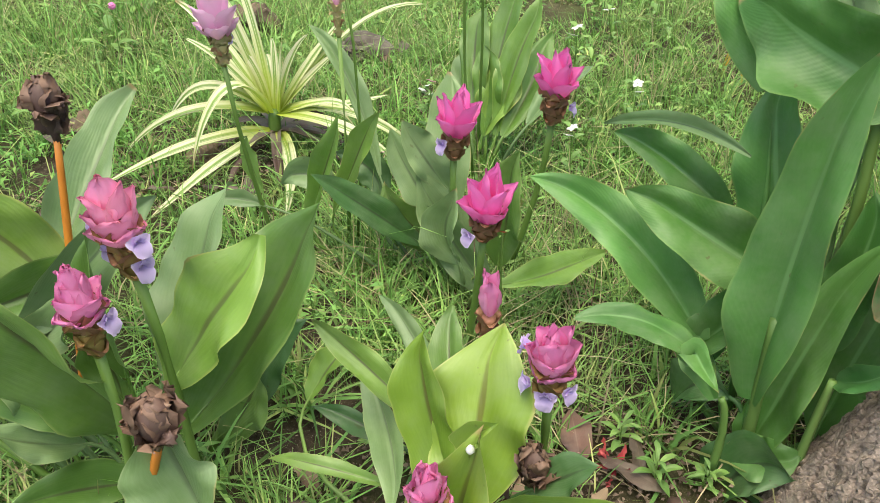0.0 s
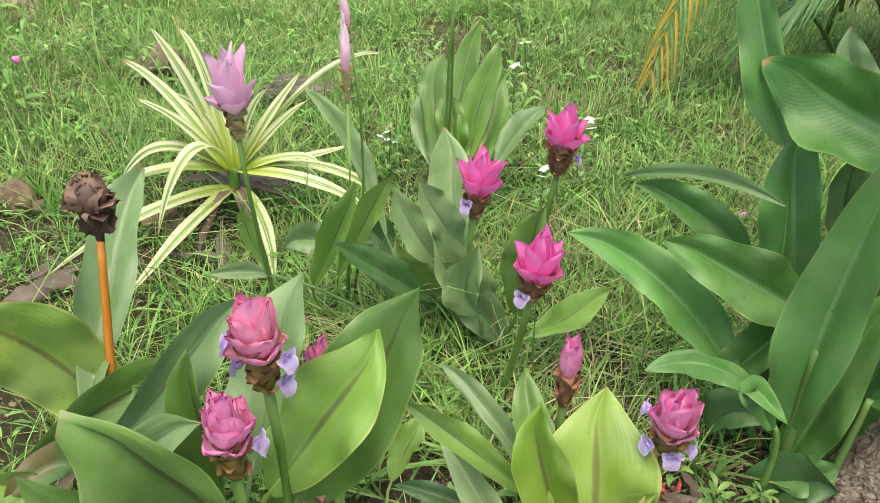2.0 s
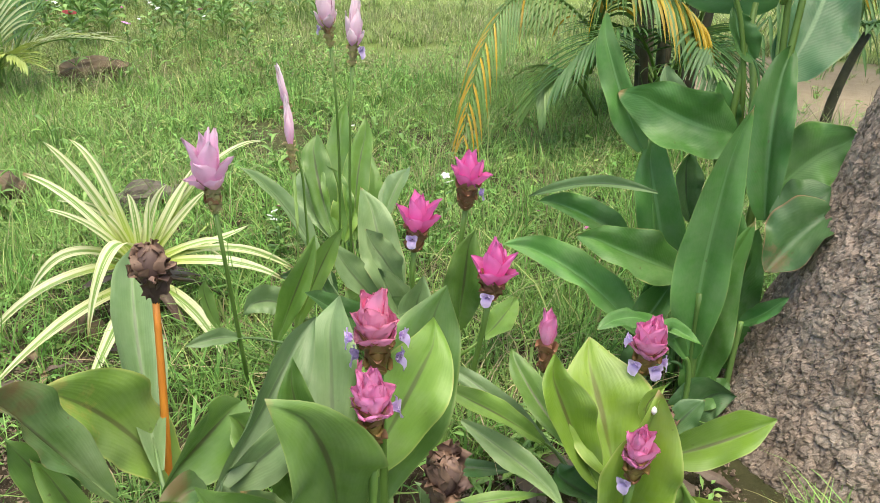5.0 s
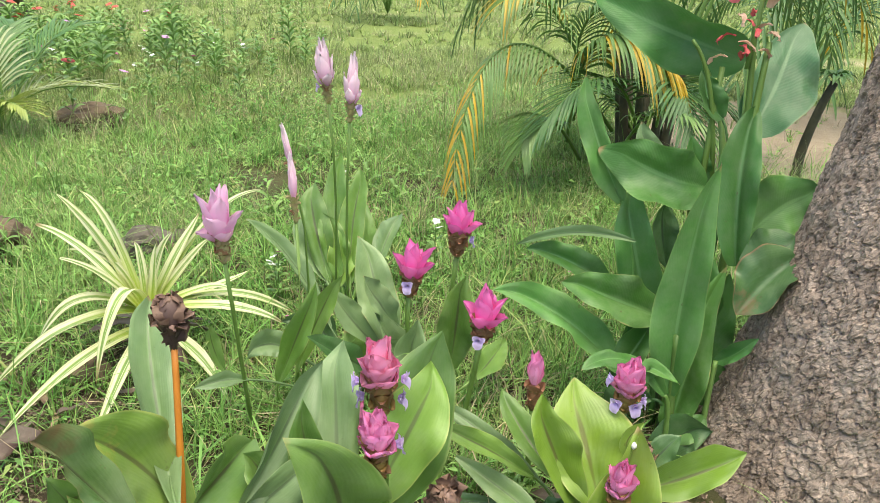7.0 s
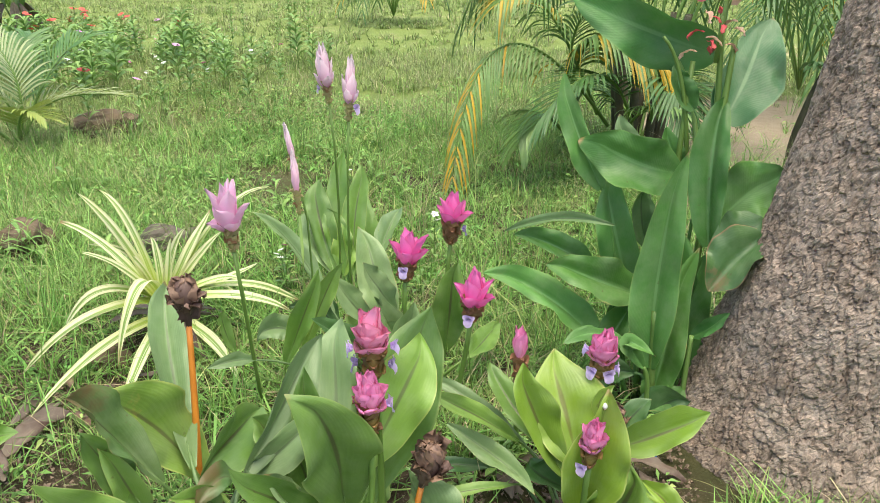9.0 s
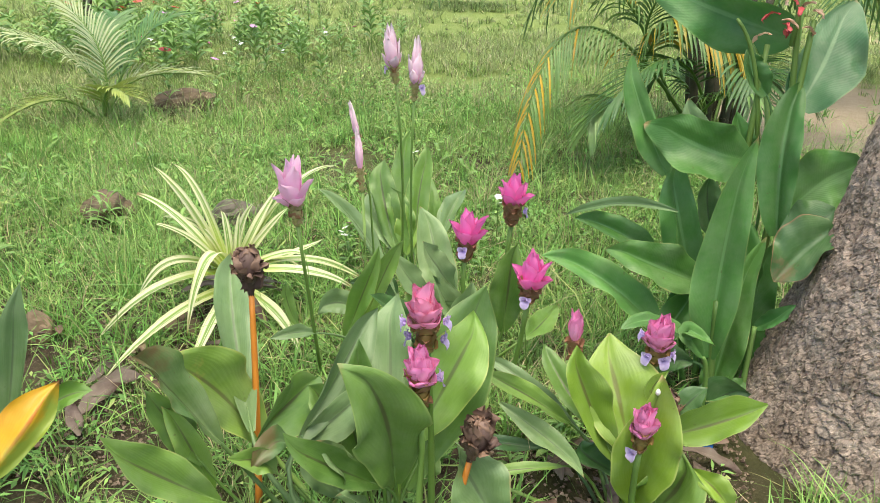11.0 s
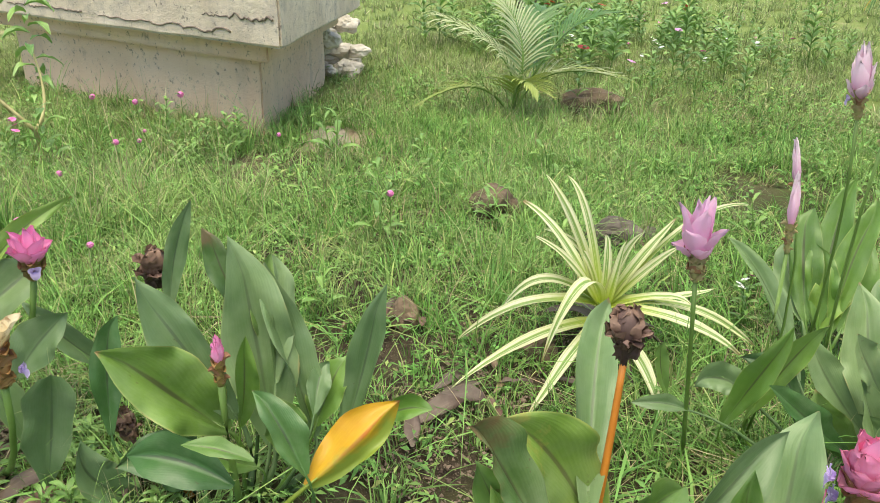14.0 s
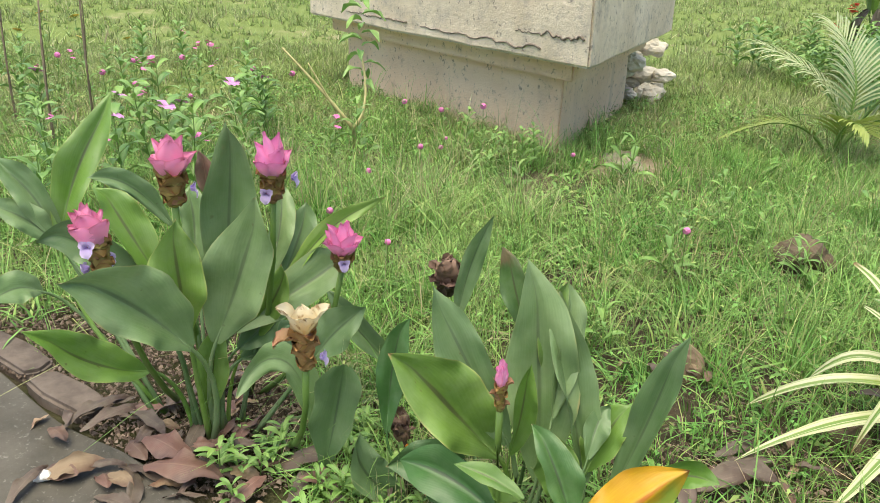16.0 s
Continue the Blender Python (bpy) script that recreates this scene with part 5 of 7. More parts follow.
# ---------------------------------------------------------------- flower spikes
spike(tulip_front, (-0.085, 0.994, 0.53), ROSE, 0.072, 0.074, 0.062, (-0.05, -0.1), (-0.08, 1.02), blossoms=((22, -0.010, 0.018), (215, -0.010, 0.017), (18, -0.045, 0.018), (208, -0.042, 0.018)), open_out=8)
spike(tulip_front, (-0.082, 0.928, 0.455), PINK, 0.064, 0.062, 0.062, (0, -0.06), (-0.10, 0.92), blossoms=((15, -0.012, 0.018),), open_out=5)
spike(tulip_front, (-0.150, 1.231, 0.275), PINK, 0.07, 0.04, 0.03, (0, 0), blossoms=())
dead_spike(tulip_front, (-0.445, 1.147, 0.53), 0.052, (-0.447, 1.07), (0.0, 0.0))
dead_spike(tulip_front, (0.018, 0.922, 0.337), 0.05, (-0.07, 0.87), (0.25, -0.1))
spike(tulip_lime, (0.356, 1.23, 0.377), PINK, 0.066, 0.072, 0.05, (0.02, -0.1), (0.36, 1.25), blossoms=((-150, -0.03, 0.017), (-85, -0.03, 0.018), (-30, -0.028, 0.016), (170, 0.012, 0.016)), open_out=6)
spike(tulip_lime, (0.31, 1.04, 0.30), PINK, 0.06, 0.056, 0.05, (0.05, -0.1), (0.31, 1.06), blossoms=((200, -0.05, 0.016),), open_out=0)
spike(tulip_lime, (0.2, 1.355, 0.31), PINK, 0.08, 0.066, 0.055, (0, 0), (0.2, 1.36), open_out=52, whorls=1, slim=True, bracts=RUSSET)
dead_spike(tulip_lime, (0.378, 1.17, 0.262), 0.038, (0.36, 1.16), (0.1, 0))
spike(tulip_middle, (-0.061, 1.671, 0.41), HOT, 0.09, 0.084, 0.055, (0.12, -0.06), (-0.03, 1.72), blossoms=((195, -0.022, 0.018),), open_out=19, whorls=3, bracts=RUSSET)
spike(tulip_middle, (0.049, 1.834, 0.457), HOT, 0.088, 0.084, 0.062, (0.06, -0.08), (-0.02, 1.82), blossoms=((-25, -0.03, 0.018),), open_out=19, whorls=3, bracts=RUSSET)
spike(tulip_middle, (0.103, 1.505, 0.37), HOT, 0.092, 0.088, 0.045, (0.1, -0.08), (0.05, 1.55), blossoms=((205, -0.03, 0.018),), open_out=19, whorls=3, bracts=RUSSET)
spike(tulip_middle, (-0.459, 1.49, 0.575), BLUSH, 0.108, 0.082, 0.06, (-0.08, 0.0), (-0.44, 1.57), blossoms=((200, -0.03, 0.012),), open_out=24, thick=0.0045, slim=True, bracts=SAGE)
spike(tulip_middle, (-0.339, 1.676, 0.60), PALE, 0.10, 0.034, 0.06, (-0.05, 0.02), (-0.36, 1.7), open_out=-6, thick=0.004, whorls=2, slim=True, bracts=SAGE)
spike(tulip_middle, (-0.352, 1.70, 0.668), PALE, 0.085, 0.026, 0.03, (-0.22, 0.02), (-0.355, 1.72), open_out=-8, thick=0.003, whorls=2, slim=True, bracts=SAGE)
spike(tulip_far, (-0.335, 2.16, 0.79), PALE, 0.12, 0.062, 0.06, (-0.1, 0), (-0.33, 2.2), blossoms=((-60, -0.02, 0.014),), open_out=4, thick=0.0036, slim=True, bracts=SAGE)
spike(tulip_far, (-0.235, 1.98, 0.775), PALE, 0.115, 0.05, 0.06, (0.08, 0), (-0.27, 2.1), blossoms=((-120, -0.03, 0.018),), open_out=-4, thick=0.0036, slim=True, bracts=SAGE)
spike(tulip_yellowing, (-1.084, 0.86, 0.386), PINK, 0.05, 0.036, 0.05, (0, 0), (-1.09, 0.88), open_out=-10, whorls=2)
dead_spike(tulip_yellowing, (-1.52, 1.037, 0.385), 0.06, (-1.50, 0.98), (0.15, 0.1), 0.005)
dead_spike(tulip_yellowing, (-1.385, 0.83, 0.13), 0.04, (-1.22, 0.86), (-0.6, 0.0), 0.005)
spike(tulip_tall, (-1.608, 0.662, 0.672), PINK, 0.082, 0.092, 0.06, (0.05, 0), (-1.86, 0.66), blossoms=((-40, -0.012, 0.019), (-130, -0.04, 0.018)), open_out=24, whorls=3)
spike(tulip_tall, (-1.585, 0.804, 0.478), PINK, 0.075, 0.085, 0.045, (0.15, 0), (-1.84, 0.68), blossoms=((-110, -0.02, 0.016),), open_out=22, whorls=3)
spike(tulip_tall, (-1.658, 0.478, 0.685), ROSE, 0.082, 0.092, 0.065, (0.0, 0), (-1.9, 0.58), blossoms=((-10, -0.025, 0.018), (-110, -0.04, 0.018)), open_out=20, whorls=3)
spike(tulip_tall, (-1.664, 0.321, 0.565), ROSE, 0.08, 0.08, 0.055, (-0.25, -0.15), (-1.9, 0.5), blossoms=((30, -0.005, 0.019), (-60, -0.05, 0.019), (-150, -0.045, 0.018)), open_out=14, whorls=3)
faded = spike(tulip_tall, (-1.347, 0.607, 0.44), None, 0.075, 0.08, 0.07, (0, 0), (-1.6, 0.66), blossoms=((-130, -0.05, 0.018),), bracts=DRY_BRACT)
top = Matrix.Translation(Vector((-1.347, 0.607, 0.415)) - Vector((-1.72, 0.53, 0)))
for a, long, wide, out in ((66, 0.068, 0.062, 34), (250, 0.07, 0.064, 32), (-20, 0.045, 0.05, 20), (160, 0.05, 0.05, 10)):
    petal("faded_bract", faded, top, CREAM, radians(a), 0.006, 0, long, wide, (out + 12, out - 6, out + 18), 0.45, ragged=0.0025, blunt=0.55, rows=11, columns=9)
petal("curled_bract", faded, top, RUSSET, radians(250), 0.012, -0.012, 0.05, 0.045, (60, 95, 150), 0.5, ragged=0.003, blunt=0.5, rows=11, columns=9)

# canna stems and its withered flower
for foot, mid, top, r in (((0.60, 1.66), (0.60, 1.68, 0.3), (0.57, 1.72, 0.62), 0.010), ((0.66, 1.70), (0.70, 1.76, 0.5), (0.73, 1.80, 0.92), 0.010),
                          ((0.62, 1.74), (0.62, 1.78, 0.45), (0.64, 1.82, 0.86), 0.009)):
    tube("stem", ((*foot, -0.02), mid, top), r * 1.2, r * 0.7, STALK, canna_lily)
canna_flower = mesh_object("withered_flower", *tube_geometry([Vector((0.125, 0.17, 0.86)), Vector((0.135, 0.18, 0.95)), Vector((0.14, 0.18, 1.05))], [0.006, 0.007, 0.005], 7)[:2], STALK, canna_lily)
for k in range(20):
    fresh = k > 11
    own = Matrix.Translation((0.12 + rnd.uniform(-0.045, 0.05), 0.18 + rnd.uniform(-0.03, 0.03), 0.885 + 0.009 * k))
    petal("petal" if fresh else "withered_petal", canna_flower, own, (CANNA_PINK if k % 3 else FADED) if fresh else (FALLEN_RED if k % 2 else FADED), rnd.uniform(0, 6), 0.004, 0, rnd.uniform(0.03, 0.055), 0.034 if fresh else 0.014,
          (20, 45, 85) if fresh else (60, 110, 150), 0.5, ragged=0.004)
tube("flower_stem", ((0.653, 1.8, 0.55), (0.618, 1.8, 0.79), (0.556, 1.8, 0.92)), 0.007, 0.004, STALK, canna_lily)
tube("flower_stem", ((0.72, 1.8, 0.6), (0.705, 1.8, 0.8), (0.69, 1.8, 0.97)), 0.009, 0.006, STALK, canna_lily)


tube("stem", ((0.565, 1.570, -0.076), (0.557, 1.570, 0.104), (0.546, 1.570, 0.293)), 0.011, 0.0083, PALE_STEM, canna_lily, "thick pale green stem")
tube("stem", ((0.637, 1.560, 0.034), (0.638, 1.560, 0.139), (0.641, 1.560, 0.232)), 0.008, 0.0060, PALE_STEM, canna_lily, "thick pale green stem")
tube("stem", ((0.530, 1.500, 0.036), (0.528, 1.500, 0.131), (0.514, 1.500, 0.176)), 0.007, 0.0053, PALE_STEM, canna_lily, "thick pale green stem")
tube("stem", ((0.606, 1.620, 0.015), (0.604, 1.620, 0.085), (0.599, 1.620, 0.161)), 0.008, 0.0060, PALE_STEM, canna_lily, "thick pale green stem")
tube("stem", ((0.663, 1.785, 0.572), (0.664, 1.850, 0.738), (0.594, 1.913, 0.899)), 0.009, 0.006, PALE_STEM, canna_lily)
tube("stem", ((0.727, 1.805, 0.566), (0.733, 1.886, 0.772), (0.752, 1.963, 0.968)), 0.009, 0.006, PALE_STEM, canna_lily)


# ---------------------------------------------------------------- striped strap-leaved plant
strap_plant = thing("striped_strap_plant", (-0.86, 1.93, 0), "cream-and-green striped strap-leaved rosette plant", "plant")


STRAP_HEART = Vector((-0.82, 1.95, 0.125))


def strap(mid, tip, width=0.034, face=None, low=0.0):
    """A striped leaf that rises from the heart of the rosette and arches to its tip."""
    mid, tip = Vector(mid), Vector(tip)
    flat = Vector((mid.x - STRAP_HEART.x, mid.y - STRAP_HEART.y, 0))
    base = STRAP_HEART - Vector((0, 0, low)) + (flat.normalized() * 0.014 if flat.length > 0.001 else Vector())
    if face is None:
        face = Vector((0, 0, 1)) - flat.normalized() * 0.5 + Vector((0.15, -0.35, 0))
    leaf(strap_plant, STRIPED, base, mid, tip, width, face, None, 0.5, 0.02, "strap", "strap_leaf")


tube("stem", ((-0.83, 1.95, -0.02), (-0.825, 1.95, 0.06), (-0.82, 1.95, 0.13)), 0.022, 0.016, STALK, strap_plant, "short pale green stem")
strap((-0.94, 1.95, 0.35), (-1.041, 1.962, 0.461), 0.036)
strap((-0.916, 1.993, 0.364), (-1.006, 2.02, 0.451), 0.027)
strap((-0.933, 1.899, 0.302), (-1.045, 1.873, 0.406), 0.036)
strap((-0.899, 1.881, 0.255), (-0.977, 1.826, 0.328), 0.034)
strap((-0.899, 1.946, 0.271), (-1.007, 1.922, 0.311), 0.024)
strap((-0.758, 2.039, 0.254), (-0.696, 2.109, 0.362), 0.034)
strap((-0.726, 2.02, 0.237), (-0.656, 2.071, 0.311), 0.036)
strap((-0.677, 2.138, 0.336), (-0.559, 2.275, 0.384), 0.022)
strap((-0.788, 1.961, 0.253), (-0.781, 1.964, 0.325), 0.034)
strap((-0.836, 1.984, 0.247), (-0.849, 2.0, 0.313), 0.026)
strap((-0.80, 2.0, 0.24), (-0.765, 2.04, 0.33), 0.03)
strap((-0.955, 1.857, 0.197), (-1.042, 1.787, 0.115), 0.034)
strap((-0.984, 1.79, 0.135), (-1.128, 1.685, 0.02), 0.036)
strap((-0.823, 1.80, 0.235), (-0.871, 1.686, 0.045), 0.038, (0.1, -0.4, 1))
strap((-0.915, 1.725, 0.085), (-1.006, 1.46, 0.025), 0.036, None, 0.05)
strap((-0.80, 1.72, 0.07), (-0.782, 1.477, 0.025), 0.040, None, 0.05)
strap((-0.664, 1.992, 0.18), (-0.597, 1.999, 0.167), 0.030)
strap((-0.60, 2.028, 0.15), (-0.436, 2.089, 0.053), 0.036)
strap((-0.60, 1.962, 0.14), (-0.449, 1.996, 0.075), 0.034)
strap((-0.658, 1.831, 0.065), (-0.514, 1.653, 0.02), 0.036, None, 0.05)
strap((-0.653, 2.072, 0.15), (-0.571, 2.14, 0.175), 0.026)
strap((-0.695, 2.0, 0.155), (-0.62, 2.054, 0.094), 0.030)
strap((-0.90, 2.02, 0.22), (-0.99, 2.10, 0.20), 0.028)
for k in range(9):
    a = 2.4 * k + 0.7
    far = 0.2 + 0.02 * (k % 4)
    leaf(strap_plant, DEAD_LEAF, (-0.82, 1.95, 0.07), (-0.82 + 0.5 * far * math.cos(a), 1.95 + 0.5 * far * math.sin(a), 0.07), (-0.82 + far * math.cos(a), 1.95 + far * math.sin(a), 0.012),
         0.034, (0, 0, 1), None, 0.5, 0.1, "strap", "dead_strap_leaf")


# ---------------------------------------------------------------- palms
def frond(palm, base, mid, tip, leaflet, kind, count=24, side_up=0.2, tip_kind=None, droop=0.5, start=0.22, wide=0.016, yellow=3.0):
    o = place_of(palm)
    b, m, t = Vector(base) - o, Vector(mid) - o, Vector(tip) - o
    line = [bend(b, m, t, i / 14) for i in range(15)]
    v, f, uv = tube_geometry(line, [0.009 * (1 - 0.85 * i / 14) + 0.001 for i in range(15)], 6)
    stem = mesh_object("frond", v, f, STALK, palm, "", uv)
    groups = {}
    for i in range(count):
        s = start + (1 - start) * i / (count - 1)
        p = bend(b, m, t, s)
        way = (bend(b, m, t, min(1, s + 0.02)) - bend(b, m, t, max(0, s - 0.02))).normalized()
        across = way.cross(Vector((0, 0, 1)))
        across = across.normalized() if across.length > 0.05 else Vector((1, 0, 0))
        up = across.cross(way).normalized()
        for sign in (-1, 1):
            long = leaflet * (0.55 + 0.45 * math.sin(math.pi * (0.15 + 0.8 * s))) * rnd.uniform(0.88, 1.1)
            aim = (across * sign * (1.0 - 0.45 * s) + way * (0.55 + 0.5 * s) + up * (side_up + rnd.uniform(-0.08, 0.08))).normalized()
            q0, q1 = p, p + aim * long * 0.55 + Vector((0, 0, -droop * long * 0.10))
            q2 = p + aim * long * 0.95 + Vector((0, 0, -droop * long * 0.45))
            vv, uu = blade_geometry(q0, q1, q2, wide * rnd.uniform(0.85, 1.1), (up * 0.8 + across * sign * 0.1 + Vector((0, 0, 0.4))), 0.5, 0, "strap", 7, 3)
            key = tip_kind if tip_kind and rnd.random() < 0.75 * s ** yellow else kind
            g = groups.setdefault(key.name, (key, [], [], []))
            k = len(g[1])
            g[1].extend(vv)
            g[2].extend(tuple(n + k for n in f2) for f2 in sheet(7, 3))
            g[3].extend(uu)
    for key, vv, ff, uu in groups.values():
        tagged(mesh_object("leaflet_fan", vv, ff, key, stem, "yellowing leaflets" if key is PALM_YELLOW else "", uu), kind="stuff")


palm_dark = thing("areca_palm", (1.05, 4.0, 0), "bushy areca palm with arching fronds and yellowing leaflets", "palm")
for k in range(9):
    a = 0.7 * k
    tube("cane", ((1.05 + 0.10 * math.cos(a), 4.0 + 0.10 * math.sin(a), -0.02), (1.05 + 0.14 * math.cos(a), 4.0 + 0.14 * math.sin(a), 0.35), (1.05 + 0.2 * math.cos(a), 4.0 + 0.2 * math.sin(a), 0.8)), 0.03, 0.016, PALM_WOOD, palm_dark)
frond(palm_dark, (0.85, 3.85, 0.25), (0.30, 3.6, 0.69), (0.045, 3.3, 0.13), 0.20, PALM_FRESH, 36, -0.2, PALM_YELLOW, 2.2, wide=0.010, yellow=1.8)
frond(palm_dark, (0.62, 3.8, 0.2), (0.72, 3.68, 0.72), (1.05, 3.5, 0.58), 0.32, PALM_FRESH, 44, -0.1, PALM_YELLOW, 1.7, 0.25, wide=0.017, yellow=1.0)
frond(palm_dark, (0.65, 3.85, 0.3), (0.66, 3.75, 0.80), (0.92, 3.6, 0.82), 0.30, PALM_FRESH, 32, 0.0, None, 1.2, 0.3, wide=0.012)
frond(palm_dark, (0.8, 3.9, 0.3), (0.48, 3.75, 0.85), (0.25, 3.55, 0.88), 0.28, PALM_FRESH, 30, 0.0, PALM_YELLOW, 1.4, 0.3, wide=0.012, yellow=1.5)
frond(palm_dark, (0.9, 3.9, 0.1), (1.0, 3.55, 0.42), (1.2, 3.4, 0.34), 0.24, PALM_FRESH, 24, 0.1, None, 0.8, 0.3, wide=0.014)
frond(palm_dark, (0.7, 3.85, 0.1), (0.48, 3.6, 0.36), (0.36, 3.45, 0.26), 0.22, PALM_FRESH, 24, 0.1, None, 0.8, 0.3, wide=0.012)
frond(palm_dark, (1.0, 3.9, 0.2), (0.75, 3.6, 0.55), (0.45, 3.4, 0.38), 0.30, PALM_GREEN, 24, 0.1)
frond(palm_dark, (1.08, 3.9, 0.2), (1.05, 3.6, 0.55), (1.1, 3.35, 0.36), 0.30, PALM_GREEN, 24, 0.1)
for k in range(12):
    a = 0.27 * k - 0.1
    far = rnd.uniform(0.7, 1.1)
    frond(palm_dark, (1.05 + 0.15 * math.cos(a), 4.0 + 0.15 * math.sin(a), 0.5), (1.05 + far * 0.5 * math.cos(a), 4.0 + far * 0.5 * math.sin(a), rnd.uniform(1.0, 1.4)),
          (1.05 + far * math.cos(a), 4.0 + far * math.sin(a), rnd.uniform(0.5, 1.0)), 0.36, PALM_GREEN, 22, 0.0, PALM_YELLOW if k % 3 == 0 else None, 0.9)
for k in range(6):
    a = 0.6 * k - 0.1
    frond(palm_dark, (1.05, 4.0, 0.1), (1.05 + 0.22 * math.cos(a), 4.0 + 0.22 * math.sin(a), 0.4), (1.05 + 0.45 * math.cos(a), 4.0 + 0.45 * math.sin(a), 0.3), 0.24, PALM_GREEN, 18, 0.1)

palm_small = thing("young_palm", (-2.47, 4.2, 0), "young feathery palm rising from the grass", "palm")
frond(palm_small, (-2.47, 4.2, 0.05), (-2.52, 4.15, 0.36), (-2.84, 4.0, 0.58), 0.36, PALM_GREY, 30, 0.15, None, 0.8, 0.15, 0.010)
frond(palm_small, (-2.47, 4.2, 0.05), (-2.42, 4.2, 0.42), (-2.62, 4.25, 0.70), 0.32, PALM_GREY, 27, 0.2, None, 0.6, 0.2, 0.010)
frond(palm_small, (-2.44, 4.2, 0.05), (-2.28, 4.3, 0.27), (-1.95, 4.5, 0.27), 0.28, PALM_GREY, 24, 0.25, PALM_LIME, 0.4, 0.2, 0.012)
frond(palm_small, (-2.5, 4.18, 0.05), (-2.62, 4.0, 0.2), (-2.85, 3.85, 0.12), 0.2, PALM_LIME, 18, 0.2, None, 0.4)
frond(palm_small, (-2.47, 4.2, 0.05), (-2.36, 4.1, 0.24), (-2.2, 4.0, 0.24), 0.22, PALM_LIME, 20, 0.2, None, 0.4)
frond(palm_small, (-2.47, 4.25, 0.05), (-2.5, 4.4, 0.45), (-2.55, 4.7, 0.6), 0.28, PALM_GREEN, 22, 0.2, None, 0.4)
frond(palm_small, (-2.47, 4.25, 0.05), (-2.3, 4.4, 0.45), (-2.15, 4.65, 0.6), 0.28, PALM_GREEN, 22, 0.2, None, 0.4)

for px, py, sc in ((2.7, 5.9, 1.0), (-0.9, 12.2, 0.9)):
    far_palm = thing("areca_palm", (px, py, 0), "palm with drooping fronds at the lawn's edge", "palm")
    for k in range(11):
        a = 0.571 * k + px
        frond(far_palm, (px, py, 0.1), (px + 0.45 * sc * math.cos(a), py + 0.45 * sc * math.sin(a), 0.95 * sc + 0.2 * math.sin(3 * k)),
              (px + 0.95 * sc * math.cos(a), py + 0.95 * sc * math.sin(a), 0.45 * sc + 0.2 * math.sin(2 * k)), 0.34, PALM_GREEN, 18, 0.0, PALM_YELLOW if k % 4 == 0 else None, 0.9, wide=0.022)


# ---------------------------------------------------------------- herbs
def herb(name, label, height, pairs, leaf_long, petal_mat=None, petals=5, size=0.02, ball=False, group="", spread=1.0, tops=1):
    """A small upright herb with leaves in pairs and a flower on top."""
    plant = thing(name, (0, 0, -30), label, "flower" if petal_mat else "weed", group)
    o = Vector((0, 0, -30))
    sway = Vector((rnd.uniform(-0.03, 0.03), rnd.uniform(-0.03, 0.03), 0))
    tube("stem", (o, o + sway + Vector((0, 0, height * 0.5)), o + sway * 1.5 + Vector((0, 0, height))), 0.0028, 0.0016, STALK, plant, "", 5, 6)
    for k in range(pairs):
        s = 0.25 + 0.72 * k / max(1, pairs - 1)
        p = bend(o, o + sway + Vector((0, 0, height * 0.5)), o + sway * 1.5 + Vector((0, 0, height)), s)
        for j in range(2):
            a = k * 1.57 + j * 3.14 + rnd.uniform(-0.3, 0.3)
            long = leaf_long * rnd.uniform(0.75, 1.15) * (1.15 - 0.4 * s)
            d = Vector((math.cos(a), math.sin(a), 0))
            leaf(plant, HERB, p + d * 0.003, p + d * long * 0.5 * spread + Vector((0, 0, long * 0.35)), p + d * long * spread + Vector((0, 0, long * 0.3)), long * 0.36, (0, 0, 1), None, 0.3, 0.03)
    if petal_mat:
        for n in range(tops):
            top = o + sway * 1.5 + Vector((rnd.uniform(-0.05, 0.05) * (n > 0), rnd.uniform(-0.05, 0.05) * (n > 0), height - 0.02 * n))
            if ball:
                bm = bmesh.new()
                bmesh.ops.create_icosphere(bm, subdivisions=3, radius=size)
                for v in bm.verts:
                    v.co *= 1 + 0.22 * noise.noise(v.co * 260)
                    v.co.z *= 0.95
                    v.co += top - o
                data = bpy.data.meshes.new("flower_ball")
                bm.to_mesh(data)
                bm.free()
                data.materials.append(petal_mat)
                head = new("flower_ball", data)
                head.parent = plant
            else:
                head_m = Matrix.Translation(top - o) @ Euler((rnd.uniform(-0.7, 0.3), rnd.uniform(-0.4, 0.4), 0)).to_matrix().to_4x4()
                for j in range(petals):
                    petal("petal", plant, head_m, petal_mat, 6.283 * j / petals, 0.002, 0, size, size * 0.85, (50, 78, 95), 0.1, rows=5, columns=4, blunt=0.4)
    return plant


def scatter(master, places):
    """Copies of a herb at (x, y, size, turn)."""
    for k, (x, y, size, turn) in enumerate(places):
        m = Matrix.Translation((x, y, 0)) @ Matrix.Rotation(turn, 4, "Z") @ Matrix.Scale(size, 4)
        if k == 0:
            master.matrix_basis = m
        else:
            copy_thing(master, Matrix.Translation((x, y, 0)) @ Matrix.Rotation(turn, 4, "Z")).scale = (size, size, size)


def spots(count, x0, x1, y0, y1, seed, s0=0.8, s1=1.2):
    r = random.Random(seed)
    return [(r.uniform(x0, x1), r.uniform(y0, y1), r.uniform(s0, s1), r.uniform(0, 6.28)) for _ in range(count)]


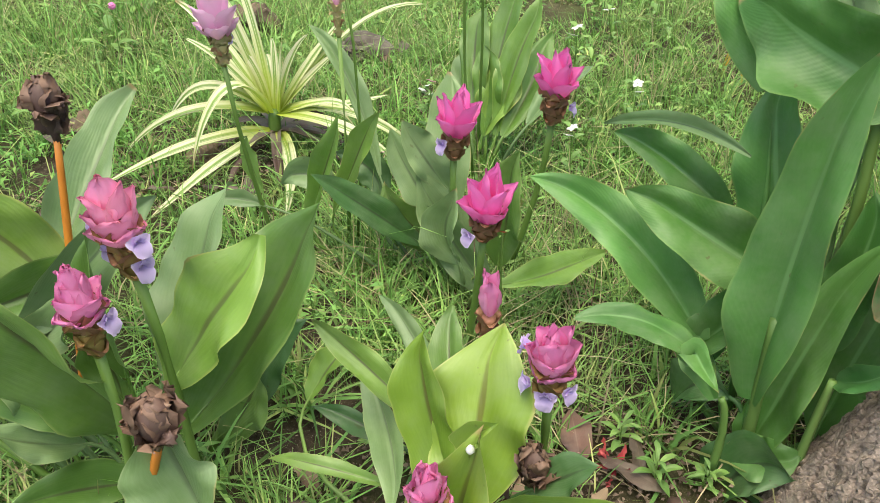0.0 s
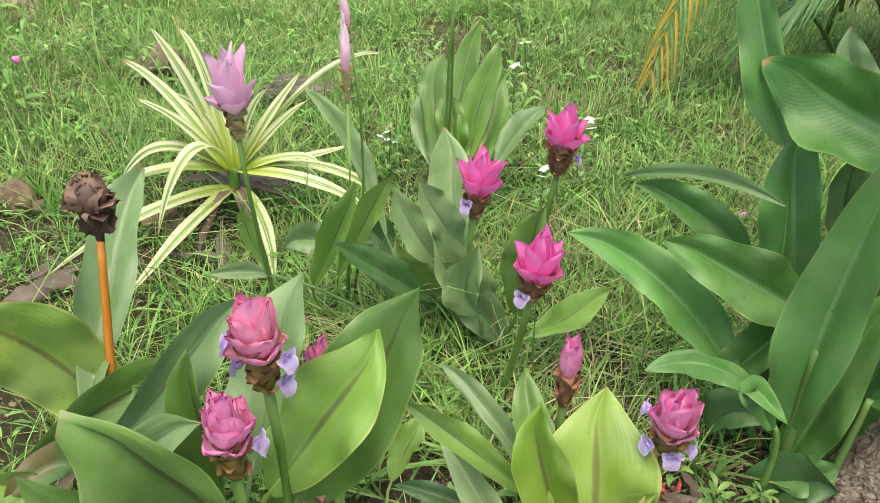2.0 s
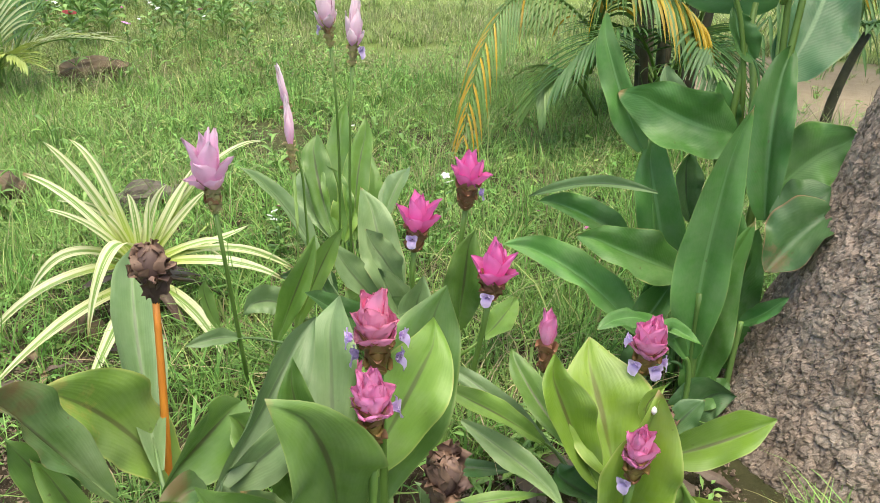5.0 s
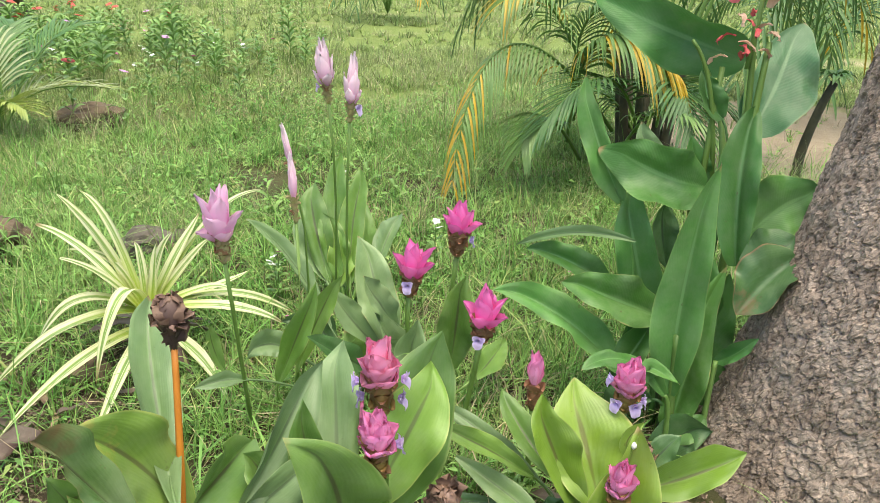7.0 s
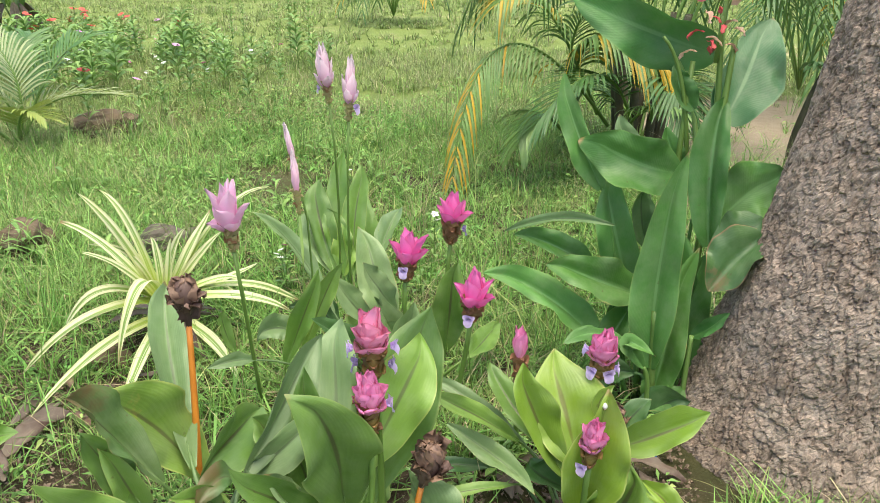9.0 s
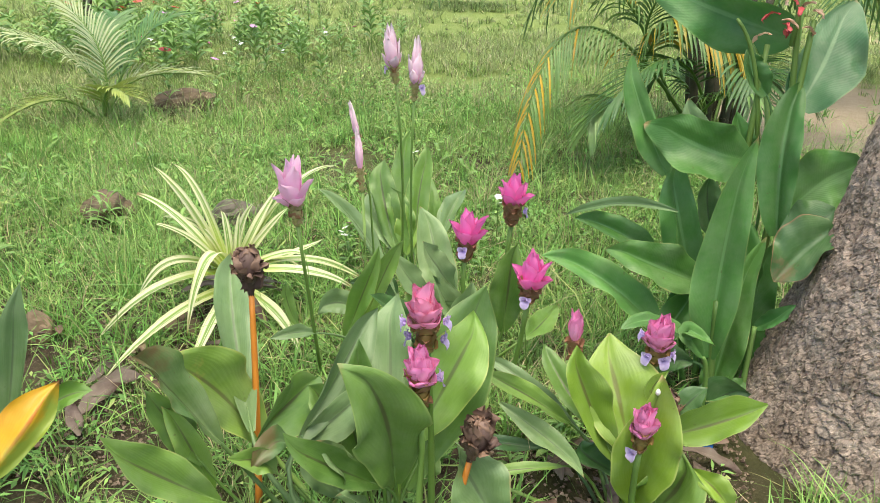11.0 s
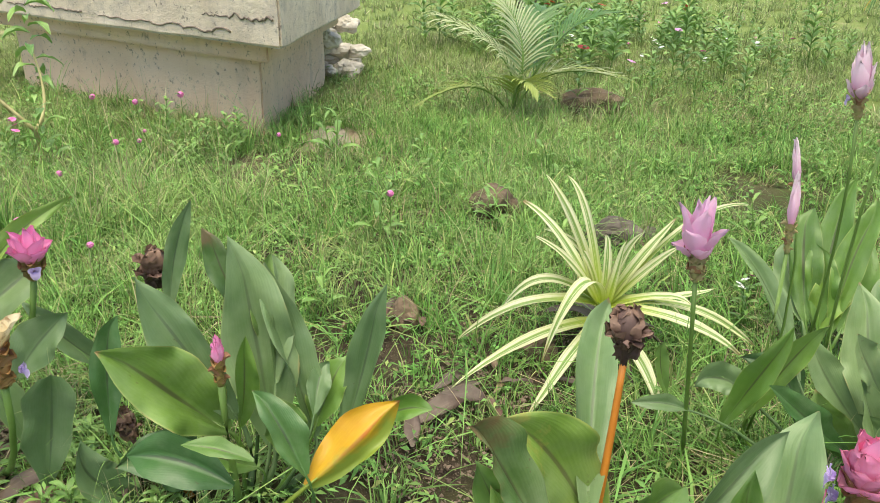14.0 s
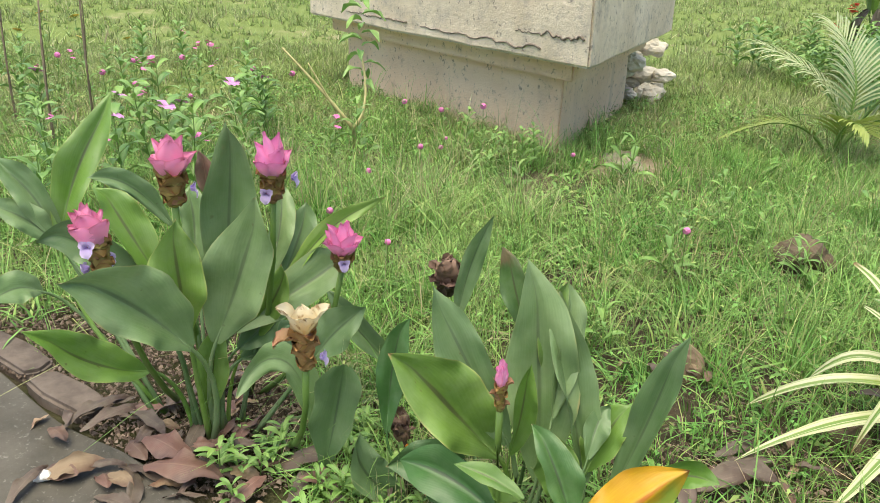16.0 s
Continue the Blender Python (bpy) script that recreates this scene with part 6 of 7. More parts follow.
PERI = "periwinkles at the lawn's edge"
scatter(herb("periwinkle", "periwinkle with white flowers and glossy leaves", 0.28, 6, 0.06, WHITE, 5, 0.020, group=PERI, tops=2),
        [(-0.512, 2.25, 0.62, 0.3), (-0.30, 2.75, 0.9, 1.0), (-0.02, 2.5, 0.8, 2.0), (-0.05, 2.2, 0.7, 1.2)] + spots(12, -3.4, -1.6, 5.6, 7.6, 3))
scatter(herb("periwinkle", "low periwinkle with one broad white flower", 0.15, 3, 0.05, WHITE, 5, 0.027, group=PERI), [(-0.50, 2.29, 0.8, 0.4), (-0.42, 3.35, 1.0, 2.0), (-0.46, 2.42, 0.6, 1.4)])
scatter(herb("periwinkle", "periwinkle with pink flowers and glossy leaves", 0.26, 6, 0.06, MAGENTA, 5, 0.019, group=PERI, tops=1),
        [(-0.52, 2.25, 0.75, 0.3), (-0.43, 1.9, 0.55, 1.0), (0.42, 2.3, 0.5, 2.0), (0.28, 2.45, 0.5, 0.2)] + spots(10, -3.4, -1.4, 5.4, 7.6, 5))
scatter(herb("ixora", "bushy herb with a cluster of red flowers", 0.5, 9, 0.09, RED, 6, 0.03, tops=3), spots(9, -4.2, -2.4, 6.4, 8.2, 8, 0.8, 1.3))
scatter(herb("zinnia", "tall zinnia with one broad red flower head", 0.44, 6, 0.11, RED, 12, 0.045, group="zinnias at the lawn's edge"),
        [(-3.82, 7.43, 1.0, 0), (-4.24, 8.78, 1.0, 1), (-3.28, 7.11, 0.95, 2), (-2.88, 5.36, 0.9, 3), (-2.25, 4.62, 0.9, 1)])
scatter(herb("zinnia", "tall zinnia with a small lilac flower head", 0.42, 6, 0.10, LILAC, 10, 0.03, group="zinnias at the lawn's edge"), [(-2.9, 7.77, 1.0, 0), (-2.06, 5.76, 1.0, 1), (-1.86, 4.43, 0.9, 2), (-3.0, 6.2, 1.1, 2)])
scatter(herb("thin_shrub", "thin-stemmed shrub with small yellow-green leaves", 0.85, 16, 0.085, group="thin shrubs at the lawn's edge", spread=0.8), [(-1.5, 7.6, 1.0, 0), (-1.58, 7.66, 0.85, 1), (-1.40, 7.7, 0.95, 2.2), (-1.66, 7.5, 0.7, 3), (-2.3, 8.2, 0.9, 1.5), (-2.2, 8.3, 0.7, 1.0)])
scatter(herb("leafy_weed", "bushy weed with glossy pale green leaves", 0.42, 10, 0.13, spread=1.1), spots(46, -4.6, -2.3, 5.6, 8.6, 13, 0.7, 1.2))
scatter(herb("leafy_weed", "upright weed with fresh green paired leaves", 0.32, 9, 0.10), spots(46, -3.9, -1.2, 5.2, 8.0, 12, 0.8, 1.6))
BALLS = "globe amaranths in the grass"
scatter(herb("globe_amaranth", "globe amaranth with a round magenta flower head", 0.24, 4, 0.06, MAGENTA, ball=True, size=0.015, group=BALLS),
        [(-1.72, 2.117, 0.85, 0), (-3.85, 2.32, 1.0, 1), (-3.6, 2.42, 1.0, 2), (-3.45, 2.55, 1.1, 0.5), (-3.1, 1.95, 0.9, 3), (-3.15, 2.1, 0.7, 1), (-2.9, 1.6, 0.8, 2), (-3.4, 2.3, 0.6, 2.2),
         (-2.75, 2.55, 0.7, 0.2), (-5.9, 0.8, 1.3, 0), (-5.2, 1.0, 1.2, 1), (-4.9, 1.15, 1.1, 2), (-5.5, 1.6, 1.3, 2), (-5.0, 1.9, 1.2, 2), (-2.5, 1.2, 0.8, 0.5), (-2.2, 1.25, 0.7, 0.1), (-5.6, 1.25, 1.2, 0.7), (-4.7, 2.0, 1.2, 0.7), (-4.5, 1.3, 1.0, 0.6)])
scatter(herb("lilac_zinnia", "tall herb with a flat lilac flower cluster", 0.36, 6, 0.15, LILAC, 9, 0.045), [(-3.75, 1.0, 1.0, 0.4), (-4.5, 1.7, 0.9, 2.2), (-4.3, 0.9, 0.9, 1.1), (-4.2, 1.46, 1.0, 0), (-3.66, 0.75, 1.0, 1), (-4.0, 1.1, 0.9, 2), (-5.0, 0.6, 1.0, 2)])
scatter(herb("marigold", "tall herb with pale yellow flower heads", 0.45, 5, 0.07, YELLOW, 9, 0.032), [(-5.6, 0.98, 1.0, 0), (-6.2, 0.7, 1.0, 1), (-6.6, 1.1, 1.1, 2), (-5.9, 1.3, 0.9, 2), (-6.4, 0.5, 0.9, 1.2), (-7.0, 0.9, 1.1, 2.5)])
scatter(herb("leafy_weed", "tall weed with narrow paired leaves behind the tulips", 0.34, 8, 0.105), spots(34, -7.0, -3.0, 0.25, 1.9, 52, 0.6, 1.4) + spots(10, -3.6, -3.0, 2.2, 2.8, 53, 0.4, 0.8))
scatter(herb("wild_aster", "thin weed with small pink flowers", 0.30, 5, 0.06, MAGENTA, 7, 0.018, tops=3), spots(14, -7.0, -3.2, 0.4, 1.9, 54, 0.8, 1.4))
WEEDS = "broad-leaved weeds in the grass"
scatter(herb("broadleaf_weed", "low weed with pale green oval leaves", 0.13, 3, 0.07, group=WEEDS, spread=1.1),
        [(-1.53, 2.5, 1.1, 0.4), (-1.776, 2.12, 1.3, 0.8), (-1.62, 2.6, 0.9, 0.2), (-2.05, 2.5, 1.2, 1.9), (-2.35, 2.3, 1.0, 0.6), (-1.85, 2.75, 1.0, 0.9), (-1.55, 1.6, 0.9, 1.0), (-2.2, 3.0, 1.1, 2.0), (-2.6, 2.75, 1.8, 0.5),
         (-2.75, 2.9, 1.4, 1.5), (-0.7, 3.1, 1.0, 1.2), (-0.2, 3.3, 1.0, 0.4)] + spots(26, -3.6, 0.6, 2.2, 5.0, 21, 0.6, 1.1))
scatter(herb("grassy_herb", "small bright green herb with pointed leaves", 0.10, 5, 0.06, group="small herbs by the bed", spread=1.2),
        spots(26, -1.6, -1.2, 0.48, 0.85, 31, 0.4, 0.8) + spots(6, -0.05, 0.35, 1.15, 1.5, 33, 0.4, 0.7) + spots(3, 0.3, 0.6, 1.3, 1.5, 35, 0.4, 0.6))
scatter(herb("red_herb", "thin herb with a tiny red flower", 0.36, 2, 0.03, RED, 5, 0.012), [(0.112, 1.577, 0.72, 0), (0.45, 2.4, 0.4, 1)])

# broad-leaved clump with a dry skirt at the far edge of the lawn
clump = thing("broad_leaved_plant", (-4.95, 8.9, 0), "broad-leaved plant with a skirt of dry hanging leaves", "plant")
for k in range(9):
    a = 2.4 * k
    d = Vector((math.cos(a), math.sin(a), 0))
    p = Vector((-4.95, 8.9, 0.0))
    leaf(clump, COOL if k % 2 else FRESH, p + d * 0.1 + Vector((0, 0, 0.45)), p + d * 0.35 + Vector((0, 0, 0.75 + 0.05 * (k % 3))), p + d * 0.7 + Vector((0, 0, 0.6)), 0.26, (0, 0, 1))
for k in range(10):
    a = 2.4 * k + 1
    d = Vector((math.cos(a), math.sin(a), 0))
    p = Vector((-4.95, 8.9, 0.0))
    leaf(clump, DEAD_LEAF, p + d * 0.08 + Vector((0, 0, 0.5)), p + d * 0.2 + Vector((0, 0, 0.35)), p + d * 0.26 + Vector((0, 0, 0.02)), 0.1, d, None, name="dry_leaf")

# bare forked shrub by the pedestal
shrub = thing("bare_shrub", (-3.75, 1.92, 0), "leafless forked yellowish shrub by the pedestal", "shrub")
tube("branch", ((-3.75, 1.92, -0.02), (-3.68, 1.89, 0.1), (-3.6, 1.84, 0.2)), 0.013, 0.010, DRY_STALK, shrub)
tube("branch", ((-3.6, 1.84, 0.2), (-3.7, 1.74, 0.36), (-3.88, 1.6, 0.57)), 0.010, 0.005, DRY_STALK, shrub)
tube("branch", ((-3.6, 1.84, 0.2), (-3.62, 1.92, 0.32), (-3.70, 1.95, 0.52)), 0.009, 0.005, DRY_STALK, shrub)
tube("branch", ((-3.66, 1.78, 0.28), (-3.72, 1.72, 0.42), (-3.8, 1.7, 0.5)), 0.005, 0.003, DRY_STALK, shrub)
for k in range(14):
    a, h = k * 2.4, 0.40 + 0.03 * k
    p = Vector((-3.72, 1.96, h))
    d = Vector((math.cos(a), math.sin(a), 0))
    leaf(shrub, HERB, p, p + d * 0.06 + Vector((0, 0, 0.01)), p + d * 0.12 - Vector((0, 0, 0.03)), 0.04, (0, 0, 1), None)
for tx, ty, th in ((-4.9, 0.85, 1.0), (-5.4, 0.5, 0.9), (-4.6, 0.6, 0.8)):
    stick = thing("dry_stem", (tx, ty, 0), "thin dry woody stem among the weeds", "stem", "dry stems among the weeds")
    tube("stem", ((tx, ty, -0.02), (tx + 0.04, ty, th / 2), (tx - 0.05, ty + 0.04, th)), 0.008, 0.004, WOODY, stick)
    tube("twig", ((tx + 0.03, ty, th * 0.4), (tx + 0.12, ty, th * 0.6), (tx + 0.2, ty, th * 0.9)), 0.004, 0.002, WOODY, stick)

# dark rosette plant beyond the trunk
rosette = thing("rosette_plant", (1.9, 3.95, 0), "dark bare-stemmed plant with a leafy rosette", "plant")
tube("stem", ((1.86, 3.95, -0.02), (1.87, 3.92, 0.25), (1.93, 3.88, 0.52)), 0.028, 0.02, PALM_WOOD, rosette)
for k in range(18):
    a, s = 2.4 * k, rnd.uniform(0.4, 1)
    p, d = Vector((1.93, 3.88, 0.52)), Vector((math.cos(2.4 * k), math.sin(2.4 * k), 0))
    leaf(rosette, PALM_GREEN, p, p + d * 0.07 * s + Vector((0, 0, 0.04)), p + d * 0.14 * s + Vector((0, 0, 0.06 * (1 - s))), 0.04, (0, 0, 1), None)

# ---------------------------------------------------------------- stones, clods and litter
for k in range(30):
    rock("stone", (-4.4 + rnd.uniform(-0.22, 0.2), 4.6 + rnd.uniform(-0.3, 0.3), 0.05 + 0.06 * (k % 6)), (rnd.uniform(0.06, 0.11), rnd.uniform(0.05, 0.1), rnd.uniform(0.04, 0.07)), STONE,
         "pale rubble stone in a heap beside the pedestal", "stone", k + 0.5, group="stone heap")
rock("ground_stone", (-3.0, 3.15, 0.0), (0.24, 0.10, 0.012), PALE_EARTH, "flat pale stone sunk in the grass", "stone", 3.3)
rock("ground_stone", (-3.2, 3.6, 0.0), (0.18, 0.12, 0.015), PALE_EARTH, "flat pale stone sunk in the grass", "stone", 5.3)
rock("soil_clod", (-1.60, 2.64, 0.06), (0.10, 0.09, 0.08), CLOD, "brown clod of soil with withered grass", "clod", 2.1)
# made-up lump that stands in for greyish dead-leaf litter
rock("old_stump", (-1.12, 2.70, 0.03), (0.10, 0.055, 0.06), GREY_CLOD, "rough grey lump in place of dead-leaf litter behind the striped plant", "stump", 7.7)
rock("soil_clod", (-2.2, 4.75, 0.04), (0.2, 0.12, 0.09), CLOD, "brown clod of soil with withered grass", "clod", 4.1)
rock("soil_clod", (-1.35, 1.72, 0.02), (0.035, 0.05, 0.05), CLOD, "brown clod of soil with withered grass", "clod", 8.1)
rock("soil_clod", (-0.93, 1.8, 0.02), (0.06, 0.05, 0.04), CLOD, "brown clod of soil with withered grass", "clod", 1.1)
rock("white_pebble", (-1.72, 0.167, 0.024), (0.017, 0.014, 0.011), WHITE, "round white pebble on the path", "pebble", 6.1)
rock("foil_scrap", (0.524, 1.382, 0.02), (0.012, 0.008, 0.03), BLUE_FOIL, "crumpled scrap of blue foil in the grass", "litter", 9.1)


fallen_bract = thing("fallen_flower", (0.391, 1.44, 0), "crumpled red fallen flower on the soil", "flower")
for k in range(7):
    petal("petal", fallen_bract, Matrix.Translation((0.012 * math.cos(k), 0.012 * math.sin(2 * k), 0.012)) @ Euler((0.5, 0.3 * k, k)).to_matrix().to_4x4(), FALLEN_RED, 0.9 * k, 0.002, 0, 0.028, 0.012, (30, 50, 60), 0.5, ragged=0.003)
mesh_object("bud", *tube_geometry([Vector((0.335 - 0.33, 1.085 - 1.13, 0.325 + 0.003 * i)) for i in range(6)], [0.001, 0.003, 0.005, 0.005, 0.0035, 0.001], 9)[:2], WHITE, tulip_lime, "small white bud")


def dead_leaf(material, long, wide, curl, label):
    ob = thing("dead_leaf", (0, 0, -30), label, "dead leaf", "dead leaves on the ground")
    o = Vector((0, 0, -30))
    leaf(ob, material, o + Vector((-long / 2, 0, curl * 0.4)), o + Vector((0, 0, curl)), o + Vector((long / 2, 0, curl * 0.2)), wide, (0, 0, 1), None, -0.2 if curl > 0.012 else 0.25, 0.13, "tulip", "blade")
    return ob


litter = [dead_leaf(DEAD_LEAF, 0.12, 0.036, 0.012, "curled dull brown dead leaf"), dead_leaf(DEAD_RED, 0.10, 0.038, 0.016, "curled russet dead leaf"),
          dead_leaf(DEAD_TAN, 0.07, 0.03, 0.008, "small tan dead leaf"), dead_leaf(DEAD_LEAF, 0.15, 0.036, 0.02, "long brown dead leaf")]
fallen = spots(52, -1.95, -1.5, 0.3, 0.66, 41, 0.6, 1.2) + spots(9, -1.95, -1.5, 0.08, 0.32, 43) + spots(12, -1.55, -1.2, 0.5, 0.8, 44) + spots(7, -1.05, -0.85, 1.18, 1.6, 45) \
    + spots(4, -1.0, -0.7, 1.65, 1.9, 46) + spots(10, 0.0, 0.5, 1.1, 1.5, 47) + spots(8, -0.75, -0.4, 0.75, 1.05, 48) + spots(6, 0.4, 0.55, 1.25, 1.5, 49) + spots(14, 0.05, 0.3, 0.95, 1.2, 57) + spots(10, -1.25, -1.0, 2.62, 2.82, 50, 0.8, 1.3) + spots(8, -1.45, -1.25, 1.5, 1.8, 55, 0.6, 1.0)
for k, (x, y, size, turn) in enumerate(fallen):
    m = Matrix.Translation((x, y, 0.014)) @ Euler((rnd.uniform(-0.35, 0.35), rnd.uniform(-0.3, 0.3), turn)).to_matrix().to_4x4()
    if k < 4:
        litter[k].matrix_basis = m
    else:
        copy_thing(litter[k % 4], m).scale = (size, size * rnd.uniform(0.8, 1.2), size)


for k, x, y, size, turn in ((2, -1.711, 0.221, 1.9, 1.45), (2, -1.626, 0.30, 1.2, 0.5), (1, -1.667, 0.408, 1.9, 0.35), (1, -1.572, 0.418, 2.1, 0.75), (3, -1.70, 0.13, 0.9, 2.4), (1, -1.86, 0.215, 0.9, 0.3), (3, -1.80, 0.40, 1.1, 0.3)):
    copy_thing(litter[k], Matrix.Translation((x, y, 0.022)) @ Euler((0.12, -0.1, turn)).to_matrix().to_4x4()).scale = (size, size, size)
for x, y, size, turn in ((-0.96, 1.37, 1.15, 1.2), (-0.97, 1.28, 1.0, 2.2), (-0.95, 1.45, 1.1, 0.4)):
    copy_thing(litter[0], Matrix.Translation((x, y, 0.03)) @ Euler((0.3, -0.2, turn)).to_matrix().to_4x4()).scale = (size, size * 1.3, size)


# ---------------------------------------------------------------- grass
BARE = [(-2.25, 0.42, 0.34), (-2.05, 0.68, 0.2), (-1.5, 0.55, 0.1), (0.66, 1.3, 0.05), (0.1, 1.24, 0.09), (-0.96, 1.37, 0.07), (-0.01, 1.27, 0.1), (-0.02, 1.20, 0.08), (0.72, 1.12, 0.03), (-1.60, 2.56, 0.09), (-1.12, 2.62, 0.08), (2.5, 4.9, 1.35), (-2.98, 3.15, 0.2), (-1.75, 0.47, 0.30), (-1.98, 0.42, 0.26), (-0.95, 1.36, 0.05), (-0.86, 1.9, 0.09), (0.96, 1.5, 0.36), (0.45, 1.4, 0.10), (0.3, 1.3, 0.07), (-0.1, 1.15, 0.06), (0.5, 1.2, 0.16), (0.55, 1.45, 0.14), (0.16, 1.0, 0.12), (0.24, 1.2, 0.12), (0.05, 0.95, 0.08)]
PLAN = [tuple(c) for c in pedestal_plan(0.02)]


def keep_mask(x, y, r):
    """Where grass grows: off the path, off bare soil, and in patches."""
    ok = y > 0.5 + 0.0 * x
    ok = np.where(x < -1.3, y > 0.56 + 0.33 * (x + 1.3), ok)
    for bx, by, br in BARE:
        d = np.hypot(x - bx, y - by)
        ok &= (d > br) | (r.random(len(x)) < 0.06)
    inside = np.ones(len(x), bool)
    for i in range(4):
        (ax, ay), (bx, by) = PLAN[i], PLAN[(i + 1) % 4]
        inside &= (bx - ax) * (y - ay) - (by - ay) * (x - ax) < 0
    return ok & ~inside


def patchy(x, y):
    return (np.sin(2.1 * x + 1.3 * np.sin(1.7 * y)) + np.sin(2.6 * y + 1.9 * np.sin(1.3 * x + 2)) + np.sin(6.1 * x + 4 * np.sin(2.2 * y)) * 0.7 + np.sin(5.3 * y + 3 * np.sin(2.9 * x)) * 0.7) / 3.4


def grow(name, seed, r0, r1, density, low, high, width, material, label, segments, arch=0.55, arc=(30, 190)):
    """Blades of grass over a ring round the path's end, in tufts, as one sheet."""
    r = np.random.default_rng(seed)
    a0, a1 = radians(arc[0]), radians(arc[1])
    area = 0.5 * (a1 - a0) * (r1 * r1 - r0 * r0)
    tufts = int(area * density / 10)
    rad = np.sqrt(r.uniform(r0 * r0, r1 * r1, tufts))
    ang = r.uniform(a0, a1, tufts)
    x, y = 0.2 + rad * np.cos(ang), -0.1 + rad * np.sin(ang)
    ok = keep_mask(x, y, r) & (r.random(tufts) < 0.68 + 0.7 * patchy(x, y))
    x, y = x[ok], y[ok]
    big = np.repeat(r.uniform(0.55, 1.35, len(x)), 14)
    x, y = np.repeat(x, 14), np.repeat(y, 14)
    n = len(x)
    ox, oy = r.normal(0, 0.02, n), r.normal(0, 0.02, n)
    x, y = x + ox, y + oy
    tall = (low + (high - low) * r.random(n) ** 1.6) * (0.95 + 0.35 * patchy(x * 0.7 + 3, y * 0.7)) * big
    way = np.arctan2(oy, ox) + r.normal(0, 0.7, n)
    lean = np.abs(r.normal(0, arch, n)) + 0.12
    w = width * r.uniform(0.6, 1.3, n)
    dx, dy = np.cos(way), np.sin(way)
    turn = way + np.pi / 2 + r.normal(0, 0.5, n)
    sx, sy = np.cos(turn) * w / 2, np.sin(turn) * w / 2
    rows = []
    for s, k in ((0.0, 1.0), (0.45, 0.9), (0.8, 0.6))[:segments]:
        out = tall * lean * s ** 1.8
        up = tall * np.maximum(0.06 * s, s - 0.28 * lean * s * s)
        rows.append((np.stack([x + dx * out - sx * k, y + dy * out - sy * k, up - 0.01], -1), np.stack([x + dx * out + sx * k, y + dy * out + sy * k, up - 0.01], -1)))
    tip = np.stack([x + dx * tall * lean, y + dy * tall * lean, tall * np.maximum(0.08, 1 - 0.34 * lean) - 0.004], -1)
    per = 2 * segments + 1
    verts = np.empty((n, per, 3))
    for i, (p, q) in enumerate(rows):
        verts[:, 2 * i], verts[:, 2 * i + 1] = p, q
    verts[:, -1] = tip
    start = np.arange(n)[:, None] * per
    loops, sizes = [], []
    for i in range(segments - 1):
        loops.append(start + np.array([2 * i, 2 * i + 1, 2 * i + 3, 2 * i + 2]))
        sizes.append(4)
    loops.append(start + np.array([2 * segments - 2, 2 * segments - 1, 2 * segments]))
    sizes.append(3)
    flat = np.concatenate(loops, 1).ravel()
    counts = np.tile(sizes, n)
    data = bpy.data.meshes.new(name)
    data.vertices.add(n * per)
    data.vertices.foreach_set("co", verts.astype(np.float32).ravel())
    data.loops.add(len(flat))
    data.loops.foreach_set("vertex_index", flat.astype(np.int32))
    data.polygons.add(len(counts))
    data.polygons.foreach_set("loop_start", (np.cumsum(counts) - counts).astype(np.int32))
    data.update(calc_edges=True)
    data.polygons.foreach_set("use_smooth", [True] * len(counts))
    data.materials.append(material)
    ob = new(name, data)
    return tagged(ob, label, "grass", kind="stuff")


def leafy(name, seed, r0, r1, density, long, wide, high, material, label):
    """Small pointed weed leaves in loose whorls, low among the grass, as one sheet."""
    r = np.random.default_rng(seed)
    a0, a1 = radians(30), radians(190)
    tufts = int(0.5 * (a1 - a0) * (r1 * r1 - r0 * r0) * density)
    rad, ang = np.sqrt(r.uniform(r0 * r0, r1 * r1, tufts)), r.uniform(a0, a1, tufts)
    x, y = 0.2 + rad * np.cos(ang), -0.1 + rad * np.sin(ang)
    ok = keep_mask(x, y, r) & (r.random(tufts) < 0.5 + 0.9 * patchy(x + 5, y + 2))
    x, y = x[ok], y[ok]
    per = 7
    z = np.repeat(high * r.uniform(0.15, 1.0, len(x)), per) * np.tile(np.linspace(0.35, 1.0, per), len(x))
    n = len(x) * per
    way = r.uniform(0, 6.28, n)
    slope = r.normal(0.25, 0.35, n)
    tall = long * r.uniform(0.5, 1.3, n)
    x, y = np.repeat(x, per) + r.normal(0, 0.012, n), np.repeat(y, per) + r.normal(0, 0.012, n)
    d = np.stack([np.cos(way) * np.cos(slope), np.sin(way) * np.cos(slope), np.sin(slope)], -1)
    side = np.stack([-np.sin(way), np.cos(way), r.normal(0, 0.35, n)], -1) * (wide * r.uniform(0.7, 1.2, n) / 2)[:, None]
    base = np.stack([x, y, z], -1)
    mid = base + d * (tall * 0.42)[:, None]
    tip = base + d * tall[:, None] - np.array((0, 0, 1.0)) * (tall * 0.3)[:, None]
    sink = np.array((0, 0, 0.25)) * tall[:, None] * 0.2
    v = np.stack([base, mid + side, tip, mid - side, mid - sink], 1).reshape(-1, 3)
    start = np.arange(n)[:, None] * 5
    faces = np.concatenate([start + np.array(f) for f in ((0, 4, 1), (4, 2, 1), (0, 3, 4), (4, 3, 2))], 0)
    ob = mesh_object(name, v, faces.tolist(), material)
    return tagged(ob, label, "weed", kind="stuff")


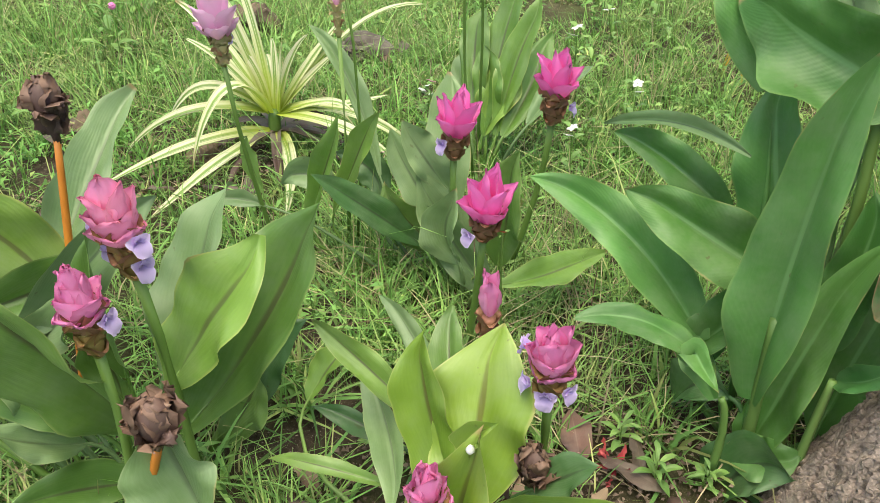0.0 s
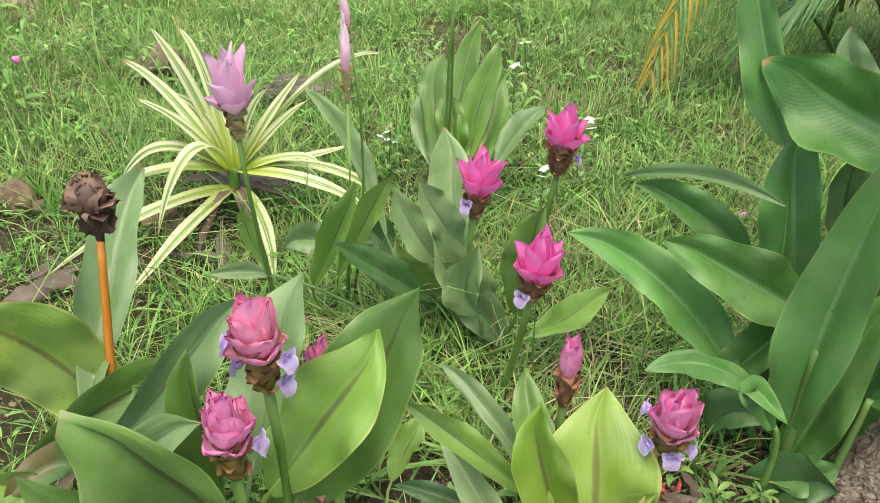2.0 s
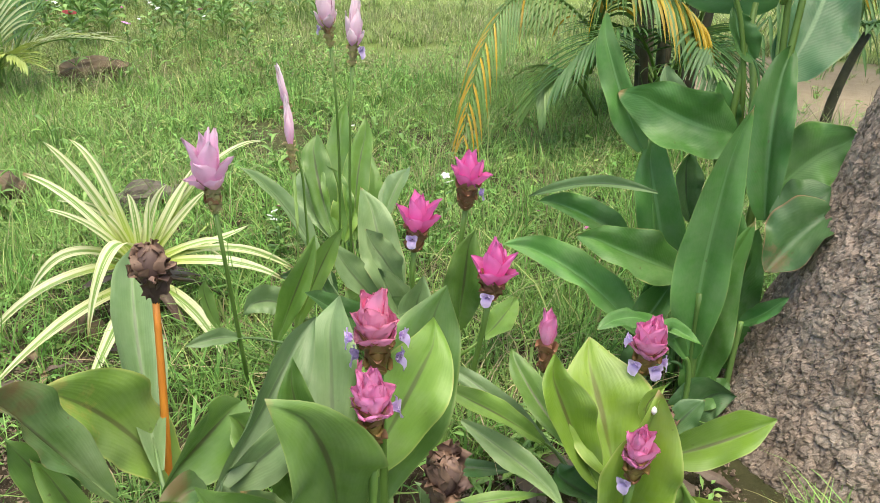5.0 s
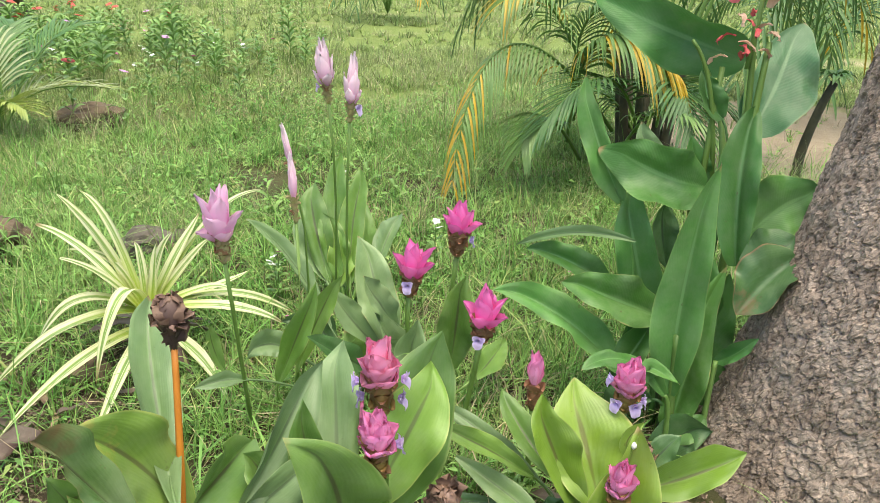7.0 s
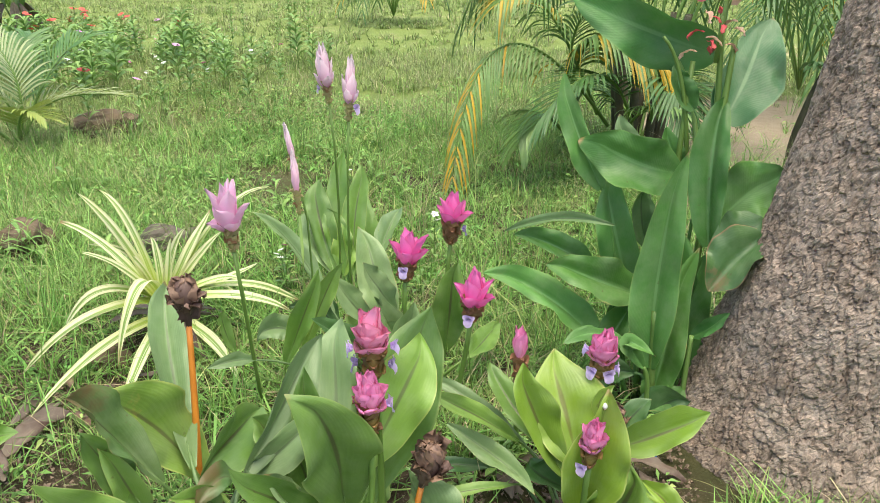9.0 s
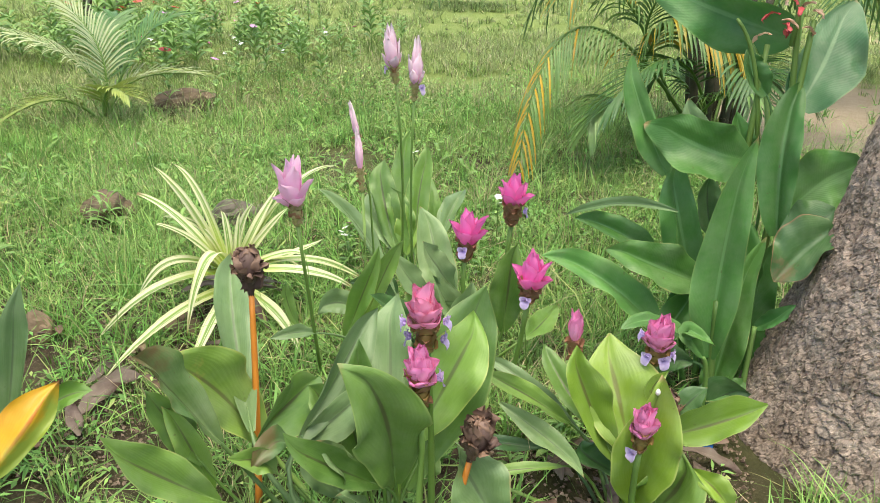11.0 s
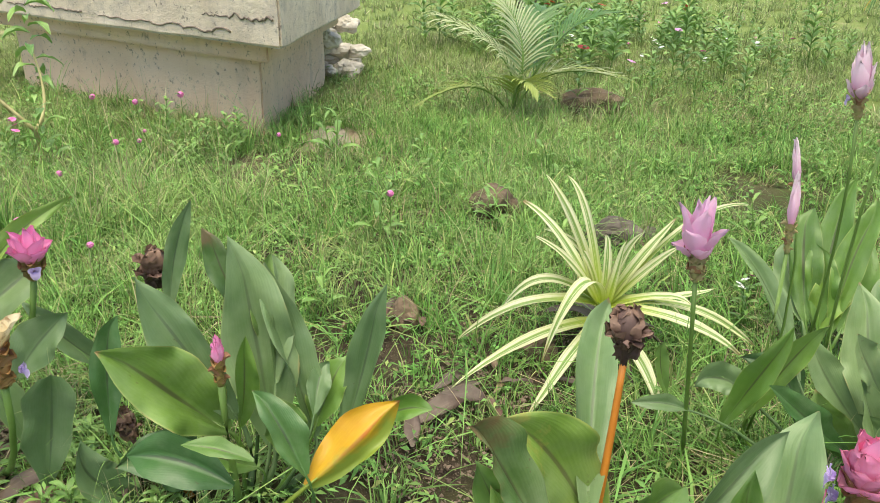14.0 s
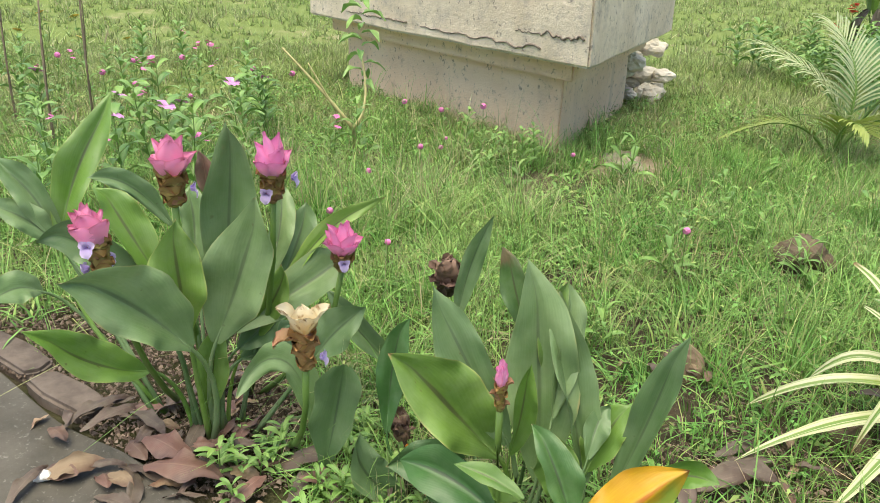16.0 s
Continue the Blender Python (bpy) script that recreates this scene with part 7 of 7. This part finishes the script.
grow("grass", 1, 0.6, 2.6, 8600, 0.03, 0.11, 0.0031, GRASS, "rough green grass between the flowering plants", 3, 0.85)
grow("grass", 2, 2.6, 5.0, 6000, 0.04, 0.14, 0.0038, GRASS, "rough green grass with seed stalks", 3, 0.85)
grow("grass", 3, 5.0, 9.0, 2600, 0.05, 0.13, 0.0062, LAWN, "rough pale green lawn grass", 2, 0.9)
grow("grass", 4, 9.0, 24.0, 420, 0.05, 0.15, 0.016, LAWN, "rough pale green lawn grass far off", 1, 0.9)
grow("long_grass", 5, 1.8, 6.0, 340, 0.12, 0.30, 0.0038, GRASS, "long arching grass blades", 3, 1.2)
grow("broad_grass", 6, 0.9, 5.5, 1300, 0.03, 0.10, 0.008, HERB_STUFF, "short broad weed leaves in the grass", 3, 1.4)
grow("dry_straw", 7, 0.7, 6.0, 420, 0.05, 0.16, 0.0030, STRAW, "dry straw lying in the grass", 3, 1.9)
grow("seed_stalks", 8, 1.6, 5.5, 150, 0.16, 0.36, 0.0017, SEEDY, "thin pale grass stalks gone to seed", 3, 0.7)
grow("seed_stalks", 9, 3.3, 4.6, 500, 0.18, 0.42, 0.0022, SEEDY, "tall thin grass gone to seed before the pedestal", 3, 0.6, (138, 163))
grow("long_grass", 10, 2.9, 4.6, 420, 0.12, 0.32, 0.0040, GRASS, "long grass before the pedestal", 3, 1.0, (136, 165))
leafy("creeping_weed", 71, 0.9, 3.2, 330, 0.032, 0.009, 0.075, HERB_STUFF, "creeping weed with small pointed green leaves")
leafy("creeping_weed", 72, 3.2, 6.5, 200, 0.045, 0.013, 0.10, HERB_STUFF, "creeping weed with small pointed green leaves farther off")


def crumbs(name, count, x0, x1, y0, y1, size, material, label, seed):
    """Loose bits of soil and gravel on the bed, as one sheet."""
    r = np.random.default_rng(seed)
    base = np.array([(1, 0, 0), (-0.5, 0.87, 0), (-0.5, -0.87, 0), (0.2, 0.1, 0.8), (0.1, -0.1, -0.7)])
    place = np.stack([r.uniform(x0, x1, count), r.uniform(y0, y1, count), np.full(count, 0.004)], -1)
    place = place[place[:, 1] > 0.30 + 0.33 * (place[:, 0] + 1.8)]
    n = len(place)
    big = size * r.uniform(0.4, 1.4, (n, 1, 1)) * r.uniform(0.6, 1.2, (n, 1, 3))
    turn = r.uniform(0, 6.28, n)
    c, s = np.cos(turn)[:, None], np.sin(turn)[:, None]
    v = base[None] * big + r.normal(0, size * 0.15, (n, 5, 3))
    v = np.stack([v[..., 0] * c - v[..., 1] * s, v[..., 0] * s + v[..., 1] * c, v[..., 2]], -1) + place[:, None]
    faces = [(5 * i + p, 5 * i + q, 5 * i + t) for i in range(n) for p, q, t in ((0, 1, 3), (1, 2, 3), (2, 0, 3), (1, 0, 4), (2, 1, 4), (0, 2, 4))]
    ob = mesh_object(name, v.reshape(-1, 3).tolist(), faces, material, smooth=False)
    return tagged(ob, label, "gravel", kind="stuff")


crumbs("gravel", 9000, -2.7, -1.45, 0.1, 0.85, 0.0065, CRUMB, "loose brown gravel and soil crumbs beside the path", 61)
crumbs("gravel", 2500, -1.2, -0.75, 1.1, 2.0, 0.0055, CRUMB, "loose soil crumbs round the striped plant", 62)
crumbs("gravel", 2500, 0.0, 0.6, 1.0, 1.6, 0.0055, CRUMB, "loose soil crumbs under the leaves", 63)
